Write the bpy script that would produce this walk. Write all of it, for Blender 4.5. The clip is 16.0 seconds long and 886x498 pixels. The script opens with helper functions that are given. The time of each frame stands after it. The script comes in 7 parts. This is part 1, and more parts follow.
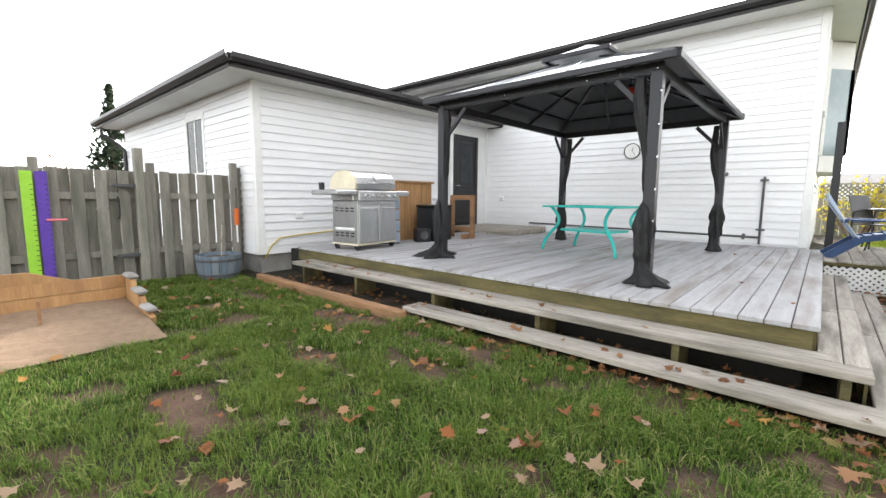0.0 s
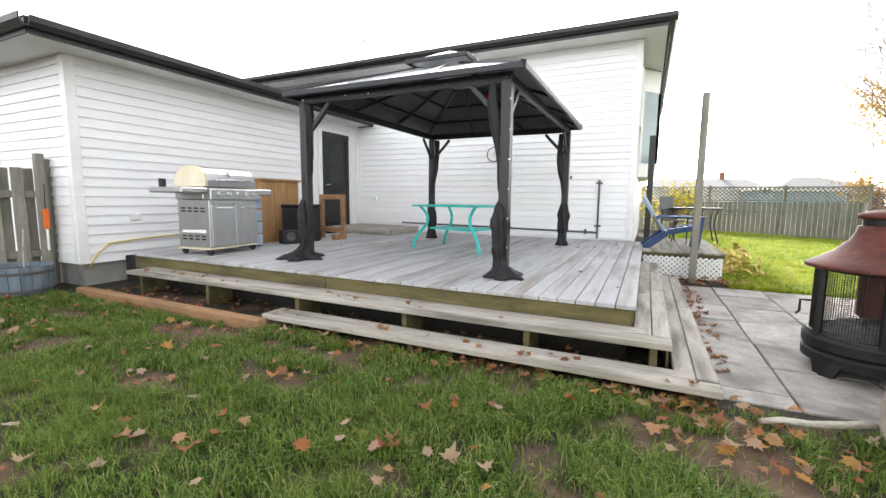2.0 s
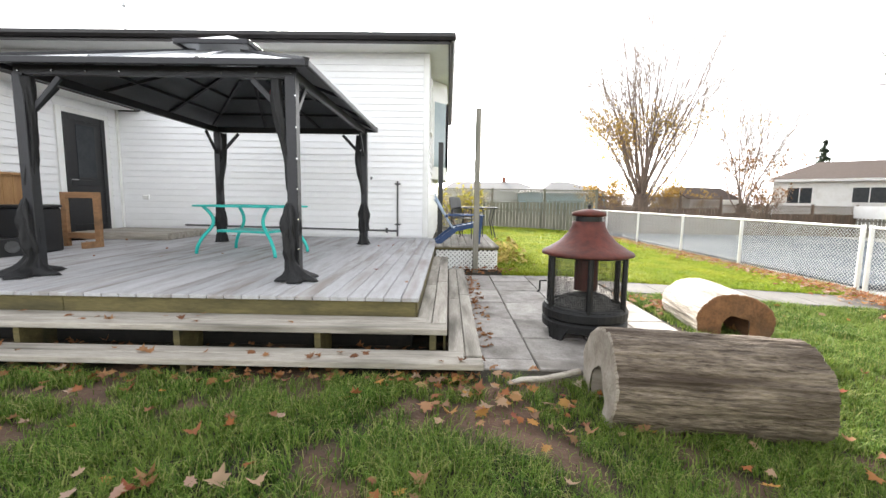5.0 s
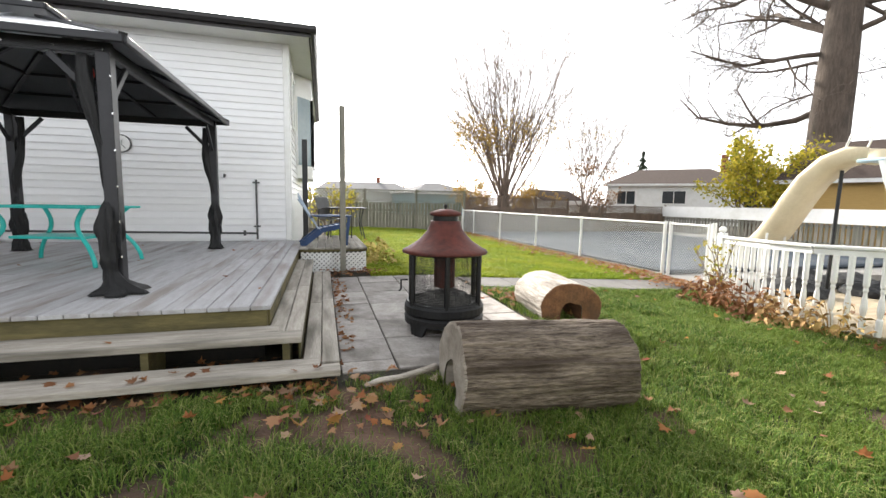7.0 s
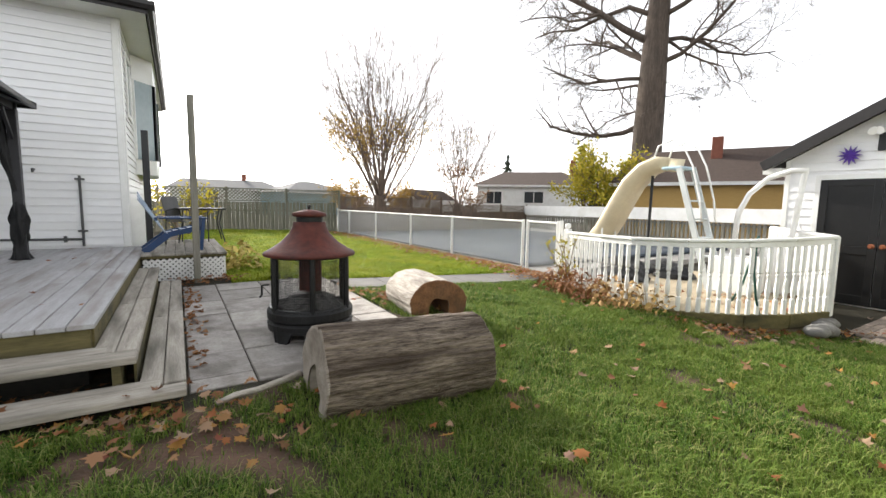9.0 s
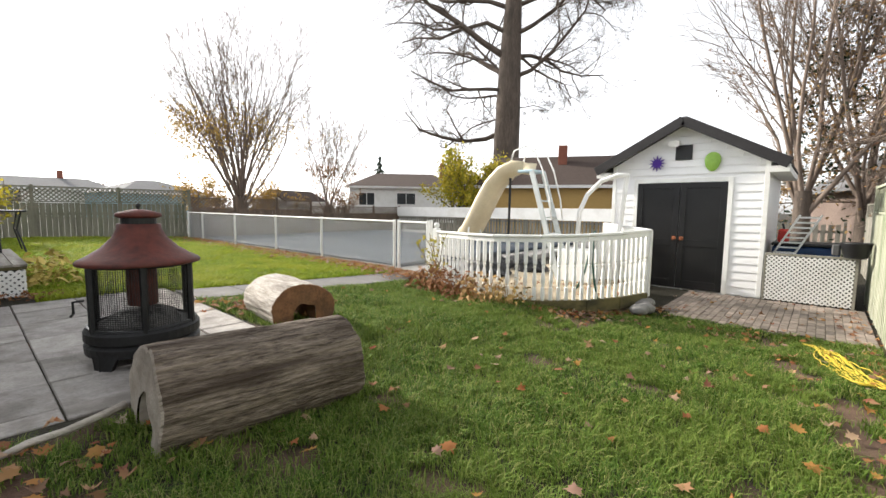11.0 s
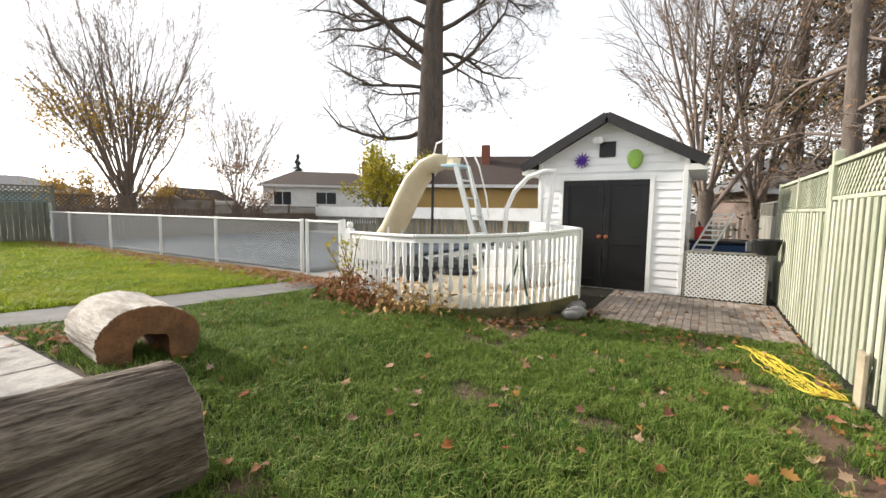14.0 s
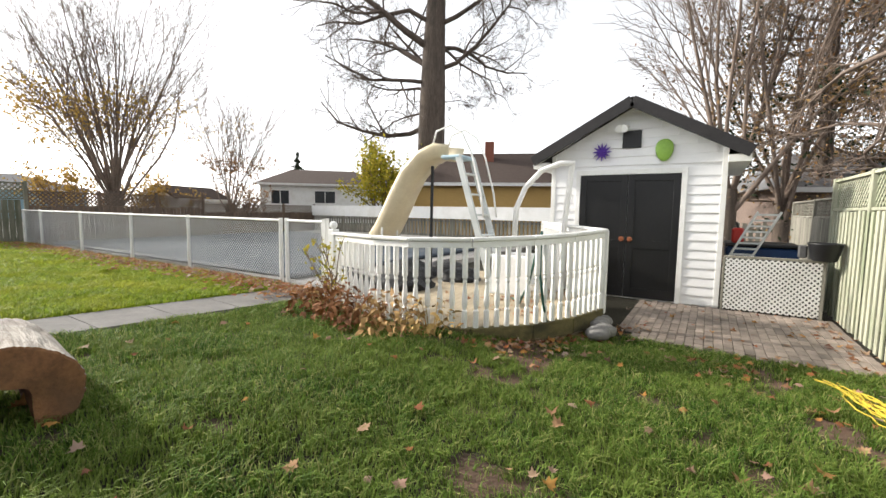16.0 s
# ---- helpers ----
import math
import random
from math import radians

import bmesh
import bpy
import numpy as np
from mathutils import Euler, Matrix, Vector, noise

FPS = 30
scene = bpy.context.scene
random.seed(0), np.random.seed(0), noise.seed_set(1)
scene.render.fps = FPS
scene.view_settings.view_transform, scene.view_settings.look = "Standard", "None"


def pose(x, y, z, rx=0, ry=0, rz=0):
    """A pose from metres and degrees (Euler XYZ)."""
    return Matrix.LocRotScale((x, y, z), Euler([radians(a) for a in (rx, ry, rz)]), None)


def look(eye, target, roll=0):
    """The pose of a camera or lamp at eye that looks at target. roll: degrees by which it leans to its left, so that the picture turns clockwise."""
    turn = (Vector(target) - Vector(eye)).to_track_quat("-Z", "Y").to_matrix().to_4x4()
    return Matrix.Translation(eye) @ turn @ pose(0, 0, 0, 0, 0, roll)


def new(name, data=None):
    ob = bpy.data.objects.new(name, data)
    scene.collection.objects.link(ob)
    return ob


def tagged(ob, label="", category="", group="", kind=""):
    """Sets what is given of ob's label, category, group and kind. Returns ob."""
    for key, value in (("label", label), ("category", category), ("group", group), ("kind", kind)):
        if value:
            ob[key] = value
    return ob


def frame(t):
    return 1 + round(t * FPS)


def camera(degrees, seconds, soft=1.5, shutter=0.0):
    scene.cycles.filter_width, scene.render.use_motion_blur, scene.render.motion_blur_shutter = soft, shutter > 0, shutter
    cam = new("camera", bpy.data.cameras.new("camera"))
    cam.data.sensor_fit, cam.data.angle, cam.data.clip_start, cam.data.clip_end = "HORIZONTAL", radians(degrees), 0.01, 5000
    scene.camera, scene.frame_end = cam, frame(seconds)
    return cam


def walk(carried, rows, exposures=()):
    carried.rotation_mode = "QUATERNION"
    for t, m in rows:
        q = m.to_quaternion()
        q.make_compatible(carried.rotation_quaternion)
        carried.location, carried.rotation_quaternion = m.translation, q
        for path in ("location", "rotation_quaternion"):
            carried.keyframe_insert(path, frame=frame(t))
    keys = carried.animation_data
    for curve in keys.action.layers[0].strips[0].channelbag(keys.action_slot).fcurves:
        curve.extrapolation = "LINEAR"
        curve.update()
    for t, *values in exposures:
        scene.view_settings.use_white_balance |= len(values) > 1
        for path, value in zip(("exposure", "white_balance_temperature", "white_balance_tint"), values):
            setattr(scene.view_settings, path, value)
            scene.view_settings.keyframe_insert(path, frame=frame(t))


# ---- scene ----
cam = camera(92.1, 16.0)
PATH = [
    (0, (-0.053, -3.449, 1.175), (-1.37, -1.963, 0.935), 0.4),
    (0.5, (-0.037, -3.432, 1.167), (-1.246, -1.856, 0.931), 0.5),
    (1, (-0.024, -3.406, 1.175), (-1.116, -1.748, 0.937), 0.5),
    (1.5, (0.001, -3.375, 1.163), (-0.973, -1.644, 0.93), 0.5),
    (2, (0.026, -3.349, 1.16), (-0.825, -1.554, 0.927), 0.6),
    (2.5, (0.051, -3.334, 1.159), (-0.671, -1.483, 0.928), 0.6),
    (3, (0.075, -3.329, 1.16), (-0.512, -1.431, 0.93), 0.7),
    (3.5, (0.111, -3.328, 1.16), (-0.339, -1.393, 0.931), 0.7),
    (4, (0.145, -3.343, 1.168), (-0.164, -1.38, 0.94), 0.8),
    (6.5, (0.349, -3.339, 1.178), (0.75, -1.392, 0.96), 0.9),
    (7, (0.38, -3.337, 1.174), (0.919, -1.423, 0.96), 1.0),
    (7.5, (0.409, -3.359, 1.178), (1.08, -1.486, 0.967), 1.0),
    (8, (0.438, -3.36, 1.177), (1.24, -1.54, 0.968), 1.0),
    (8.5, (0.457, -3.385, 1.179), (1.385, -1.626, 0.971), 0.9),
    (9, (0.473, -3.408, 1.183), (1.523, -1.718, 0.976), 0.9),
    (9.5, (0.482, -3.41, 1.169), (1.652, -1.8, 0.97), 0.8),
    (10, (0.5, -3.426, 1.169), (1.781, -1.902, 0.973), 0.8),
    (12.5, (0.837, -3.245, 1.115), (2.518, -2.178, 0.929), 0.5),
    (13, (0.981, -3.158, 1.107), (2.677, -2.113, 0.921), 0.6),
    (13.5, (1.154, -3.056, 1.104), (2.852, -2.017, 0.918), 0.6),
    (14, (1.343, -2.95, 1.1), (3.041, -1.909, 0.916), 0.7),
    (14.5, (1.563, -2.823, 1.109), (3.259, -1.779, 0.923), 0.7),
    (15, (1.798, -2.68, 1.074), (3.494, -1.635, 0.895), 0.8),
    (15.5, (2.019, -2.551, 1.083), (3.713, -1.505, 0.899), 0.7),
    (16, (2.262, -2.414, 1.07), (3.955, -1.365, 0.885), 0.8),
]
walk(cam, [(t, look(eye, target, roll)) for t, eye, target, roll in PATH],
     exposures=((0.0, 2.3), (4.0, 2.3), (7.0, 1.70), (10.0, 1.34), (12.5, 1.2), (16.0, 1.15)))
# ---- world, sun, exposure ----
world = bpy.data.worlds.new("sky")
scene.world = world
world.use_nodes = True
wn = world.node_tree.nodes
sky = wn.new("ShaderNodeTexSky")
sky.sky_type, sky.sun_disc = "NISHITA", False
SUN_EL, SUN_FROM = 27.0, (-0.20, 0.98)
sky.sun_elevation, sky.sun_rotation = radians(SUN_EL), math.atan2(SUN_FROM[0], SUN_FROM[1])
sky.air_density, sky.dust_density, sky.ozone_density = 1.0, 1.2, 1.0
soft_sky = wn.new("ShaderNodeHueSaturation")
soft_sky.inputs["Saturation"].default_value = 0.12
world.node_tree.links.new(sky.outputs[0], soft_sky.inputs["Color"])
world.node_tree.links.new(soft_sky.outputs[0], wn["Background"].inputs[0])
wn["Background"].inputs[1].default_value = 0.15
sun = new("sun", bpy.data.lights.new("sun", "SUN"))
sun.data.energy, sun.data.angle, sun.data.color = 3.0, radians(3.0), (1.0, 0.93, 0.82)
ce = math.cos(radians(SUN_EL))
sun.matrix_world = look((SUN_FROM[0] * ce * 30, SUN_FROM[1] * ce * 30, math.sin(radians(SUN_EL)) * 30), (0, 0, 0))


# ---- materials ----
def mat(name, c1, c2=None, rough=0.7, scale=8.0, stretch=(1, 1, 1), stain=None, amount=0.35, bump=0.15, metal=0.0, piece=0.0, fine=6.0, spec=0.4):
    """Two-scale noise between c1 and c2, patches of stain, fine relief; piece: how much single pieces differ in value."""
    m = bpy.data.materials.new(name)
    m.use_nodes = True
    n, l = m.node_tree.nodes, m.node_tree.links
    b = n["Principled BSDF"]
    c2 = c2 or tuple(v * 0.8 for v in c1)
    co, mp = n.new("ShaderNodeTexCoord"), n.new("ShaderNodeMapping")
    mp.inputs["Scale"].default_value = stretch
    l.new(co.outputs["Object"], mp.inputs["Vector"])
    a, f = n.new("ShaderNodeTexNoise"), n.new("ShaderNodeTexNoise")
    a.inputs["Scale"].default_value, a.inputs["Detail"].default_value, a.inputs["Roughness"].default_value = scale, 6, 0.65
    f.inputs["Scale"].default_value, f.inputs["Detail"].default_value = scale * fine, 3
    info = n.new("ShaderNodeObjectInfo")
    if piece:
        shift = n.new("ShaderNodeVectorMath")
        shift.operation = "MULTIPLY_ADD"
        shift.inputs[1].default_value = (1, 1, 1)
        mul = n.new("ShaderNodeVectorMath")
        mul.operation = "SCALE"
        mul.inputs[0].default_value = (17, 23, 11)
        l.new(info.outputs["Random"], mul.inputs["Scale"])
        l.new(mp.outputs[0], shift.inputs[0])
        l.new(mul.outputs[0], shift.inputs[2])
        vec = shift.outputs[0]
    else:
        vec = mp.outputs[0]
    l.new(vec, a.inputs["Vector"])
    l.new(vec, f.inputs["Vector"])
    add = n.new("ShaderNodeMath")
    add.operation = "MULTIPLY_ADD"
    add.inputs[1].default_value = 0.45
    l.new(f.outputs["Fac"], add.inputs[0])
    sc = n.new("ShaderNodeMath")
    sc.operation = "MULTIPLY_ADD"
    sc.inputs[1].default_value, sc.inputs[2].default_value = 0.9, -0.17
    l.new(a.outputs["Fac"], sc.inputs[0])
    l.new(sc.outputs[0], add.inputs[2])
    r = n.new("ShaderNodeValToRGB")
    r.color_ramp.elements[0].position, r.color_ramp.elements[1].position = 0.28, 0.72
    r.color_ramp.elements[0].color, r.color_ramp.elements[1].color = (*c2, 1), (*c1, 1)
    l.new(add.outputs[0], r.inputs[0])
    out = r.outputs[0]
    if stain:
        s, g, mx = n.new("ShaderNodeTexNoise"), n.new("ShaderNodeMapRange"), n.new("ShaderNodeMixRGB")
        s.inputs["Scale"].default_value, s.inputs["Detail"].default_value = scale * 0.35, 5
        l.new(vec, s.inputs["Vector"])
        g.inputs["From Min"].default_value, g.inputs["From Max"].default_value, g.inputs["To Max"].default_value = 0.48, 0.7, amount * 2
        l.new(s.outputs["Fac"], g.inputs["Value"])
        l.new(g.outputs[0], mx.inputs[0])
        l.new(out, mx.inputs[1])
        mx.inputs[2].default_value = (*stain, 1)
        out = mx.outputs[0]
    if piece:
        hv, mr = n.new("ShaderNodeHueSaturation"), n.new("ShaderNodeMapRange")
        mr.inputs["To Min"].default_value, mr.inputs["To Max"].default_value = 1 - piece, 1 + piece
        l.new(info.outputs["Random"], mr.inputs["Value"])
        l.new(mr.outputs[0], hv.inputs["Value"])
        l.new(out, hv.inputs["Color"])
        out = hv.outputs[0]
    l.new(out, b.inputs["Base Color"])
    b.inputs["Roughness"].default_value, b.inputs["Metallic"].default_value = rough, metal
    b.inputs["Specular IOR Level"].default_value = spec
    if bump:
        bp = n.new("ShaderNodeBump")
        bp.inputs["Strength"].default_value, bp.inputs["Distance"].default_value = bump, 0.02
        l.new(add.outputs[0], bp.inputs["Height"])
        l.new(bp.outputs[0], b.inputs["Normal"])
    return m


def islands(name, colours, rough=0.8, thin=0.35, patch=None):
    """One colour out of a ramp for each loose piece of a mesh."""
    m = bpy.data.materials.new(name)
    m.use_nodes = True
    n, l = m.node_tree.nodes, m.node_tree.links
    g, r = n.new("ShaderNodeNewGeometry"), n.new("ShaderNodeValToRGB")
    while len(r.color_ramp.elements) < len(colours):
        r.color_ramp.elements.new(0.5)
    for k, c in enumerate(colours):
        r.color_ramp.elements[k].position, r.color_ramp.elements[k].color = k / (len(colours) - 1), (*c, 1)
    l.new(g.outputs["Random Per Island"], r.inputs[0])
    out = r.outputs[0]
    if patch:
        co, nz, mr, mixed = n.new("ShaderNodeTexCoord"), n.new("ShaderNodeTexNoise"), n.new("ShaderNodeMapRange"), n.new("ShaderNodeMixRGB")
        nz.inputs["Scale"].default_value, nz.inputs["Detail"].default_value = 1.1, 6
        mr.inputs["From Min"].default_value, mr.inputs["From Max"].default_value, mr.inputs["To Max"].default_value = 0.42, 0.68, 0.75
        l.new(co.outputs["Object"], nz.inputs["Vector"])
        l.new(nz.outputs["Fac"], mr.inputs["Value"])
        l.new(mr.outputs[0], mixed.inputs[0])
        l.new(out, mixed.inputs[1])
        mixed.inputs[2].default_value = (*patch, 1)
        out = mixed.outputs[0]
    l.new(out, n["Principled BSDF"].inputs["Base Color"])
    n["Principled BSDF"].inputs["Roughness"].default_value = rough
    n["Principled BSDF"].inputs["Specular IOR Level"].default_value = 0.14
    tr, mx = n.new("ShaderNodeBsdfTranslucent"), n.new("ShaderNodeMixShader")
    mx.inputs[0].default_value = thin
    l.new(out, tr.inputs["Color"])
    l.new(n["Principled BSDF"].outputs[0], mx.inputs[1])
    l.new(tr.outputs[0], mx.inputs[2])
    l.new(mx.outputs[0], n["Material Output"].inputs["Surface"])
    return m


def glass(name, tint=(0.9, 0.95, 0.95), rough=0.02):
    m = bpy.data.materials.new(name)
    m.use_nodes = True
    b = m.node_tree.nodes["Principled BSDF"]
    b.inputs["Base Color"].default_value = (*tint, 1)
    b.inputs["Roughness"].default_value, b.inputs["Transmission Weight"].default_value, b.inputs["IOR"].default_value = rough, 1.0, 1.45
    return m


M_SIDING = mat("white_vinyl_siding", (0.80, 0.80, 0.81), (0.74, 0.74, 0.75), 0.45, 1.2, (1, 1, 3), (0.66, 0.66, 0.64), 0.15, 0.03, piece=0.025)
M_WHITE = mat("white_paint", (0.80, 0.80, 0.79), (0.72, 0.72, 0.70), 0.5, 5, stain=(0.5, 0.48, 0.42), amount=0.15, bump=0.05)
M_SOFFIT = mat("soffit_vinyl", (0.72, 0.72, 0.70), (0.64, 0.64, 0.62), 0.6, 3, bump=0.05)
M_FASCIA = mat("dark_fascia_metal", (0.035, 0.032, 0.032), (0.022, 0.02, 0.02), 0.4, 3, bump=0.03, metal=0.3)
M_SHINGLE = mat("dark_shingle", (0.06, 0.055, 0.05), (0.03, 0.03, 0.03), 0.9, 14, bump=0.4)
M_CONCRETE = mat("concrete", (0.36, 0.35, 0.33), (0.24, 0.23, 0.22), 0.9, 4, stain=(0.15, 0.14, 0.12), amount=0.3, bump=0.3)
M_DECKPAINT = mat("grey_painted_deck", (0.46, 0.46, 0.475), (0.33, 0.325, 0.33), 0.7, 5, (3.5, 0.45, 3), (0.22, 0.19, 0.165), 0.42, 0.3, piece=0.11)
M_TREAD = mat("weathered_tread_wood", (0.42, 0.39, 0.34), (0.24, 0.215, 0.185), 0.85, 5, (0.5, 4, 4), (0.12, 0.11, 0.09), 0.5, 0.4, piece=0.14)
M_TREAD_Y = mat("weathered_tread_wood_along", (0.42, 0.39, 0.34), (0.24, 0.215, 0.185), 0.85, 5, (4, 0.5, 4), (0.12, 0.11, 0.09), 0.5, 0.4, piece=0.14)
M_MOSSY = mat("mossy_pressure_treated_wood", (0.17, 0.14, 0.06), (0.08, 0.07, 0.03), 0.9, 4, (0.6, 3, 3), (0.03, 0.03, 0.02), 0.4, 0.4)
M_CEDAR = mat("brown_cedar", (0.36, 0.20, 0.10), (0.22, 0.12, 0.06), 0.8, 5, (0.6, 4, 4), (0.14, 0.09, 0.05), 0.3, 0.3, piece=0.1)
M_FENCE = mat("weathered_grey_fence", (0.30, 0.28, 0.24), (0.18, 0.17, 0.14), 0.9, 4, (4, 4, 0.6), (0.10, 0.11, 0.08), 0.35, 0.4, piece=0.14)
# darker than M_FENCE: greenish moss, plus the shade of its near side painted in
M_FENCE_BACK = mat("mossy_shaded_grey_fence", (0.205, 0.195, 0.155), (0.115, 0.115, 0.085), 0.9, 4, (4, 4, 0.6), (0.07, 0.085, 0.05), 0.4, 0.4, piece=0.14)
M_FENCE_G = mat("pale_green_fence", (0.44, 0.44, 0.34), (0.30, 0.31, 0.23), 0.85, 4, (4, 4, 0.6), (0.16, 0.20, 0.11), 0.35, 0.35, piece=0.12)
M_BROWNFENCE = mat("dark_brown_fence", (0.17, 0.12, 0.085), (0.09, 0.065, 0.05), 0.9, 4, (4, 4, 0.6), (0.06, 0.055, 0.045), 0.35, 0.4, piece=0.14)
M_PAVER = mat("grey_paver", (0.40, 0.375, 0.35), (0.23, 0.21, 0.195), 0.9, 8, stain=(0.14, 0.125, 0.11), amount=0.45, bump=0.7, piece=0.2)
M_BRICK = mat("worn_paving_brick", (0.33, 0.27, 0.23), (0.22, 0.18, 0.15), 0.9, 7, stain=(0.13, 0.11, 0.09), amount=0.3, bump=0.4, piece=0.2)
M_SOIL = mat("lawn_soil", (0.155, 0.092, 0.062), (0.065, 0.038, 0.027), 0.95, 5, stain=(0.085, 0.055, 0.035), amount=0.3, bump=1.0, fine=9.0)
M_DIRT = mat("bare_dirt", (0.15, 0.105, 0.075), (0.08, 0.055, 0.04), 0.95, 9, bump=0.8)
M_PATH = mat("grey_path_concrete", (0.20, 0.19, 0.18), (0.13, 0.125, 0.12), 0.9, 4, stain=(0.12, 0.11, 0.10), amount=0.3, bump=0.3)
M_BLACKDOOR = mat("black_door_paint", (0.012, 0.012, 0.013), (0.008, 0.008, 0.009), 0.35, 4, bump=0.05)
M_GRAPHITE = mat("graphite_gazebo_metal", (0.030, 0.030, 0.034), (0.022, 0.022, 0.025), 0.42, 6, bump=0.03, metal=0.3)
M_CEILPANEL = mat("grey_coated_ceiling_panel", (0.10, 0.105, 0.115), (0.075, 0.08, 0.088), 0.4, 4, bump=0.03, metal=0.2)
M_ROOFPANEL = mat("grey_steel_roof_panel", (0.50, 0.51, 0.53), (0.42, 0.43, 0.45), 0.3, 2, bump=0.04, metal=0.8)
# near-black standing in for shade under the decks and behind the lattice
M_SHADE = mat("painted_shade", (0.02, 0.018, 0.015), (0.01, 0.01, 0.01), 0.95, 5, bump=0.2)


# ---- mesh helpers ----
def part(name, bm, material, parent=None, label="", smooth=False):
    me = bpy.data.meshes.new(name)
    bm.to_mesh(me)
    bm.free()
    if smooth:
        me.polygons.foreach_set("use_smooth", [True] * len(me.polygons))
    me.materials.append(material)
    ob = new(name, me)
    ob.parent = parent
    if label:
        ob["label"] = label
    return ob


def empty(name, at=(0, 0, 0), rz=0.0):
    ob = new(name)
    ob.empty_display_size = 0.1
    ob.matrix_basis = pose(*at, 0, 0, rz)
    return ob


def box(bm, x0, x1, y0, y1, z0, z1, bevel=0.0, m=None):
    """Adds a box, bevelled on all edges; m turns it afterwards."""
    vs = [bm.verts.new((x, y, z)) for z in (z0, z1) for x, y in ((x0, y0), (x1, y0), (x1, y1), (x0, y1))]
    fs = [bm.faces.new([vs[i] for i in q]) for q in ((3, 2, 1, 0), (4, 5, 6, 7), (0, 1, 5, 4), (1, 2, 6, 5), (2, 3, 7, 6), (3, 0, 4, 7))]
    if bevel:
        es = list({e for f in fs for e in f.edges})
        got = bmesh.ops.bevel(bm, geom=es, offset=bevel, segments=1, affect="EDGES")
        vs = list({v for f in got["faces"] for v in f.verts} | {v for v in vs if v.is_valid})
    if m is not None:
        bmesh.ops.transform(bm, matrix=m, verts=vs)
    return bm


def B(x0, x1, y0, y1, z0, z1, bevel=0.0, m=None):
    return box(bmesh.new(), x0, x1, y0, y1, z0, z1, bevel, m)


def beam(bm, p, q, w, h, bevel=0.0):
    """A bar of section w x h from p to q; h lies towards the vertical."""
    p, q = Vector(p), Vector(q)
    d = q - p
    up = Vector((0, 0, 1)) if abs(d.normalized().z) < 0.99 else Vector((0, 1, 0))
    x = d.normalized()
    y = up.cross(x).normalized()
    m = Matrix((x, y, x.cross(y))).transposed().to_4x4()
    m.translation = p
    return box(bm, 0, d.length, -w / 2, w / 2, -h / 2, h / 2, bevel, m)


def tube(bm, pts, rad, n=8, cap=True):
    """A tube through points; rad is one radius or one for each point."""
    pts = [Vector(p) for p in pts]
    rads = rad if isinstance(rad, (list, tuple)) else [rad] * len(pts)
    rings, side = [], None
    for i, p in enumerate(pts):
        d = (pts[min(i + 1, len(pts) - 1)] - pts[max(i - 1, 0)]).normalized()
        if side is None:
            side = d.orthogonal().normalized()
        side = (side - d * side.dot(d)).normalized()
        up = d.cross(side)
        rings.append([bm.verts.new(p + rads[i] * (math.cos(a) * side + math.sin(a) * up)) for a in [2 * math.pi * k / n for k in range(n)]])
    for a, b in zip(rings, rings[1:]):
        for k in range(n):
            bm.faces.new((a[k], a[(k + 1) % n], b[(k + 1) % n], b[k]))
    if cap:
        bm.faces.new(rings[0][::-1])
        bm.faces.new(rings[-1])
    return bm


def T(pts, rad, n=8):
    return tube(bmesh.new(), pts, rad, n)


def lathe(profile, n=32, at=(0, 0, 0), wobble=0.0):
    """Turned shape from (radius, height) pairs."""
    bm = bmesh.new()
    rings = [[bm.verts.new((at[0] + r * math.cos(2 * math.pi * k / n), at[1] + r * math.sin(2 * math.pi * k / n), at[2] + z)) for k in range(n)] for r, z in profile]
    for a, b in zip(rings, rings[1:]):
        for k in range(n):
            bm.faces.new((a[k], a[(k + 1) % n], b[(k + 1) % n], b[k]))
    bm.faces.new(rings[0][::-1])
    bm.faces.new(rings[-1])
    return bm


def prism(poly, z0, z1, bm=None):
    """A flat polygon (counter-clockwise) raised from z0 to z1."""
    bm = bm or bmesh.new()
    a, b = [bm.verts.new((x, y, z0)) for x, y in poly], [bm.verts.new((x, y, z1)) for x, y in poly]
    bm.faces.new(a[::-1])
    bm.faces.new(b)
    for k in range(len(poly)):
        j = (k + 1) % len(poly)
        bm.faces.new((a[k], a[j], b[j], b[k]))
    return bm


def soup(name, verts, faces, material, parent=None):
    """One mesh from numpy arrays of corners and triangles."""
    me = bpy.data.meshes.new(name)
    me.vertices.add(len(verts))
    me.vertices.foreach_set("co", np.ascontiguousarray(verts, dtype=np.float32).ravel())
    me.loops.add(faces.size)
    me.loops.foreach_set("vertex_index", np.ascontiguousarray(faces, dtype=np.int32).ravel())
    me.polygons.add(len(faces))
    me.polygons.foreach_set("loop_start", np.arange(0, faces.size, faces.shape[1], dtype=np.int32))
    me.update(calc_edges=True)
    me.validate()
    me.materials.append(material)
    ob = new(name, me)
    ob.parent = parent
    return ob


def piece(name, data, parent, m):
    ob = new(name, data)
    ob.parent = parent
    ob.matrix_basis = m
    return ob


def mesh_of(bm, name, material):
    me = bpy.data.meshes.new(name)
    bm.to_mesh(me)
    bm.free()
    me.materials.append(material)
    return me


def smooth01(v):
    v = np.clip(v, 0, 1)
    return v * v * (3 - 2 * v)


def gz(x, y):
    """Height of the ground: level by the deck, falling towards the pool and the shed."""
    y = np.asarray(y, float)
    fall = 1 - 0.40 * smooth01((y - 0.5) / 3.5)
    return -np.clip(0.07 * (np.asarray(x, float) - 0.4 - 2.0 * smooth01((y + 1.2) / 1.4)), 0, 0.5) * fall


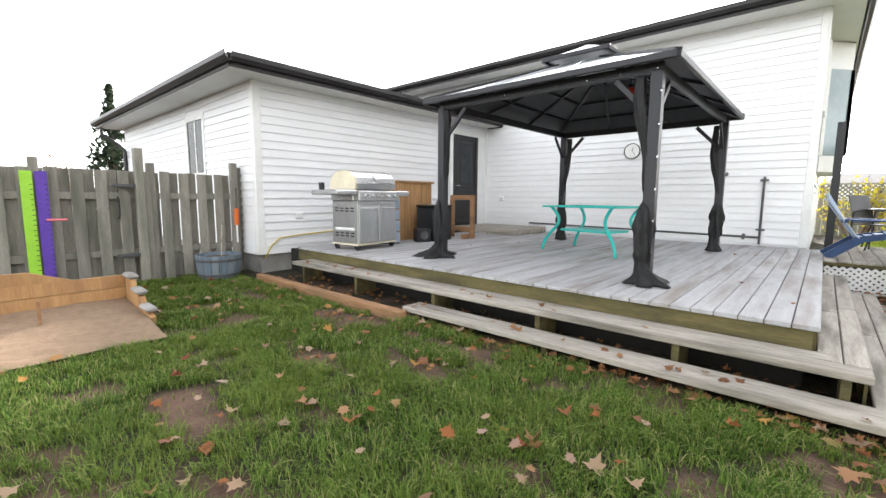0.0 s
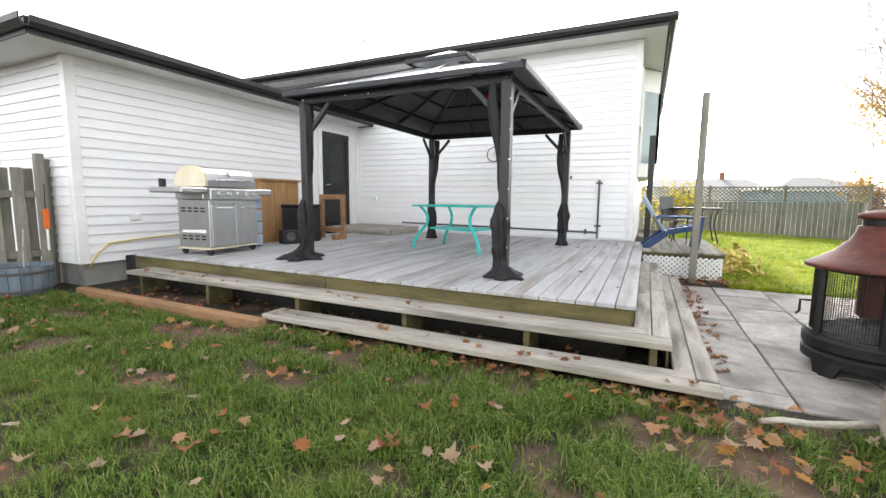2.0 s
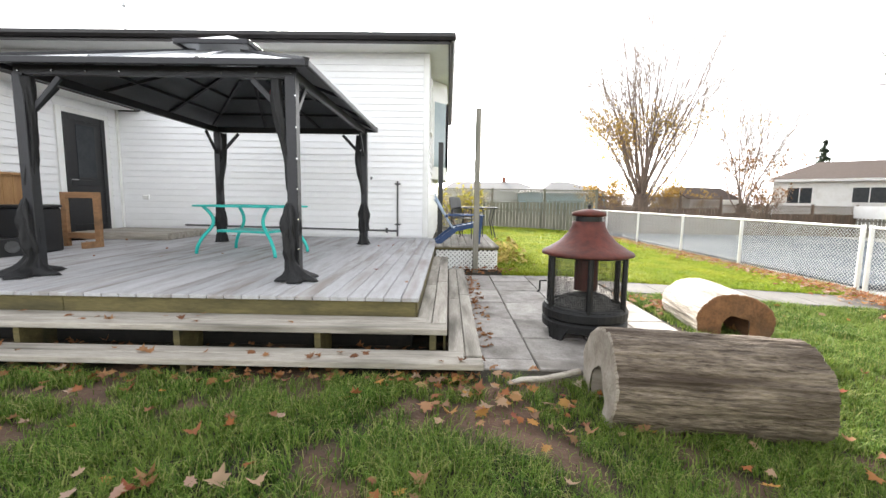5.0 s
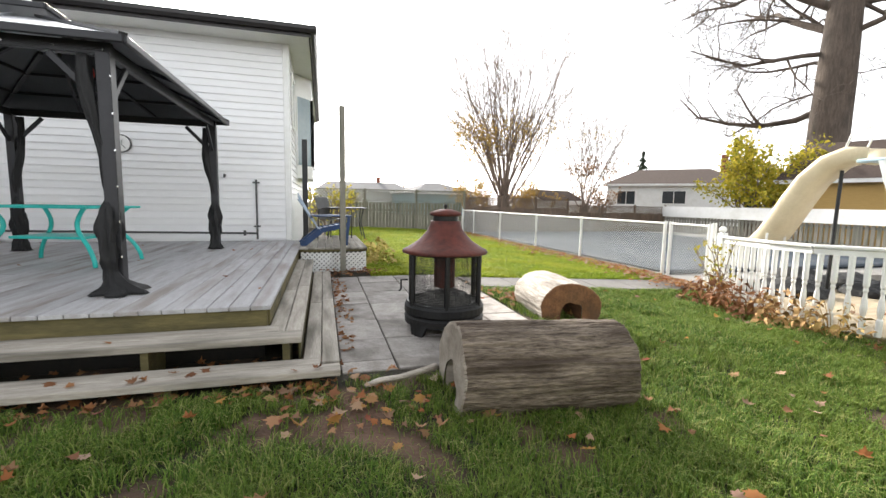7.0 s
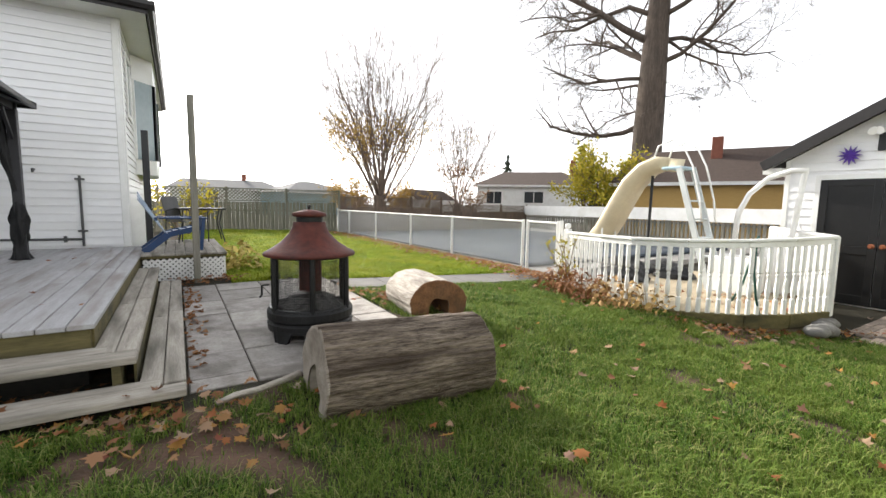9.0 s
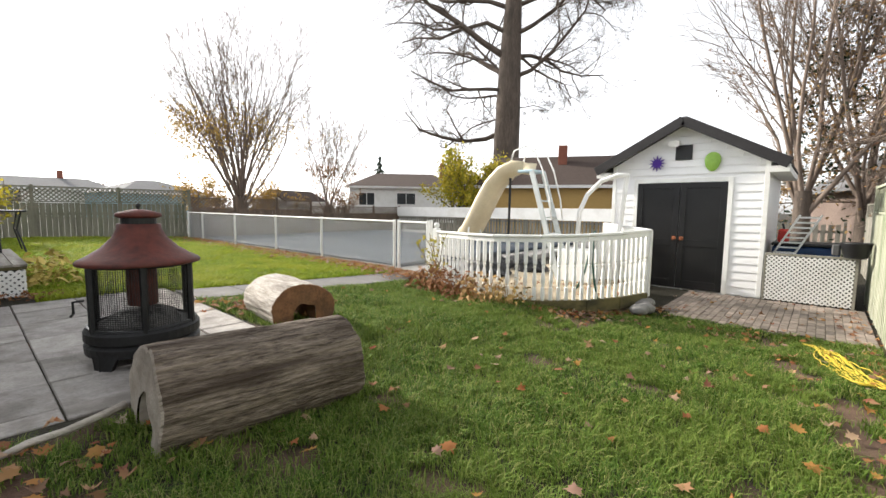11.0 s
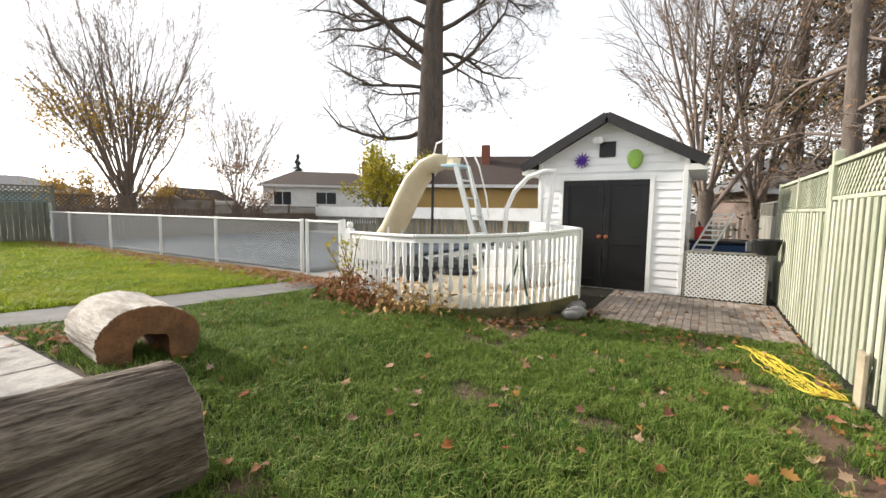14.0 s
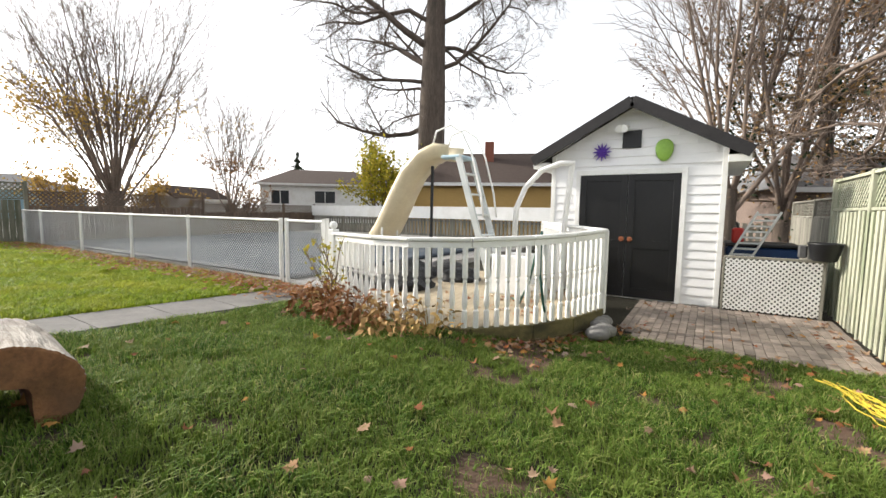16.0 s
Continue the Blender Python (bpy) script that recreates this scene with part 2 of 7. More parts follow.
DECK_Z, HOUSE_Y, HOUSE_X, GAR_X, GAR_Y = 0.40, 5.45, -0.22, -6.53, -0.42

# ---- ground ----
xs = np.unique(np.concatenate([np.linspace(-400, -20, 9), np.linspace(-20, 30, 126), np.linspace(-7.4, 8.6, 161), np.linspace(30, 400, 9)]))
ys = np.unique(np.concatenate([np.linspace(-400, -12, 9), np.linspace(-12, 30, 106), np.linspace(-4.4, 2.6, 71), np.linspace(30, 400, 9)]))
gx, gy = np.meshgrid(xs, ys, indexing="ij")
bumpy = np.array([0.018 * noise.noise((x * 0.9, y * 0.9, 3.1)) for x, y in zip(gx.ravel(), gy.ravel())])
gv = np.stack([gx.ravel(), gy.ravel(), gz(gx.ravel(), gy.ravel()) + bumpy - 0.02], 1)
idx = np.arange(len(gv)).reshape(gx.shape)
gf = np.stack([idx[:-1, :-1].ravel(), idx[1:, :-1].ravel(), idx[1:, 1:].ravel(), idx[:-1, 1:].ravel()], 1)
BARE = [(0.75, -1.15, 0.75, 0.28), (0.1, -1.0, 0.5, 0.16), (0.42, -0.74, 0.4, 0.12), (-4.5, -1.8, 0.6, 0.26), (-2.5, -2.72, 0.45, 0.2), (-2.75, -1.8, 0.35, 0.15), (-1.95, -1.43, 0.35, 0.16), (-3.5, -1.02, 0.6, 0.16),
        (-5.3, -1.2, 0.5, 0.2), (-1.9, -2.9, 0.3, 0.15), (4.75, -3.65, 0.4, 0.2), (5.45, -3.4, 0.4, 0.16), (7.1, -3.0, 0.5, 0.3), (5.0, -2.75, 0.3, 0.1), (6.2, -3.25, 0.4, 0.18), (3.9, -3.75, 0.5, 0.2), (-2.6, -0.95, 1.4, 0.12), (6.6, -0.9, 1.2, 0.35)]


def worn(x, y):
    """How far the lawn is worn through, 0 to 1."""
    wob = np.array([noise.noise((a * 2.3, b * 2.3, 5.0)) + 0.5 * noise.noise((a * 7, b * 7, 2.0)) for a, b in zip(x, y)])
    thin = smooth01((wob - np.where(x < 1.0, 0.16, 0.30)) * 3.5) * 0.85
    for cx, cy, rx, ry in BARE:
        q = ((x - cx) / rx) ** 2 + ((y - cy) / ry) ** 2
        thin = np.maximum(thin, smooth01(1.25 - q + wob * 2.0))
    return thin


ground = tagged(soup("ground", gv, gf, M_SOIL), "lawn soil with worn patches under thin grass", "ground", kind="structure")
ground.data.attributes.new("worn", "FLOAT", "POINT").data.foreach_set("value", worn(gv[:, 0], gv[:, 1]).astype(np.float32))
nodes, links = M_SOIL.node_tree.nodes, M_SOIL.node_tree.links
shader = nodes["Principled BSDF"]
shaded_thatch, worn_in = nodes.new("ShaderNodeMixRGB"), nodes.new("ShaderNodeAttribute")
worn_in.attribute_name = "worn"
links.new(worn_in.outputs["Fac"], shaded_thatch.inputs[0])
# near-black where grass grows: thatch plus painted shade between the blades
shaded_thatch.inputs[1].default_value = (0.022, 0.019, 0.010, 1)
links.new(shader.inputs["Base Color"].links[0].from_socket, shaded_thatch.inputs[2])
links.new(shaded_thatch.outputs[0], shader.inputs["Base Color"])


# ---- house ----
def siding(parent, axis, at, a0, a1, z0, z1, out, course=0.125, limits=None):
    """Lapped vinyl courses on a wall: axis is the one that they run along, at the wall's plane, out the way it faces."""
    z, k = z0, 0
    while z < z1 - 0.02:
        h = min(course, z1 - z)
        lo, hi = (a0, a1) if limits is None else limits(z + h)
        if hi - lo > 0.03:
            bm = bmesh.new()
            prof = ((0.0, 0.0), (0.024, 0.0), (0.024, 0.010), (0.006, h), (0.0, h))
            ends = []
            for a in (lo, hi):
                ends.append([bm.verts.new((a, at + out * d, z + e) if axis == "x" else (at + out * d, a, z + e)) for d, e in prof])
            for i in range(5):
                j = (i + 1) % 5
                bm.faces.new((ends[0][i], ends[0][j], ends[1][j], ends[1][i]))
            bm.faces.new(ends[0])
            bm.faces.new(ends[1][::-1])
            bmesh.ops.recalc_face_normals(bm, faces=bm.faces[:])
            part("siding_course", bm, M_SIDING, parent)
        z += course
    return parent


HW = 4.05
HOUSE_END = 13.0
walls = {}


def wall(name, bm, material, label, category="wall"):
    walls[name] = tagged(part(name, bm, material), label, category, kind="structure")
    return walls[name]


wall("wall_house_rear", B(-14, HOUSE_X - 0.022, HOUSE_Y, HOUSE_Y + 0.2, 0.1, HW), M_SIDING, "white vinyl-sided rear wall of the house")
siding(walls["wall_house_rear"], "x", HOUSE_Y, GAR_X + 0.03, HOUSE_X - 0.09, 0.44, HW, -1)
wall("wall_house_side", B(HOUSE_X - 0.2, HOUSE_X, HOUSE_Y + 0.2, HOUSE_END, 0.1, HW), M_SIDING, "white vinyl-sided side wall of the house")
siding(walls["wall_house_side"], "y", HOUSE_X, HOUSE_Y + 0.09, HOUSE_END, 0.3, HW, 1)
wall("wall_house_far", B(-14, HOUSE_X - 0.2, HOUSE_END - 0.2, HOUSE_END, 0.1, HW), M_SIDING, "white plain far wall of the house")
wall("wall_garage_side", B(GAR_X - 0.2, GAR_X, GAR_Y + 0.2, HOUSE_Y, 0.27, 2.88), M_SIDING, "white vinyl-sided garage wall beside the deck")
siding(walls["wall_garage_side"], "y", GAR_X, GAR_Y + 0.09, 4.02, 0.27, 2.88, 1)
siding(walls["wall_garage_side"], "y", GAR_X, 5.21, HOUSE_Y - 0.03, 0.4, 2.88, 1)
siding(walls["wall_garage_side"], "y", GAR_X, 4.02, 5.21, 2.72, 2.88, 1)
wall("wall_garage_front", B(-13.7, GAR_X - 0.022, GAR_Y, GAR_Y + 0.2, 0.27, 2.88), M_SIDING, "white vinyl-sided garage end wall")
siding(walls["wall_garage_front"], "x", GAR_Y, -13.7, -9.34, 0.27, 2.88, -1)
siding(walls["wall_garage_front"], "x", GAR_Y, -9.34, -8.43, 0.27, 1.52, -1)
siding(walls["wall_garage_front"], "x", GAR_Y, -9.34, -8.43, 2.62, 2.88, -1)
siding(walls["wall_garage_front"], "x", GAR_Y, -8.43, GAR_X - 0.09, 0.27, 2.88, -1)
wall("wall_garage_far", B(-13.9, -13.7, GAR_Y, HOUSE_Y, 0.1, 2.88), M_SIDING, "white plain far garage wall")
tagged(part("foundation", B(-13.68, GAR_X - 0.03, GAR_Y + 0.03, GAR_Y + 0.2, -0.3, 0.27), M_CONCRETE), "grey concrete garage foundation", "foundation", kind="structure")
tagged(part("foundation_side", B(GAR_X - 0.2, GAR_X - 0.03, GAR_Y + 0.2, HOUSE_Y, -0.3, 0.27), M_CONCRETE), "grey concrete foundation beside the deck", "foundation", kind="structure")
# corner posts
def corner_trim(x, y, sx, sy, z0, z1):
    bm = box(bmesh.new(), min(x, x - sx * 0.09), max(x, x - sx * 0.09), min(y + sy * 0.001, y + sy * 0.026), max(y + sy * 0.001, y + sy * 0.026), z0, z1, 0.004)
    box(bm, min(x + sx * 0.001, x + sx * 0.026), max(x + sx * 0.001, x + sx * 0.026), min(y + sy * 0.026, y - sy * 0.09), max(y + sy * 0.026, y - sy * 0.09), z0, z1, 0.004)
    return tagged(part("trim", bm, M_WHITE), "white vinyl corner trim", "trim", kind="structure")


corner_trim(GAR_X, GAR_Y, 1, -1, 0.27, 2.88)
corner_trim(HOUSE_X, HOUSE_Y, 1, -1, 0.41, HW)
tagged(part("trim", B(GAR_X + 0.02, GAR_X + 0.06, HOUSE_Y - 0.06, HOUSE_Y - 0.02, 0.41, 2.88, 0.004), M_WHITE), "white inside corner trim", "trim", kind="structure")


def eave(name, x0, x1, y0, y1, z, rise, label):
    """A hipped roof over a rectangle of eaves at height z, with soffit, fascia and gutter."""
    roof = empty(name)
    tagged(roof, label, "roof", kind="structure")
    part("soffit", B(x0 + 0.02, x1 - 0.02, y0 + 0.02, y1 - 0.02, z, z + 0.02), M_SOFFIT, roof, "white vented soffit")
    for f in ((x0, x1, y0 - 0.02, y0), (x0, x1, y1, y1 + 0.02), (x0 - 0.02, x0, y0, y1), (x1, x1 + 0.02, y0, y1)):
        part("fascia", B(*f, z - 0.02, z + 0.15, 0.004), M_FASCIA, roof)
    for axis, at, s, a0, a1 in (("x", y0 - 0.02, -1, x0 - 0.12, x1 + 0.12), ("y", x1 + 0.02, 1, y0 - 0.02, y1 + 0.12), ("y", x0 - 0.02, -1, y0 - 0.02, y1 + 0.12)):
        bm = bmesh.new()
        prof = ((0, 0.0), (0.06, 0.0), (0.10, 0.05), (0.10, 0.115), (0.085, 0.115), (0.085, 0.055), (0.05, 0.012), (0, 0.012))
        e = [[bm.verts.new((a, at + s * d, z + 0.035 + h) if axis == "x" else (at + s * d, a, z + 0.035 + h)) for d, h in prof] for a in (a0, a1)]
        for i in range(8):
            j = (i + 1) % 8
            bm.faces.new((e[0][i], e[0][j], e[1][j], e[1][i]))
        bm.faces.new(e[0])
        bm.faces.new(e[1][::-1])
        bmesh.ops.recalc_face_normals(bm, faces=bm.faces[:])
        part("gutter", bm, M_FASCIA, roof, "dark eavestrough")
    bm = bmesh.new()
    w = min(x1 - x0, y1 - y0) / 2
    lo = [bm.verts.new(p) for p in ((x0 - 0.03, y0 - 0.03, z + 0.155), (x1 + 0.03, y0 - 0.03, z + 0.155), (x1 + 0.03, y1 + 0.03, z + 0.155), (x0 - 0.03, y1 + 0.03, z + 0.155))]
    if x1 - x0 > y1 - y0:
        hi = [bm.verts.new((x0 + w, (y0 + y1) / 2, z + 0.155 + rise)), bm.verts.new((x1 - w, (y0 + y1) / 2, z + 0.155 + rise))]
        faces = ((lo[0], lo[1], hi[1], hi[0]), (lo[1], lo[2], hi[1]), (lo[2], lo[3], hi[0], hi[1]), (lo[3], lo[0], hi[0]))
    else:
        hi = [bm.verts.new(((x0 + x1) / 2, y0 + w, z + 0.155 + rise)), bm.verts.new(((x0 + x1) / 2, y1 - w, z + 0.155 + rise))]
        faces = ((lo[0], lo[1], hi[0]), (lo[1], lo[2], hi[1], hi[0]), (lo[2], lo[3], hi[1]), (lo[3], lo[0], hi[0], hi[1]))
    for f in faces:
        bm.faces.new(f)
    bm.faces.new(lo[::-1])
    part("shingles", bm, M_SHINGLE, roof)
    return roof


eave("roof_house", -14.6, 0.19, HOUSE_Y - 0.55, HOUSE_END + 0.5, HW, 1.1, "low hipped dark shingle roof with dark gutters")
eave("roof_garage", -14.2, GAR_X + 0.5, GAR_Y - 0.52, HOUSE_Y - 0.03, 2.88, 0.75, "low hipped garage roof with dark gutters")
# ---- deck and steps ----
deck = tagged(empty("deck"), "raised grey-painted wooden deck with open steps", "deck", kind="structure")
# solid block, not joists: its colour paints the shade under the deck
part("frame", B(-6.45, -0.06, 0.06, HOUSE_Y - 0.06, -0.1, DECK_Z - 0.06), M_SHADE, deck, "solid fill coloured as the shade under the boards")
part("rim_joist", B(-6.15, -2.9, 0.015, 0.055, DECK_Z - 0.20, DECK_Z - 0.034, 0.004), M_MOSSY, deck, "mossy rim board")
part("rim_joist", B(-2.895, -0.03, 0.015, 0.055, DECK_Z - 0.20, DECK_Z - 0.034, 0.004), M_MOSSY, deck, "mossy rim board")
part("rim_joist", B(-0.055, -0.015, 0.056, HOUSE_Y - 0.08, DECK_Z - 0.20, DECK_Z - 0.034, 0.004), M_MOSSY, deck)
# steps: front run and the run along the side
for z, y0, y1, xa, xb in ((0.25, -0.35, -0.02, -5.7, 0.23), (0.10, -0.62, -0.36, -3.1, 0.48)):
    n, w = 2, (y1 - y0) / 2
    for k in range(n):
        part("tread_board", B(xa, xb - 0.003 - (0 if k == 0 else w * k), y0 + k * w + 0.003, y0 + (k + 1) * w - 0.003, z - 0.045, z, 0.006), M_TREAD, deck)
for z, x0, x1, y0, y1 in ((0.25, -0.012, 0.23, -0.18, 3.72), (0.10, 0.236, 0.48, -0.45, 3.42)):
    w = (x1 - x0) / 2
    for k in range(2):
        for (u, v) in ((y0, 1.3 + 0.2 * k), (1.306 + 0.2 * k, y1)):
            part("tread_board", B(x0 + k * w + 0.003, x0 + (k + 1) * w - 0.003, u, v, z - 0.045, z - 0.001, 0.006), M_TREAD_Y, deck)
for x in (-5.5, -4.3, -3.0, -1.8, -0.75, 0.1):
    part("stringer", B(x, x + 0.045, -0.30, 0.0, -0.1, 0.204), M_MOSSY, deck)
    if x > -3.2:
        part("stringer", B(x + 0.2, x + 0.245, -0.55, -0.302, -0.1, 0.054), M_MOSSY, deck)
for y in (0.4, 1.6, 2.8):
    part("stringer", B(0.0, 0.2, y, y + 0.045, -0.1, 0.204), M_MOSSY, deck)
part("skirt", B(0.20, 0.215, -0.2, 3.4, -0.05, 0.2), M_MOSSY, deck)
tagged(part("timber_edging", B(-5.95, -2.98, -0.76, -0.66, -0.05, 0.09, 0.012), M_CEDAR), "brown landscape timber lying along the steps", "timber")
nb = 43
bw = 6.1 / nb
for k in range(nb):
    x = -6.1 + k * bw
    far = HOUSE_Y - 0.03
    # butt joints fall at differing places
    cut = (1.8, 3.6, 2.7)[k % 3]
    if k == nb - 1:
        pieces = ((-0.02, far),)
    else:
        pieces = ((-0.02, cut - 0.002), (cut + 0.002, far))
    for y0, y1 in pieces:
        part("deck_board", B(x + 0.003, x + bw - 0.003, y0, y1, DECK_Z - 0.032, DECK_Z + random.uniform(-0.0015, 0.0015), 0.004), M_DECKPAINT, deck)

# small porch platform beside the house
porch = tagged(empty("porch"), "small wooden porch platform with white lattice skirt", "porch", kind="structure")
# solid block painting the shade under the porch
part("frame", B(0.02, 1.06, 4.08, 6.6, -0.2, 0.3), M_SHADE, porch)
part("rim", B(-0.0, 1.1, 4.03, 4.06, 0.33, 0.368), M_MOSSY, porch)
for k in range(8):
    part("porch_board", B(k * 0.1385 + 0.004, (k + 1) * 0.1385 - 0.003, 4.0, 6.65, 0.37, 0.40, 0.004), M_TREAD_Y, porch)


def lattice(x0, x1, z0, z1, step, strip, thick, diag=True):
    """A crossed-strip lattice in the xz plane at y = 0, clipped to its rectangle."""
    bm = bmesh.new()
    H, W = z1 - z0, x1 - x0
    for s, off in ((1, 0), (-1, thick * 1.02)):
        k = -int(H / step) - 1
        while k * step < W + H:
            c = k * step
            pts = []
            # strip centre line x = c + s*z (shifted), clipped to the rectangle
            za, zb = 0.0, H
            f = (lambda z: c + z) if s > 0 else (lambda z: c - z)
            if s > 0:
                za, zb = max(0, -c), min(H, W - c)
            else:
                za, zb = max(0, c - W), min(H, c)
            if zb - za > strip * 0.6:
                d = strip * 0.707 / 2
                a, b = (f(za), za), (f(zb), zb)
                quad = ((a[0] + d, a[1] - s * d), (b[0] + d, b[1] - s * d), (b[0] - d, b[1] + s * d), (a[0] - d, a[1] + s * d))
                quad = [(min(max(x, 0), W), min(max(z, 0), H)) for x, z in quad]
                lo = [bm.verts.new((x0 + x, off, z0 + z)) for x, z in quad]
                up = [bm.verts.new((x0 + x, off + thick, z0 + z)) for x, z in quad]
                bm.faces.new(lo)
                bm.faces.new(up[::-1])
                for i in range(4):
                    bm.faces.new((lo[i], up[i], up[(i + 1) % 4], lo[(i + 1) % 4]))
            k += 1
    bmesh.ops.recalc_face_normals(bm, faces=bm.faces[:])
    return bm


sk = part("lattice_skirt", lattice(0, 1.08, -0.02, 0.325, 0.075, 0.042, 0.006), M_WHITE, porch, "white plastic lattice")
sk.location = (0.01, 4.045, 0)
sk = part("lattice_skirt", lattice(0, 2.5, -0.02, 0.325, 0.075, 0.042, 0.006), M_WHITE, porch)
sk.matrix_basis = pose(1.085, 4.06, 0, 0, 0, 90)

# ---- patio of square slabs, path, brick pad ----
patio = tagged(part("patio", B(0.5, 2.42, -0.42, 3.45, -0.4, -0.2), M_SOIL), "grey concrete paver patio beside the deck", "patio", kind="structure")
col_x, row_y = (0.487, 0.89, 1.45, 2.01, 2.42), (-0.42, -0.22, 0.29, 0.88, 1.60, 2.27, 2.92, 3.45)
for x0, x1 in zip(col_x, col_x[1:]):
    for y0, y1 in zip(row_y, row_y[1:]):
        zz = float(gz((x0 + x1) / 2, (y0 + y1) / 2)) * 0.5
        tilt = pose((x0 + x1) / 2, (y0 + y1) / 2, zz - 0.005 + random.uniform(-0.005, 0.005), random.uniform(-0.7, 0.7), random.uniform(-0.7, 0.7), random.uniform(-0.4, 0.4))
        w, d = (x1 - x0) / 2, (y1 - y0) / 2
        part("paver", B(-w + 0.006, w - 0.006, -d + 0.005, d - 0.005, -0.05, 0.0, 0.006), M_PAVER, patio).matrix_basis = tilt
path = tagged(empty("path"), "narrow grey concrete path across the lawn", "path", kind="structure")
for k in range(6):
    a, b = k / 6, (k + 1) / 6
    c0, c1 = Vector((2.44, 2.70)) .lerp(Vector((6.75, 2.75)), a), Vector((2.44, 2.70)).lerp(Vector((6.75, 2.75)), b)
    z = float(gz((c0.x + c1.x) / 2, 2.6))
    bm = prism([(c0.x + 0.006, c0.y - 0.38), (c1.x - 0.006, c1.y - 0.38), (c1.x - 0.006, c1.y + 0.38), (c0.x + 0.006, c0.y + 0.38)], -0.1, 0.008)
    for v in bm.verts:
        v.co.z += float(gz(v.co.x, v.co.y))
    part("slab", bm, M_PATH, path)
pad = tagged(part("brick_pad", prism([(7.9, -4.05), (10.6, -4.05), (10.6, 0.3), (8.3, -1.2)], -0.7, -0.515), M_SOIL), "worn brick paving in front of the shed", "paving", kind="structure")
brick = mesh_of(B(-0.098, 0.098, -0.048, 0.048, -0.06, 0, 0.006), "brick", M_BRICK)
for i in range(14):
    for j in range(26):
        x, y = 8.0 + i * 0.2 + (0.1 if j % 2 else 0), -4.0 + j * 0.1
        if x > 10.5 or (j > 23 and x < 8.4):
            continue
        piece("brick", brick, pad, pose(x, y, -0.49 + random.uniform(-0.004, 0.004), random.uniform(-1, 1), random.uniform(-1, 1), random.uniform(-0.6, 0.6)))

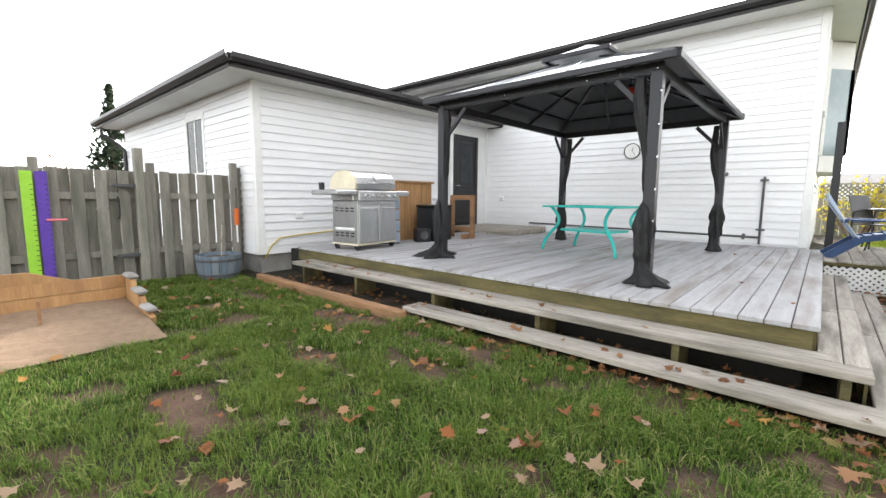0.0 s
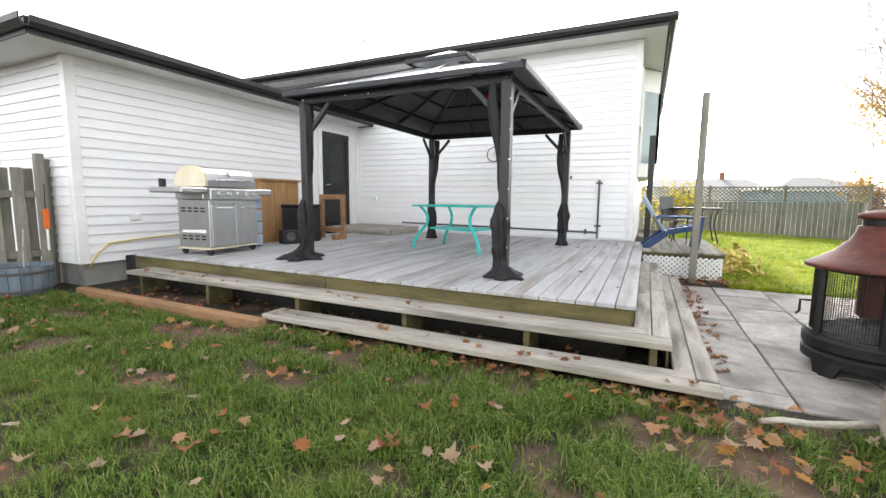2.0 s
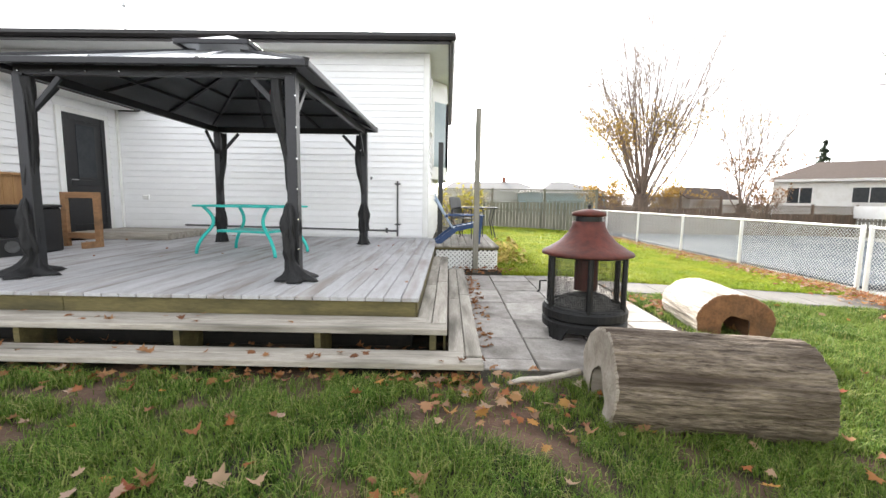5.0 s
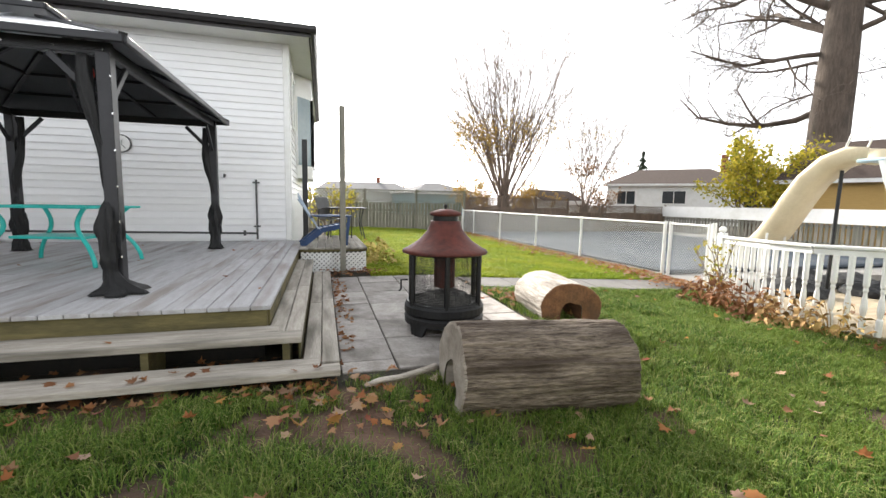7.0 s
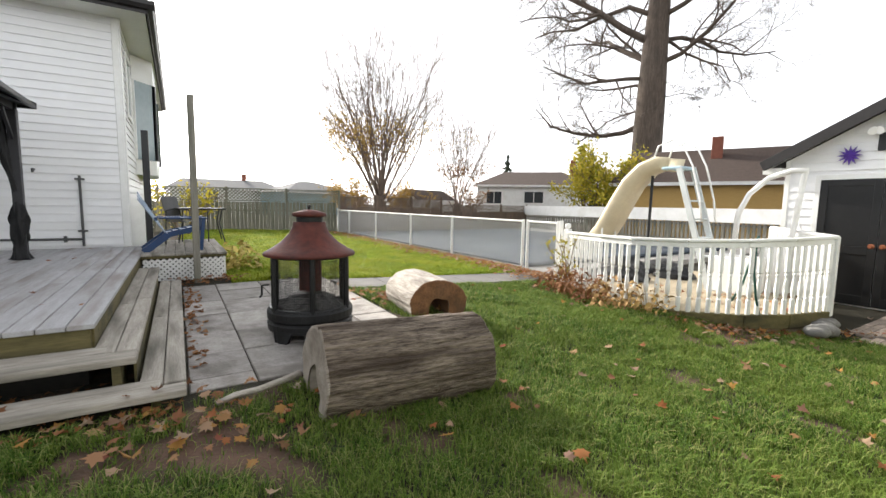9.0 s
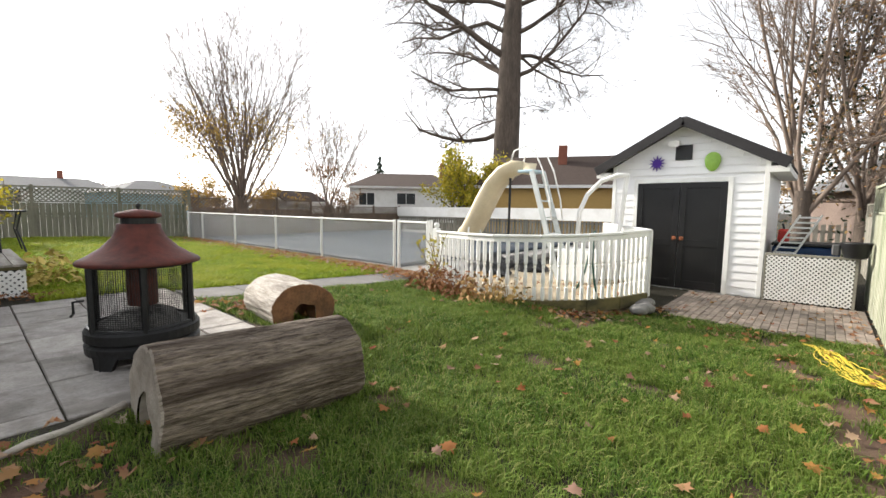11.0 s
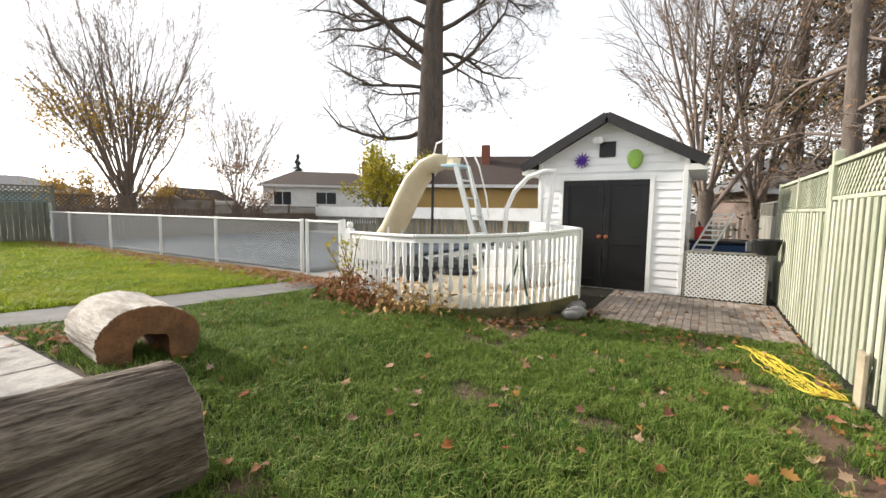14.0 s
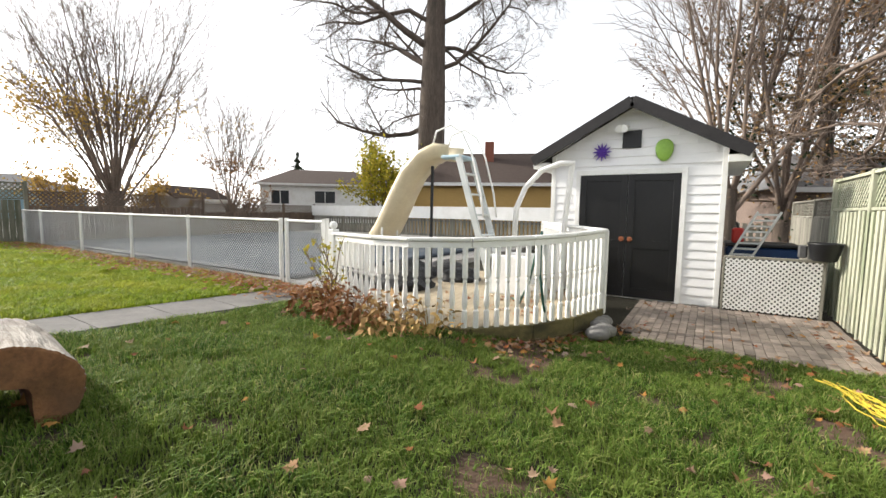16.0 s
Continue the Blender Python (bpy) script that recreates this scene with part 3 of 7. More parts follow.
# ---- gazebo ----
def gazebo():
    g = tagged(empty("gazebo", (-2.48, 2.37, DECK_Z)), "dark grey metal hardtop gazebo with tied black netting", "gazebo")
    px, py, top = 1.25, 1.68, 1.88
    for sx in (-1, 1):
        for sy in (-1, 1):
            x, y = sx * px, sy * py
            part("post", B(x - 0.05, x + 0.05, y - 0.05, y + 0.05, 0.012, top, 0.006), M_GRAPHITE, g)
            part("foot_plate", B(x - 0.09, x + 0.09, y - 0.09, y + 0.09, 0.0, 0.012, 0.003), M_GRAPHITE, g)
            for dx, dy in ((-sx, 0), (0, -sy)):
                bm = beam(bmesh.new(), (x + dx * 0.05, y + dy * 0.05, top - 0.36), (x + dx * 0.36, y + dy * 0.36, top - 0.03), 0.03, 0.05, 0.004)
                part("brace", bm, M_GRAPHITE, g)
    ex, ey = 1.44, 1.84
    for a, b in (((-px - 0.05, -py), (px + 0.05, -py)), ((-px - 0.05, py), (px + 0.05, py)), ((-px, -py), (-px, py)), ((px, -py), (px, py))):
        part("beam", beam(bmesh.new(), (*a, top + 0.03), (*b, top + 0.03), 0.05, 0.09, 0.004), M_GRAPHITE, g)
    for f in ((-ex, ex, -ey - 0.02, -ey + 0.02), (-ex, ex, ey - 0.02, ey + 0.02), (-ex - 0.02, -ex + 0.02, -ey, ey), (ex - 0.02, ex + 0.02, -ey, ey)):
        part("eave_rail", B(*f, top + 0.045, top + 0.105, 0.006), M_GRAPHITE, g)
    # main roof: four trapezoid panels up to a vent opening
    rx, ry, rz = 0.28, 0.55, top + 0.58
    lo = [(-ex, -ey), (ex, -ey), (ex, ey), (-ex, ey)]
    hi = [(-rx, -ry), (rx, -ry), (rx, ry), (-rx, ry)]
    for k in range(4):
        j = (k + 1) % 4
        a, b, c, d = [Vector(v) for v in ((*lo[k], top + 0.1), (*lo[j], top + 0.1), (*hi[j], rz), (*hi[k], rz))]
        n = 3
        for i in range(n):
            p0, p1, p2, p3 = a.lerp(b, i / n), a.lerp(b, (i + 1) / n), d.lerp(c, (i + 1) / n), d.lerp(c, i / n)
            bm = bmesh.new()
            dn = Vector((0, 0, -0.012))
            lo_v, up_v = [bm.verts.new(p + dn) for p in (p0, p1, p2, p3)], [bm.verts.new(p) for p in (p0, p1, p2, p3)]
            bm.faces.new(lo_v[::-1])
            bm.faces.new(up_v)
            for q in range(4):
                bm.faces.new((lo_v[q], lo_v[(q + 1) % 4], up_v[(q + 1) % 4], up_v[q]))
            part("roof_panel", bm, M_ROOFPANEL, g, "light grey steel panel")
            bm = bmesh.new()
            bm.faces.new([bm.verts.new(p + Vector((0, 0, -0.02))) for p in (p3, p2, p1, p0)])
            bmesh.ops.solidify(bm, geom=bm.faces[:], thickness=0.004)
            part("ceiling_panel", bm, M_CEILPANEL, g, "solid fill coloured as the shade under the boards panel")
            if i:
                part("seam", beam(bmesh.new(), p0 + Vector((0, 0, 0.01)), p3 + Vector((0, 0, 0.01)), 0.035, 0.022), M_ROOFPANEL, g)
        for u in (0.35, 0.68):
            part("purlin", beam(bmesh.new(), a.lerp(d, u) + Vector((0, 0, -0.035)), b.lerp(c, u) + Vector((0, 0, -0.035)), 0.03, 0.035), M_GRAPHITE, g)
        for u in (0.33, 0.67):
            part("rafter", beam(bmesh.new(), a.lerp(b, u) + Vector((0, 0, -0.03)), d.lerp(c, u) + Vector((0, 0, -0.03)), 0.035, 0.045), M_GRAPHITE, g)
        part("hip_rafter", beam(bmesh.new(), a + Vector((0, 0, -0.02)), d + Vector((0, 0, -0.02)), 0.045, 0.06), M_GRAPHITE, g)
        part("hip_cap", beam(bmesh.new(), a + Vector((0, 0, 0.012)), d + Vector((0, 0, 0.012)), 0.06, 0.02), M_GRAPHITE, g)
    bm = bmesh.new()
    vx, vy, vz = 0.42, 0.72, rz + 0.06
    lov = [bm.verts.new((s * vx, t * vy, vz)) for s, t in ((-1, -1), (1, -1), (1, 1), (-1, 1))]
    hiv = [bm.verts.new((0, -0.32, vz + 0.2)), bm.verts.new((0, 0.32, vz + 0.2))]
    for f in ((lov[0], lov[1], hiv[0]), (lov[1], lov[2], hiv[1], hiv[0]), (lov[2], lov[3], hiv[1]), (lov[3], lov[0], hiv[0], hiv[1]), lov[::-1]):
        bm.faces.new(f)
    part("vent_cap", bm, M_ROOFPANEL, g, "raised vent roof")
    for f in ((-vx, vx, -vy - 0.015, -vy + 0.015), (-vx, vx, vy - 0.015, vy + 0.015), (-vx - 0.015, -vx + 0.015, -vy, vy), (vx - 0.015, vx + 0.015, -vy, vy)):
        part("vent_rail", B(*f, vz - 0.03, vz + 0.02, 0.004), M_GRAPHITE, g)
    return g


gazebo()


# ---- fences ----
def pickets(name, label, material, p, q, z0, z1, w=0.09, gap=0.03, t=0.018, side=1, post_every=2.4, post_h=0.12, rails=(0.25, 0.8), double=False, zfun=None):
    """A board fence from p to q: boards on one side (or both, staggered), rails and posts."""
    p, q = Vector(p), Vector(q)
    L, ang = (q - p).length, math.degrees(math.atan2(q.y - p.y, q.x - p.x))
    f = tagged(empty(name, (p.x, p.y, 0), ang), label, "fence", kind="structure")
    g = zfun or (lambda s: z0)
    step = w + gap
    for k in range(int(L / step)):
        s = k * step
        for lay in ((0, 1) if double else (0,)):
            s2 = s + lay * step / 2
            if s2 + w > L:
                continue
            o = side * (0.028 + t / 2) * (1 if lay == 0 else -1)
            part("board", B(s2, s2 + w, o - t / 2, o + t / 2, g(s2) + random.uniform(0.0, 0.03), z1 + random.uniform(-0.012, 0.012), 0.003), material, f)
    for r in rails:
        z = z0 + (z1 - z0) * r
        part("rail", B(0, L, -0.02, 0.02, z - 0.045, z + 0.045, 0.004), material, f)
    n = max(1, round(L / post_every))
    for k in range(n + 1):
        s = L * k / n
        part("post", B(s - 0.045, s + 0.045, -0.045 - 0.0, 0.045, z0 - 0.3, z1 + post_h, 0.006), material, f)
    return f


def lattice_top(f, L, z0, z1, material, step=0.11, strip=0.04, rail=0.04):
    o = part("lattice_panel", lattice(0, L, z0, z1, step, strip, 0.008), material, f)
    part("top_rail", B(0, L, -0.035, 0.035, z1, z1 + rail, 0.004), material, f)
    part("lattice_rail", B(0, L, -0.03, 0.03, z0 - rail, z0, 0.004), material, f)
    return o


pickets("fence_left", "weathered grey board fence with a gate by the garage", M_FENCE, (-7.1, -0.47), (-7.1, -5.2), -0.02, 1.5, 0.125, 0.115, side=1, double=True, post_every=1.3, rails=(0.28, 0.78))
f = pickets("fence_right", "pale green board-on-board fence with lattice top", M_FENCE_G, (7.55, -4.13), (-0.5, -4.13), -0.5, 1.24, 0.095, 0.09, side=-1, double=True, post_every=2.4, post_h=0.55, rails=(0.2, 0.8), zfun=lambda s: float(gz(7.55 - s, -4.1)) + 0.04)
lattice_top(f, 8.05, 1.29, 1.62, M_FENCE_G)
f = pickets("fence_right_far", "pale green board fence with lattice top beside the shed", M_FENCE_G, (11.45, -4.13), (7.65, -4.13), -0.5, 1.12, 0.095, 0.09, side=-1, double=True, post_every=1.9, post_h=0.52, rails=(0.2, 0.8))
lattice_top(f, 3.8, 1.17, 1.58, M_FENCE_G)
f = pickets("fence_right_grey", "weathered grey board fence behind the shed yard", M_FENCE, (17.0, -4.35), (11.5, -4.35), -0.5, 1.0, 0.13, 0.02, side=-1, post_every=2.4, post_h=0.4, rails=(0.2, 0.8))
lattice_top(f, 5.5, 1.04, 1.35, M_FENCE, 0.14, 0.05)
f = pickets("fence_back", "weathered grey privacy fence with lattice top", M_FENCE_BACK, (-2.5, 16.2), (6.9, 16.2), -0.3, 1.18, 0.14, 0.012, side=-1, post_every=2.4, post_h=0.6, rails=(0.15, 0.75))
lattice_top(f, 9.4, 1.24, 1.70, M_FENCE_BACK, 0.14, 0.05)
f = pickets("fence_back_far", "weathered brown fence with lattice top behind the pool", M_BROWNFENCE, (6.95, 16.3), (13.0, 17.0), -0.3, 0.98, 0.14, 0.012, side=-1, post_every=2.4, post_h=0.6, rails=(0.15, 0.75))
lattice_top(f, 6.09, 1.02, 1.44, M_BROWNFENCE, 0.14, 0.05)
f = pickets("fence_back_low", "low weathered brown fence with lattice top behind the pool", M_BROWNFENCE, (13.0, 17.0), (20.0, 17.7), -0.3, 0.76, 0.14, 0.012, side=-1, post_every=2.4, post_h=0.5, rails=(0.15, 0.75))
lattice_top(f, 7.03, 0.80, 1.14, M_BROWNFENCE, 0.14, 0.05)
f = pickets("fence_pool_rear", "weathered grey board fence behind the pool", M_FENCE, (20.0, 17.7), (20.0, -4.0), -0.5, 0.75, 0.13, 0.06, side=-1, post_every=2.4, post_h=0.1, rails=(0.25, 0.8))
part("white_screen", B(0, 16.5, -0.2, -0.18, 0.62, 1.2), M_WHITE, f, "white panel above the boards")
# ---- things on the deck ----
M_STEEL = mat("brushed_stainless", (0.55, 0.55, 0.56), (0.42, 0.42, 0.43), 0.32, 6, (8, 8, 0.5), (0.35, 0.32, 0.28), 0.2, 0.05, metal=0.85)
M_CREAM = mat("yellowed_white_plastic", (0.70, 0.64, 0.48), (0.58, 0.52, 0.38), 0.5, 5, bump=0.05)
M_TEAL = mat("turquoise_paint", (0.03, 0.48, 0.43), (0.02, 0.38, 0.34), 0.4, 6, bump=0.06)
M_NET = mat("black_mesh_cloth", (0.012, 0.012, 0.013), (0.006, 0.006, 0.007), 0.6, 30, bump=0.4)
M_BLACK = mat("black_plastic", (0.014, 0.015, 0.017), (0.009, 0.009, 0.01), 0.45, 6, bump=0.05)
M_NAVY = mat("dark_blue_plastic", (0.012, 0.045, 0.13), (0.01, 0.03, 0.09), 0.45, 6, bump=0.05)
M_BLUEWHITE = mat("faded_blue_plastic", (0.42, 0.50, 0.62), (0.30, 0.38, 0.5), 0.5, 6, bump=0.05)
M_PINE = mat("orange_pine_wood", (0.46, 0.27, 0.12), (0.32, 0.17, 0.07), 0.75, 5, (4, 4, 0.6), (0.2, 0.1, 0.05), 0.25, 0.2, piece=0.1)
M_RUST = mat("rust_red_stove_paint", (0.125, 0.028, 0.018), (0.04, 0.014, 0.011), 0.6, 4, stain=(0.03, 0.02, 0.018), amount=0.4, bump=0.25, metal=0.2)
M_STOVE = mat("black_stove_metal", (0.022, 0.022, 0.023), (0.012, 0.012, 0.012), 0.5, 8, bump=0.15, metal=0.4)
M_ASH = mat("grey_ash", (0.22, 0.21, 0.20), (0.05, 0.05, 0.05), 0.95, 20, bump=0.8)
M_GALV = mat("galvanised_white_steel", (0.62, 0.63, 0.64), (0.5, 0.51, 0.52), 0.45, 6, bump=0.05, metal=0.3)
M_PIPE = mat("grey_pipe", (0.09, 0.09, 0.095), (0.06, 0.06, 0.06), 0.5, 6, bump=0.05)
M_GLASS = glass("window_glass")
M_CHROME = mat("polished_metal", (0.7, 0.7, 0.7), (0.6, 0.6, 0.6), 0.2, 6, bump=0.0, metal=1.0)
M_SCREEN = mat("dark_window", (0.05, 0.055, 0.06), (0.03, 0.033, 0.036), 0.12, 3, bump=0.0, spec=0.12)
# pale bluish base colour paints the sky's reflection into these panes
M_PANE = mat("glass_painted_sky_reflection", (0.30, 0.36, 0.38), (0.24, 0.30, 0.32), 0.08, 2, bump=0.0, spec=0.9)
M_YELLOW = mat("yellow_rope", (0.62, 0.48, 0.05), (0.5, 0.36, 0.03), 0.6, 20, bump=0.1)
M_ORANGE = mat("orange_plastic", (0.75, 0.16, 0.02), (0.6, 0.11, 0.01), 0.45, 6, bump=0.03)
M_GREENBOARD = mat("lime_green_paint", (0.36, 0.68, 0.06), (0.28, 0.56, 0.04), 0.5, 5, bump=0.05)
M_PURPLE = mat("purple_paint", (0.13, 0.06, 0.40), (0.09, 0.04, 0.3), 0.5, 5, bump=0.05)
M_RED = mat("red_plastic", (0.5, 0.03, 0.02), (0.35, 0.02, 0.015), 0.45, 6, bump=0.03)


def garage_door():
    d = tagged(empty("door_1", (GAR_X + 0.005, 4.615, 0)), "black panelled door with glass, shut, in the garage wall", "door", kind="structure")
    for y0, y1, z0, z1 in ((-0.57, -0.46, 0.45, 2.70), (0.46, 0.57, 0.45, 2.70), (-0.46, 0.46, 2.62, 2.70)):
        part("frame", B(0.0, 0.035, y0, y1, z0, z1, 0.004), M_WHITE, d, "white door casing")
    leaf = part("leaf", B(0.0, 0.03, -0.455, 0.455, 0.47, 2.615, 0.004), M_BLACKDOOR, d)
    for y0, y1 in ((-0.455, -0.36), (0.36, 0.455)):
        part("stile", B(0.031, 0.045, y0, y1, 0.47, 2.615, 0.003), M_BLACKDOOR, leaf)
    for z0, z1 in ((0.47, 0.65), (1.35, 1.45), (2.5, 2.615)):
        part("rail", B(0.031, 0.045, -0.355, 0.355, z0, z1, 0.003), M_BLACKDOOR, leaf)
    part("pane", B(0.0315, 0.036, -0.2, 0.2, 1.5, 2.44), M_SCREEN, leaf, "dark glass")
    part("door_handle", T([(0.046, -0.40, 1.45), (0.10, -0.40, 1.45), (0.10, -0.30, 1.45)], 0.012), M_CHROME, d, "metal lever handle")
    part("sill", B(0.0, 0.08, -0.5, 0.5, 0.42, 0.465, 0.004), M_PIPE, d)


garage_door()


def garage_window():
    w = tagged(empty("window_1", (-8.885, GAR_Y - 0.005, 0)), "white-framed sliding garage window", "window", kind="structure")
    for x0, x1, z0, z1 in ((-0.455, -0.38, 1.52, 2.62), (0.38, 0.455, 1.52, 2.62), (-0.38, 0.38, 2.545, 2.62), (-0.38, 0.38, 1.52, 1.595)):
        part("window_frame", B(x0, x1, -0.03, 0.0, z0, z1, 0.004), M_WHITE, w)
    part("pane", B(-0.38, -0.01, -0.012, -0.006, 1.595, 2.545), M_SCREEN, w)
    part("pane", B(0.03, 0.38, -0.012, -0.006, 1.595, 2.545), M_SCREEN, w)
    part("meeting_rail", B(-0.01, 0.03, -0.02, -0.004, 1.595, 2.545), M_WHITE, w)


garage_window()
ds = tagged(empty("downspout"), "dark bent downspout under the garage eave", "downspout")
part("pipe", T([(-13.9, -0.9, 2.86), (-13.9, -0.9, 2.7), (-13.75, -0.6, 2.45), (-13.68, -0.49, 2.3), (-13.68, -0.49, 0.2)], 0.045, 8), M_FASCIA, ds)


def side_bay():
    """Bay window and wall fittings on the side of the house."""
    b = tagged(empty("window_2", (HOUSE_X, 0, 0)), "white bay window on the side wall", "window", kind="structure")
    poly = [(0.022, 7.3), (0.36, 7.7), (0.36, 9.6), (0.022, 10.0)]
    part("base", prism(poly, 1.7, 2.0), M_WHITE, b)
    part("head", prism(poly, 3.55, 4.03), M_WHITE, b)
    for (x0, y0), (x1, y1) in zip(poly, poly[1:]):
        part("pane", beam(bmesh.new(), (x0, y0, 2.78), (x1, y1, 2.78), 0.02, 1.55), M_PANE, b)
        for x, y in ((x0, y0), (x1, y1)):
            part("mullion", B(x - 0.04, x + 0.04, y - 0.04, y + 0.04, 2.0, 3.55, 0.004), M_WHITE, b)
    w = tagged(empty("window_3", (HOUSE_X, 0, 0)), "upper window on the side wall", "window", kind="structure")
    for y0, y1, z0, z1 in ((5.95, 6.02, 2.6, 3.7), (6.65, 6.72, 2.6, 3.7), (6.02, 6.65, 3.63, 3.7), (6.02, 6.65, 2.6, 2.67)):
        part("window_frame", B(0.02, 0.05, y0, y1, z0, z1, 0.004), M_WHITE, w)
    part("pane", B(0.021, 0.026, 6.02, 6.65, 2.67, 3.63), M_PANE, w)


side_bay()
tagged(part("porch_post", B(0.0, 0.10, 5.5, 5.6, 0.40, 2.35, 0.006), M_BLACK), "tall black post on the porch beside the wall", "post")
lone = tagged(part("wooden_post", B(0.645, 0.735, 3.80, 3.89, -0.1, 2.68, 0.008), M_FENCE), "tall weathered grey wooden post standing by the porch", "post")

# clock, pipes, outlet
ck = tagged(empty("wall_clock", (-2.96, HOUSE_Y - 0.022, 2.10)), "round white dial clock with dark rim on siding", "clock")
rim = part("rim", lathe([(0.13, 0), (0.155, 0), (0.155, 0.03), (0.13, 0.03)], 28), M_PIPE, ck)
dial = part("dial", lathe([(0.135, 0.002), (0.135, 0.033)], 28), M_WHITE, ck)
for o in (rim, dial):
    o.matrix_basis = pose(0, 0, 0, 90)
for a, r in ((20, 0.08), (140, 0.10)):
    part("pointer", beam(bmesh.new(), (0, -0.037, 0), (r * math.sin(radians(a)), -0.037, r * math.cos(radians(a))), 0.004, 0.008), M_BLACK, ck)
pipe = tagged(empty("wall_pipe"), "dark grey pipe running low along the siding with a riser", "pipe")
part("run", T([(-5.2, HOUSE_Y - 0.05, 0.60), (-0.98, HOUSE_Y - 0.05, 0.545), (-0.82, HOUSE_Y - 0.05, 0.54)], 0.018), M_PIPE, pipe)
part("riser", T([(-0.82, HOUSE_Y - 0.05, 0.43), (-0.82, HOUSE_Y - 0.05, 1.55)], 0.018), M_PIPE, pipe)
for z in (0.66, 1.48):
    part("clamp", B(-0.88, -0.76, HOUSE_Y - 0.075, HOUSE_Y - 0.02, z, z + 0.03, 0.004), M_PIPE, pipe)
part("clamp", B(-1.06, -1.02, HOUSE_Y - 0.075, HOUSE_Y - 0.02, 0.50, 0.60, 0.004), M_PIPE, pipe)
tagged(part("hose_bib", T([(-1.35, HOUSE_Y - 0.02, 1.62), (-1.35, HOUSE_Y - 0.09, 1.62), (-1.35, HOUSE_Y - 0.10, 1.57)], 0.018), M_PIPE), "small dark tap on the siding", "tap")
for x, y, z, rz in ((GAR_X + 0.02, 0.25, 0.86, 90), (-6.0, HOUSE_Y - 0.02, 1.15, 0)):
    o = tagged(part("outlet_cover", B(-0.07, 0.07, -0.025, 0, -0.045, 0.045, 0.008), M_WHITE), "white weatherproof outlet cover", "outlet")
    o.matrix_basis = pose(x, y, z, 0, 0, rz)
hose = [(GAR_X + 0.04, 2.2, 0.62), (GAR_X + 0.035, 1.2, 0.59), (GAR_X + 0.035, 0.3, 0.55), (GAR_X + 0.04, -0.1, 0.52), (GAR_X + 0.05, -0.25, 0.40), (GAR_X + 0.05, -0.36, 0.22)]
tagged(part("extension_cord", T(hose, 0.009, 6), M_YELLOW, smooth=True), "thin yellow cord strung along the garage wall", "cord")


def curtain(x, y, seed, inward, flare, h=1.84):
    """Black netting hung from the beam beside a post, drawn in and twisted round the post's lower half, loose at the foot."""
    bm = bmesh.new()
    n, rows, rings = 28, 60, []
    for k in range(rows + 1):
        u = k / rows
        z = 0.008 + u * h
        bag = float(smooth01(np.array((0.46 - u) / 0.2)))
        r = 0.040 + 0.030 * bag + 0.008 * math.sin(u * 13 + seed) - 0.030 * math.exp(-((u - 0.42) / 0.035) ** 2)
        r += 0.09 * flare * math.exp(-(u / 0.03) ** 2) - 0.022 * math.exp(-((u - 0.10) / 0.03) ** 2)
        hang = float(smooth01(np.array((u - 0.30) / 0.7)))
        ox = inward * (0.10 * hang - 0.05 * flare * math.exp(-(u / 0.06) ** 2)) + 0.012 * math.sin(u * 9 + seed)
        oy = 0.02 * math.cos(u * 8 + seed) - 0.02 * bag
        ring = []
        for j in range(n):
            a = 2 * math.pi * j / n
            fold = 0.30 * math.sin(5 * a + u * 16 + seed) + 0.16 * math.sin(9 * a - u * 23 + seed * 2) + 0.10 * math.sin(14 * a + u * 40)
            q = r * (1 + fold * (0.6 + 0.4 * bag))
            ring.append(bm.verts.new((x + ox + q * math.cos(a), y + oy + q * math.sin(a), z)))
        rings.append(ring)
    for a, b in zip(rings, rings[1:]):
        for j in range(n):
            bm.faces.new((a[j], a[(j + 1) % n], b[(j + 1) % n], b[j]))
    bm.faces.new(rings[-1])
    bm.faces.new(rings[0][::-1])
    return tagged(part("netting", bm, M_NET, smooth=True), "gathered black netting tied round a gazebo post", "netting", "gazebo netting")


for k, (x, y, side, fl) in enumerate(((-3.75, 0.68, 1, 1.9), (-1.25, 0.67, -1, 1.1), (-1.24, 4.03, -1, 0.3), (-3.72, 4.03, 1, 0.2))):
    o = curtain(x, y, k * 1.7 + 1, side, fl)
    o.location = (0, 0, DECK_Z)
lamp = tagged(empty("lantern", (-1.83, 1.8, DECK_Z)), "small red glass lantern hanging under the gazebo roof", "lantern")
part("globe", lathe([(0.02, 1.93), (0.05, 1.95), (0.06, 1.99), (0.05, 2.03), (0.02, 2.05)], 14), M_RED, lamp)
part("cap", lathe([(0.035, 2.05), (0.03, 2.075), (0.006, 2.08), (0.006, 2.3)], 10), M_BLACK, lamp)
# string of small bulbs along the gazebo's front and two posts
sl = tagged(empty("string_lights", (0, 0, DECK_Z)), "thin black cord of small clear bulbs along the gazebo", "string lights")
cord = [(-3.73 + 2.5 * k / 16, 0.658, 1.91 - 0.03 * (k % 2)) for k in range(17)] + [(-1.18, 0.632, 1.85 - 0.14 * k) for k in range(12)]
part("cord", T(cord, 0.004, 4), M_BLACK, sl)
for p in cord[::2]:
    part("bulb", lathe([(0.003, 0.0), (0.007, -0.006), (0.007, -0.016), (0.002, -0.022)], 8, p), M_CHROME, sl)


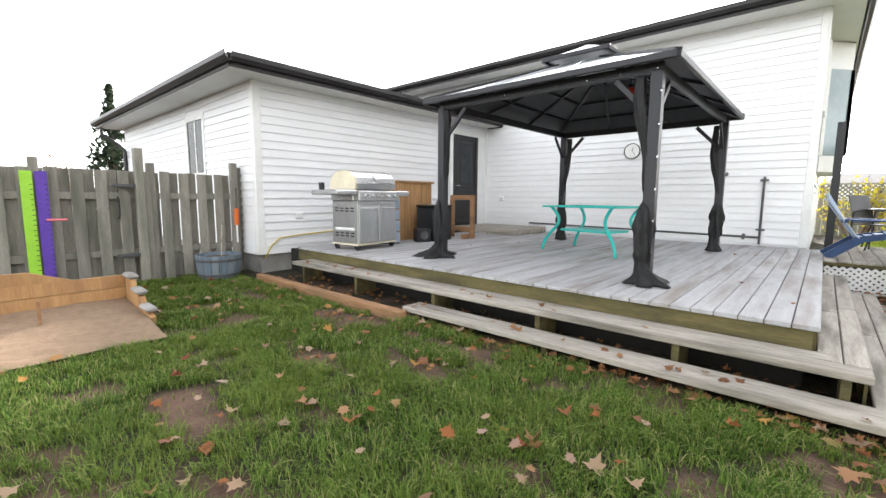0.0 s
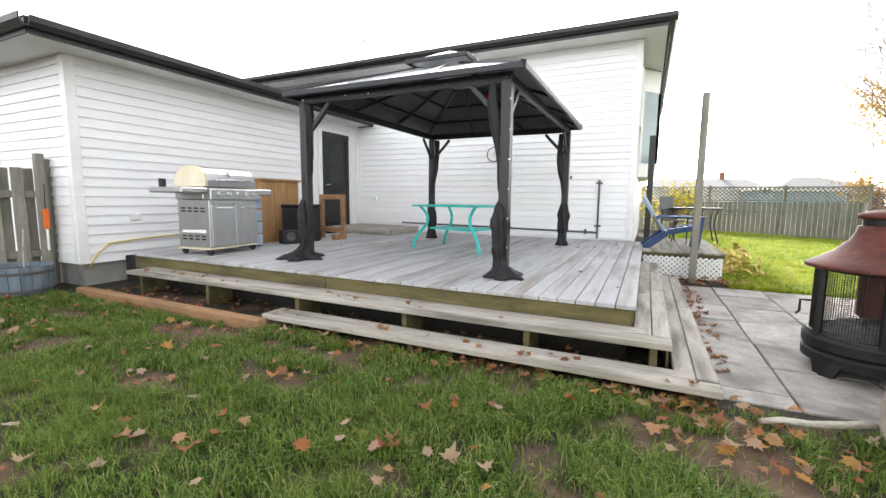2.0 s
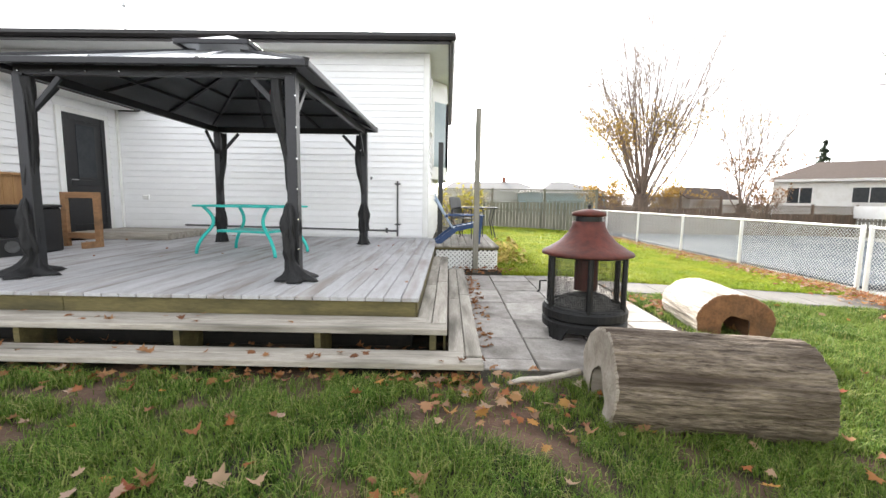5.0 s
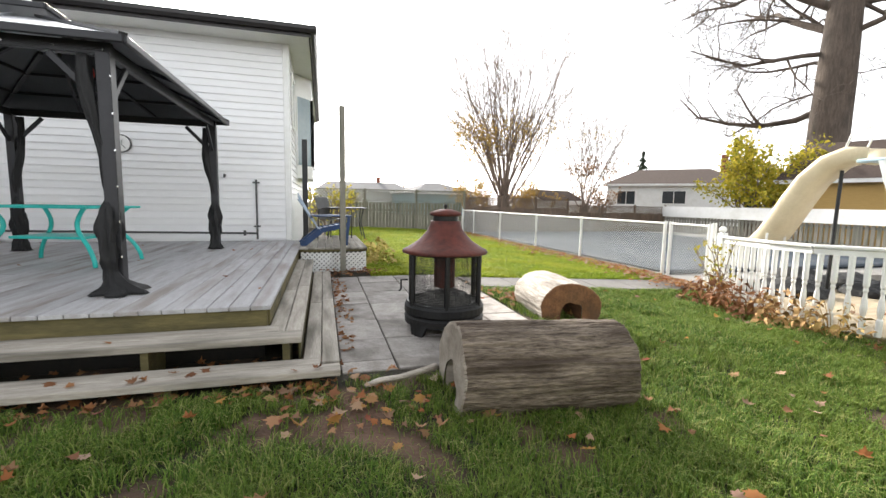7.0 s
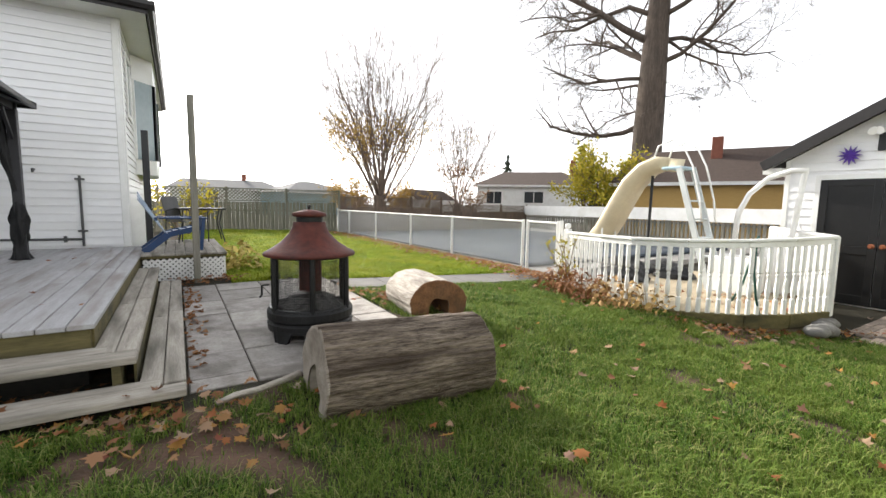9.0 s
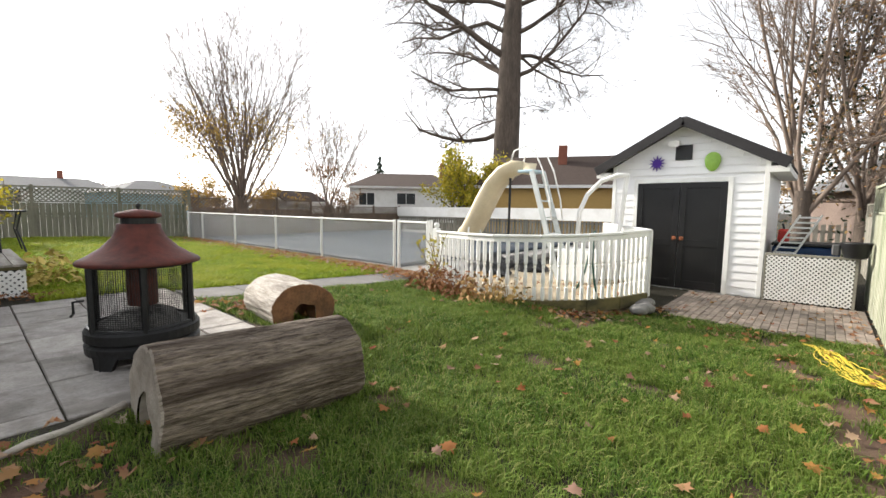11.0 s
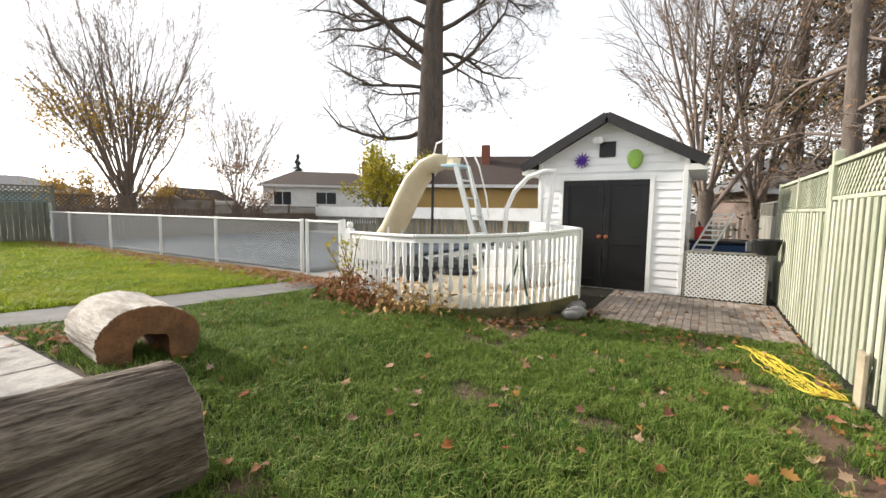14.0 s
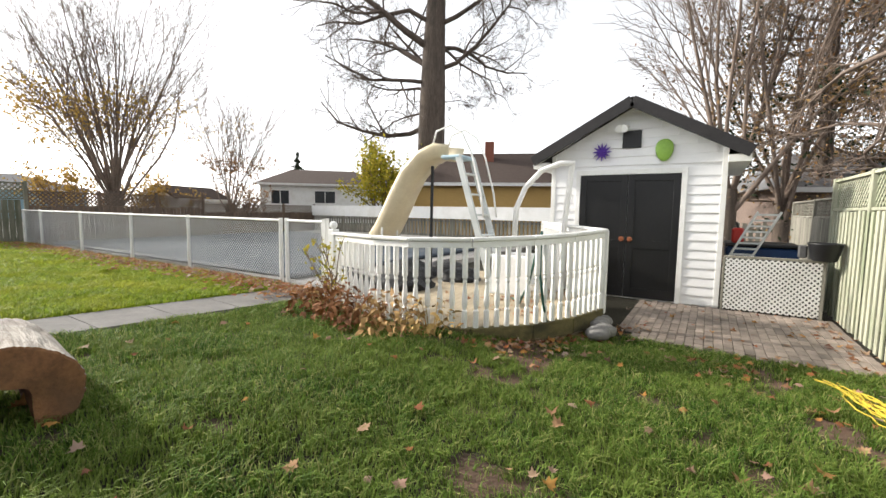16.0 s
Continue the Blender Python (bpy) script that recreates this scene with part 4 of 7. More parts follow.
def glass_table():
    t = tagged(empty("patio_table", (-2.52, 2.62, DECK_Z), -14), "turquoise metal patio table frame with curved legs", "table")
    for sx in (-1, 1):
        for sy in (-1, 1):
            pts = []
            for k in range(13):
                u = k / 12
                bow = 0.13 * math.sin(math.pi * min(u / 0.62, 1)) if u < 0.62 else -0.10 * math.sin(math.pi * (u - 0.62) / 0.38 / 2)
                pts.append((sx * (0.52 - bow), sy * (0.34 - bow * 0.35), 0.66 - 0.655 * u))
            part("leg", T(pts, 0.023, 8), M_TEAL, t, smooth=True)
    for f in ((-0.6, 0.6, -0.44, -0.40), (-0.6, 0.6, 0.40, 0.44), (-0.6, -0.56, -0.399, 0.399), (0.56, 0.6, -0.399, 0.399)):
        part("top_rim", B(*f, 0.645, 0.672, 0.006), M_TEAL, t)
    part("shelf", B(-0.40, 0.40, -0.25, 0.25, 0.30, 0.33, 0.006), M_TEAL, t)
    pane = part("glass_top", B(-0.555, 0.555, -0.395, 0.395, 0.655, 0.661), M_GLASS, t, "clear glass")
    pane.visible_shadow = False


glass_table()


def grill():
    g = tagged(empty("barbecue", (-5.30, 0.66, DECK_Z), 96), "stainless steel gas barbecue with a yellowed hood end", "barbecue")
    body = part("cabinet", B(-0.40, 0.40, -0.27, 0.27, 0.10, 0.72, 0.01), M_STEEL, g)
    for x0, x1 in ((-0.385, -0.005), (0.005, 0.385)):
        dr = part("door", B(x0, x1, -0.292, -0.272, 0.12, 0.66, 0.006), M_STEEL, body)
        part("handle", T([(x0 + 0.06, -0.293, 0.61), (x0 + 0.06, -0.32, 0.61), (x1 - 0.06, -0.32, 0.61), (x1 - 0.06, -0.293, 0.61)], 0.009), M_CHROME, dr)
    for z in (0.20, 0.24, 0.56, 0.60):
        for y in (-0.16, -0.05, 0.06, 0.17):
            part("vent_slot", B(-0.404, -0.400, y - 0.035, y + 0.035, z, z + 0.018), M_BLACK, body)
    part("side_label", B(-0.403, -0.400, -0.2, 0.2, 0.29, 0.33), M_WHITE, body)
    pan = part("control_panel", B(-0.42, 0.42, -0.33, -0.20, 0.72, 0.86, 0.012), M_STEEL, g)
    for k in range(5):
        o = part("knob", lathe([(0.03, 0), (0.03, 0.012), (0.024, 0.016), (0.02, 0.04)], 16), M_CHROME, pan)
        o.matrix_basis = pose(-0.3 + k * 0.15, -0.331, 0.79, 90)
    part("firebox", B(-0.42, 0.42, -0.199, 0.28, 0.721, 0.88, 0.01), M_STEEL, g)
    # hood: half-barrel
    bm = bmesh.new()
    prof = [(-0.24, 0.885), (-0.25, 0.96), (-0.22, 1.05), (-0.14, 1.12), (0.0, 1.15), (0.16, 1.12), (0.26, 1.02), (0.28, 0.885)]
    e = [[bm.verts.new((x, y, z)) for y, z in prof] for x in (-0.38, 0.38)]
    for i in range(len(prof) - 1):
        bm.faces.new((e[0][i], e[0][i + 1], e[1][i + 1], e[1][i]))
    bm.faces.new((e[0][0], e[1][0], e[1][-1], e[0][-1]))
    bmesh.ops.recalc_face_normals(bm, faces=bm.faces[:])
    part("hood", bm, M_STEEL, g)
    for x in (-0.40, 0.40):
        bm = bmesh.new()
        e = [[bm.verts.new((x + d, y * 1.03 + 0.0, 0.885 + (z - 0.885) * 1.03)) for y, z in prof] for d in (-0.02, 0.02)]
        for i in range(len(prof)):
            j = (i + 1) % len(prof)
            bm.faces.new((e[0][i], e[0][j], e[1][j], e[1][i]))
        bm.faces.new(e[0])
        bm.faces.new(e[1][::-1])
        bmesh.ops.recalc_face_normals(bm, faces=bm.faces[:])
        part("hood_end", bm, M_CREAM if x < 0 else M_STEEL, g, "yellowed cream hood end" if x < 0 else "")
    part("hood_handle", T([(-0.28, -0.245, 0.98), (-0.28, -0.31, 0.97), (0.28, -0.31, 0.97), (0.28, -0.245, 0.98)], 0.014), M_CHROME, g)
    gauge = part("gauge", lathe([(0.045, 0), (0.045, 0.02), (0.035, 0.024)], 18), M_CHROME, g)
    gauge.matrix_basis = pose(0, -0.215, 1.06, 65)
    part("side_shelf", B(-0.80, -0.425, -0.30, 0.24, 0.80, 0.87, 0.015), M_STEEL, g)
    part("side_burner", B(0.425, 0.70, -0.30, 0.24, 0.78, 0.87, 0.015), M_STEEL, g)
    for x in (-0.36, 0.36):
        for y in (-0.22, 0.22):
            o = part("caster", lathe([(0.045, -0.015), (0.05, -0.01), (0.05, 0.01), (0.045, 0.015)], 16), M_BLACK, g)
            o.matrix_basis = pose(x, y, 0.05, 0, 90)
    part("base", B(-0.42, 0.42, -0.28, 0.28, 0.075, 0.099, 0.006), M_CREAM, g, "stained cream base")
    part("can", lathe([(0.04, 0.871), (0.04, 0.97)], 14, (-0.72, 0.1, 0)), M_BLACK, g)


grill()


def cabinet():
    c = tagged(empty("wooden_cabinet", (-5.95, 2.15, DECK_Z)), "orange-brown wooden plank cabinet against the garage wall", "cabinet")
    for k in range(6):
        part("plank", B(0.24, 0.262, -0.42 + k * 0.14 + 0.002, -0.42 + (k + 1) * 0.14 - 0.002, 0.0, 1.03, 0.003), M_PINE, c)
    part("side_panel", B(-0.28, 0.238, -0.42, -0.40, 0.0, 1.03, 0.003), M_PINE, c)
    part("side_panel", B(-0.28, 0.238, 0.40, 0.42, 0.0, 1.03, 0.003), M_PINE, c)
    part("top", B(-0.30, 0.30, -0.46, 0.46, 1.031, 1.065, 0.006), M_PINE, c)


cabinet()
bin_ = tagged(empty("black_bin", (-5.35, 2.28, DECK_Z), 6), "square black plastic bin on the deck", "bin")
part("body", B(-0.21, 0.21, -0.26, 0.26, 0.0, 0.60, 0.02), M_BLACK, bin_)
part("lid", B(-0.22, 0.22, -0.27, 0.27, 0.601, 0.64, 0.012), M_BLACK, bin_)
sp = tagged(empty("black_speaker", (-5.28, 1.90, DECK_Z), 66), "small black box speaker on the deck", "speaker")
part("case", B(-0.13, 0.13, -0.1, 0.1, 0.0, 0.23, 0.012), M_BLACK, sp)
o = part("cone", lathe([(0.075, 0), (0.075, 0.008), (0.055, 0.01), (0.02, 0.004)], 18), M_PIPE, sp)
o.matrix_basis = pose(0, -0.101, 0.12, 90)
drw = tagged(empty("plastic_drawers", (-5.52, 1.32, DECK_Z), 70), "clear plastic drawer tower behind the barbecue", "drawers")
for k in range(4):
    part("drawer", B(-0.15, 0.15, -0.17, 0.17, 0.02 + k * 0.19, 0.19 + k * 0.19, 0.01), M_BLUEWHITE, drw)
part("frame", B(-0.17, 0.17, -0.1, 0.2, 0.0, 0.019), M_BLACK, drw)
fr = tagged(empty("leaning_timber_rack", (-5.32, 3.05, DECK_Z), -8), "open reddish wooden frame leaning by the door", "frame")
for x0, x1, z0, z1 in ((-0.33, -0.24, 0, 0.82), (0.24, 0.33, 0, 0.82), (-0.239, 0.239, 0.73, 0.82), (-0.239, 0.239, 0.12, 0.21)):
    part("bar", B(x0, x1, -0.03, 0.03, z0, z1, 0.004), M_CEDAR, fr)
part("foot", B(0.24, 0.33, -0.25, -0.031, 0.0, 0.09, 0.004), M_CEDAR, fr)
slab = tagged(part("door_step", B(GAR_X + 0.1, -4.75, 4.15, 5.38, DECK_Z + 0.002, DECK_Z + 0.13, 0.01), M_TREAD), "low grey wooden step platform in front of the door", "step")


def adirondack(at, rz):
    c = tagged(empty("adirondack_chair", at, rz), "blue plastic adirondack chair with faded seat", "chair")
    # faces +x
    for s in (-1, 1):
        y = s * 0.27
        part("arm", B(-0.10, 0.55, y - 0.06, y + 0.06, 0.50, 0.525, 0.008), M_NAVY, c)
        bm = bmesh.new()
        beam(bm, (0.45, y, 0.0), (0.50, y, 0.50), 0.05, 0.07)
        part("front_leg", bm, M_NAVY, c)
        bm = bmesh.new()
        beam(bm, (-0.30, y * 0.9, 0.0), (0.02, y * 0.9, 0.26), 0.05, 0.10)
        beam(bm, (0.02, y * 0.9, 0.26), (0.48, y * 0.9, 0.36), 0.045, 0.08)
        part("side_rail", bm, M_NAVY, c)
    for k in range(5):
        y = -0.21 + k * 0.105
        bm = bmesh.new()
        beam(bm, (0.02, y, 0.24), (-0.34, y * 1.12, 0.90 - 0.05 * abs(k - 2)), 0.095, 0.016, 0.003)
        part("back_slat", bm, M_BLUEWHITE, c)
    for k in range(5):
        x = 0.04 + k * 0.1
        part("seat_slat", beam(bmesh.new(), (x, -0.24, 0.28 + 0.022 * k), (x, 0.24, 0.28 + 0.022 * k), 0.09, 0.016, 0.003), M_BLUEWHITE, c)
    part("back_brace", beam(bmesh.new(), (-0.13, -0.29, 0.50), (-0.13, 0.29, 0.50), 0.04, 0.05), M_NAVY, c)


adirondack((0.30, 4.62, 0.40), 4)


def metal_chair(at, rz):
    c = tagged(empty("metal_patio_chair", at, rz), "dark metal-framed patio chair with sling seat", "chair")
    for s in (-1, 1):
        y = s * 0.26
        part("frame_side", T([(0.24, y, 0), (0.24, y, 0.6), (-0.05, y, 0.64), (-0.22, y, 0.60), (-0.25, y, 0.0)], 0.012, 6), M_BLACK, c)
    part("seat", B(-0.22, 0.24, -0.245, 0.245, 0.40, 0.415, 0.004), M_PIPE, c)
    part("backrest", beam(bmesh.new(), (-0.22, 0, 0.42), (-0.32, 0, 0.85), 0.48, 0.012), M_PIPE, c)


metal_chair((0.62, 5.75, 0.40), -30)
tb = tagged(empty("side_table", (0.85, 6.15, 0.40)), "small dark metal outdoor table on the porch", "table")
part("top", B(-0.42, 0.42, -0.4, 0.4, 0.62, 0.645, 0.006), M_BLACK, tb)
for sx in (-1, 1):
    for sy in (-1, 1):
        part("leg", T([(sx * 0.35, sy * 0.33, 0.62), (sx * 0.30, sy * 0.28, 0.35), (sx * 0.38, sy * 0.36, 0)], 0.012, 6), M_BLACK, tb)


# ---- fire stove, logs, stick ----
def stove():
    s = tagged(empty("fire_stove", (1.48, 0.50, -0.03)), "round black outdoor wood stove with rusty red hood", "stove")
    part("base_ring", lathe([(0.33, 0.10), (0.37, 0.10), (0.375, 0.16), (0.355, 0.18), (0.375, 0.20), (0.375, 0.26), (0.36, 0.28), (0.33, 0.28)], 40), M_STOVE, s)
    for k in range(4):
        a = radians(35 + 90 * k)
        bm = bmesh.new()
        pts_t = [(0.37 * math.cos(a + d), 0.37 * math.sin(a + d)) for d in (-0.3, -0.1, 0.1, 0.3)]
        pts_b = [(0.39 * math.cos(a + d), 0.39 * math.sin(a + d)) for d in (-0.14, -0.05, 0.05, 0.14)]
        pi_t, pi_b = [(x * 0.9, y * 0.9) for x, y in pts_t], [(x * 0.9, y * 0.9) for x, y in pts_b]
        rows = [[bm.verts.new((x, y, 0.14)) for x, y in pts_t], [bm.verts.new((x, y, 0.0)) for x, y in pts_b], [bm.verts.new((x, y, 0.0)) for x, y in pi_b], [bm.verts.new((x, y, 0.14)) for x, y in pi_t]]
        for i in range(4):
            for j in range(3):
                bm.faces.new((rows[i][j], rows[i][j + 1], rows[(i + 1) % 4][j + 1], rows[(i + 1) % 4][j]))
        bm.faces.new([r[0] for r in rows])
        bm.faces.new([r[3] for r in rows][::-1])
        bmesh.ops.recalc_face_normals(bm, faces=bm.faces[:])
        part("foot", bm, M_STOVE, s)
    part("bowl", lathe([(0.325, 0.14), (0.325, 0.27), (0.30, 0.27), (0.28, 0.20)], 32), M_STOVE, s)
    bm = bmesh.new()
    rnd = random.Random(4)
    tube(bm, [(0, 0, 0.20), (0, 0, 0.27), (0.02, 0.01, 0.36), (0, 0, 0.38)], [0.30, 0.29, 0.2, 0.05], 24)
    for v in bm.verts:
        v.co += Vector((rnd.uniform(-1, 1), rnd.uniform(-1, 1), rnd.uniform(-1, 1))) * 0.012
    part("ash", bm, M_ASH, s, "grey ash heap")
    n = 6
    for k in range(n):
        a = 2 * math.pi * (k + 0.3) / n
        part("upright", T([(0.345 * math.cos(a), 0.345 * math.sin(a), 0.27), (0.345 * math.cos(a), 0.345 * math.sin(a), 0.76)], 0.024, 6), M_STOVE, s)
    for z in (0.285, 0.745):
        bm = bmesh.new()
        ring = [(0.345 * math.cos(2 * math.pi * k / 40), 0.345 * math.sin(2 * math.pi * k / 40), z) for k in range(41)]
        tube(bm, ring, 0.016, 6, cap=False)
        part("hoop", bm, M_STOVE, s)
    # fine spark screen as crossed wires on the drum
    bm = bmesh.new()
    for k in range(130):
        a = 2 * math.pi * k / 130
        x, y = 0.335 * math.cos(a), 0.335 * math.sin(a)
        beam(bm, (x, y, 0.29), (x, y, 0.74), 0.0026, 0.0026)
    for j in range(30):
        z = 0.30 + j * 0.0148
        for k in range(36):
            a, b = 2 * math.pi * k / 36, 2 * math.pi * (k + 1) / 36
            beam(bm, (0.335 * math.cos(a), 0.335 * math.sin(a), z), (0.335 * math.cos(b), 0.335 * math.sin(b), z), 0.0026, 0.0026)
    part("spark_screen", bm, M_STOVE, s, "fine black wire screen")
    part("flue", lathe([(0.10, 0.42), (0.10, 0.80)], 20), M_RUST, s, "rusty inner flue")
    part("hood", lathe([(0.395, 0.745), (0.40, 0.76), (0.39, 0.775), (0.34, 0.80), (0.25, 0.86), (0.175, 0.94), (0.145, 1.0), (0.14, 1.04)], 44), M_RUST, s, "domed rust-red hood", smooth=True)
    part("neck", lathe([(0.115, 1.035), (0.115, 1.10)], 24), M_STOVE, s)
    part("cap", lathe([(0.13, 1.085), (0.15, 1.095), (0.145, 1.12), (0.06, 1.145), (0.02, 1.15)], 28), M_RUST, s, "small rusty cap", smooth=True)
    part("finial", lathe([(0.012, 1.148), (0.012, 1.165), (0.02, 1.175), (0.012, 1.19), (0.004, 1.195)], 12), M_STOVE, s)
    part("latch", T([(-0.36, -0.02, 0.50), (-0.42, -0.03, 0.50), (-0.42, -0.03, 0.42), (-0.44, -0.04, 0.40)], 0.009, 6), M_STOVE, s)


stove()
M_LOG = mat("weathered_log_side", (0.30, 0.245, 0.195), (0.045, 0.032, 0.024), 0.92, 5.0, (0.8, 5.5, 5.5), (0.05, 0.034, 0.024), 0.45, 1.0, fine=4.0)
M_LOGEND = mat("grey_cut_log_end", (0.38, 0.34, 0.29), (0.24, 0.20, 0.165), 0.9, 10, (0.3, 1, 1), (0.10, 0.08, 0.06), 0.3, 0.5)
M_LOGCUT = mat("brown_cut_log_end", (0.235, 0.115, 0.05), (0.10, 0.046, 0.022), 0.9, 8, (0.3, 1, 1), (0.10, 0.06, 0.035), 0.35, 0.5)
M_LOG2 = mat("pale_barkless_log_side", (0.58, 0.54, 0.49), (0.28, 0.24, 0.20), 0.9, 6, (0.8, 3.0, 3.0), (0.11, 0.09, 0.075), 0.4, 0.8)


def log(name, at, tilt, rz, length, r, wide, seed, side, end, label, cracks, taper):
    """A log lying along its x axis, cracked along the grain, with an arched hollow cut right through along its foot."""
    ob = tagged(empty(name, at), label, "log")
    ob.matrix_basis = pose(*at, 0, tilt, rz)
    n, rows = 210, 44
    half, arch, gap = 0.36 * r * wide, 1.22 * r, 23.0

    def outer(j, u):
        a = radians(-90 + gap + (360 - 2 * gap) * j / n)
        ca, sa = math.cos(a), math.sin(a)
        q = r * (1 - taper * u) * (1 + 0.05 * noise.noise((ca * 1.3, sa * 1.3, seed + u * 0.4)) + 0.02 * noise.noise((ca * 6, sa * 6, seed + u * 0.9)))
        crack = min(abs(noise.noise((a * 6.5, u * 1.1, seed * 3.0))), 0.05 + abs(noise.noise((a * 15, u * 2.0, seed * 5.0))))
        q -= cracks * max(0, 1 - crack * 7) * (0.4 + 0.6 * abs(noise.noise((a * 2, u * 3, seed)))) + 0.004 * noise.noise((a * 24, u * 4, seed))
        return q * ca * wide, r + q * sa

    def inner(j):
        v = j / n * (2 * (arch - half) + math.pi * half)
        if v < arch - half:
            y, z = half, v
        elif v < arch - half + math.pi * half:
            b = (v - arch + half) / half
            y, z = half * math.cos(b), arch - half + half * math.sin(b)
        else:
            y, z = -half, 2 * (arch - half) + math.pi * half - v
        wob = 1 + 0.10 * noise.noise((y * 9, z * 9, seed))
        return y * wob, max(0.02, z * wob)

    def end_x(y, z, u):
        return length * (u - 0.5) + 0.018 * noise.noise((y * 7, z * 7, seed + 9 * u))

    bm = bmesh.new()
    skin = [[bm.verts.new((end_x(y, z, u), y, z)) for y, z in (outer(j, u) for j in range(n + 1))] for u in (k / rows for k in range(rows + 1))]
    for a, b in zip(skin, skin[1:]):
        for j in range(n):
            bm.faces.new((a[j], b[j], b[j + 1], a[j + 1]))
    part("bark_side", bm, side, ob, smooth=True)
    for u in (0.0, 1.0):
        bm = bmesh.new()
        rings = []
        for w in (0.0, 0.06, 0.4, 0.75, 1.0):
            ring = []
            for j in range(n + 1):
                (y0, z0), (y1, z1) = outer(j, u), inner(j)
                y, z = y0 + (y1 - y0) * w, z0 + (z1 - z0) * w
                ring.append(bm.verts.new((end_x(y, z, u) + (0.0 if w == 0 else (u - 0.5) * 0.02), y, z)))
            rings.append(ring)
        for a, b in zip(rings, rings[1:]):
            for j in range(n):
                bm.faces.new((a[j], a[j + 1], b[j + 1], b[j]))
        bmesh.ops.recalc_face_normals(bm, faces=bm.faces[:])
        part("cut_end", bm, end, ob, "sawn end with an arched hollow")
    bm = bmesh.new()
    bore = [[bm.verts.new((end_x(y, z, u), y, z)) for y, z in (inner(j) for j in range(n + 1))] for u in (0.0, 0.25, 0.5, 0.75, 1.0)]
    feet = [[bm.verts.new((length * (u - 0.5), *outer(j, u))) for j in (0, n)] for u in (0.0, 0.25, 0.5, 0.75, 1.0)]
    for k in range(4):
        for j in range(n):
            bm.faces.new((bore[k][j], bore[k][j + 1], bore[k + 1][j + 1], bore[k + 1][j]))
        for f, j in ((0, 0), (1, n)):
            bm.faces.new((feet[k][f], feet[k + 1][f], bore[k + 1][j], bore[k][j]))
    part("hollow", bm, end, ob)
    return ob


log("log_bench", (1.72, -0.86, float(gz(1.72, -0.86)) - 0.135), 2.6, -1.0, 1.16, 0.305, 1.0, 2.0, M_LOG, M_LOGEND, "weathered grey hollow log lying on the grass", 0.026, -0.02)
log("log_stump", (2.87, 0.85, -0.145), 0.0, -97, 0.84, 0.268, 1.24, 7.0, M_LOG2, M_LOGCUT, "pale barkless log with brown sawn end, hollowed", 0.010, 0.0)
st = [(0.62, -0.74, 0.03), (0.72, -0.71, 0.045), (0.86, -0.66, 0.03), (1.0, -0.62, 0.04), (1.12, -0.58, 0.05)]
tagged(part("stick", T(st, [0.014, 0.018, 0.02, 0.022, 0.024], 7), M_LOG2, smooth=True), "pale bare branch lying on the grass", "stick")

# ---- left corner of the yard ----
def sandbox():
    s = tagged(empty("sandbox", (-5.35, -3.35, -0.02), 0), "cedar board sandbox with shaped sides and stepped stones", "sandbox")
    for k in range(3):
        x1 = 0.95
        bm = prism([(0, -2.0), (0.04, -2.0), (0.04, x1), (0, x1)], 0.02 + k * 0.125, 0.14 + k * 0.125)
        part("board", bm, M_PINE, s)
    bm = bmesh.new()
    a = [bm.verts.new((x, y, z)) for x in (0.0, 0.04) for y, z in ((-1.1, 0.39), (0.55, 0.39), (0.25, 0.50), (-0.75, 0.50))]
    for q in ((0, 1, 2, 3), (7, 6, 5, 4), (0, 4, 5, 1), (1, 5, 6, 2), (2, 6, 7, 3), (3, 7, 4, 0)):
        bm.faces.new([a[i] for i in q])
    bmesh.ops.recalc_face_normals(bm, faces=bm.faces[:])
    part("gable_board", bm, M_PINE, s)
    bm = bmesh.new()
    prof = [(0.04, 0.0), (0.85, 0.0), (0.85, 0.10), (0.60, 0.16), (0.55, 0.24), (0.30, 0.28), (0.25, 0.37), (0.04, 0.40)]
    lo, hi = [bm.verts.new((x, 0.955, z)) for x, z in prof], [bm.verts.new((x, 1.0, z)) for x, z in prof]
    bm.faces.new(lo)
    bm.faces.new(hi[::-1])
    for i in range(8):
        j = (i + 1) % 8
        bm.faces.new((lo[i], hi[i], hi[j], lo[j]))
    bmesh.ops.recalc_face_normals(bm, faces=bm.faces[:])
    part("side_board", bm, M_PINE, s, "wavy-cut side board")
    for x, z in ((0.15, 0.40), (0.43, 0.29), (0.70, 0.17)):
        part("edge_cap", B(x - 0.12, x + 0.12, 0.93, 1.03, z - 0.03, z + 0.02, 0.02), M_CONCRETE, s, "pale stone cap")
    bm = bmesh.new()
    gridn = 16
    v = [[bm.verts.new((0.04 + 1.3 * i / gridn, -2.0 + 2.95 * j / gridn, 0.16 - 0.12 * (i / gridn) + 0.025 * noise.noise((i * 0.6, j * 0.6, 9)))) for j in range(gridn + 1)] for i in range(gridn + 1)]
    for i in range(gridn):
        for j in range(gridn):
            bm.faces.new((v[i][j], v[i + 1][j], v[i + 1][j + 1], v[i][j + 1]))
    part("sand", bm, mat("tan_sand", (0.27, 0.19, 0.125), (0.18, 0.12, 0.08), 0.95, 12, bump=0.6), s, "tan sand")
    part("stake", B(0.50, 0.525, 0.25, 0.275, 0.02, 0.32, 0.003), M_CEDAR, s, "rusty stake")


sandbox()


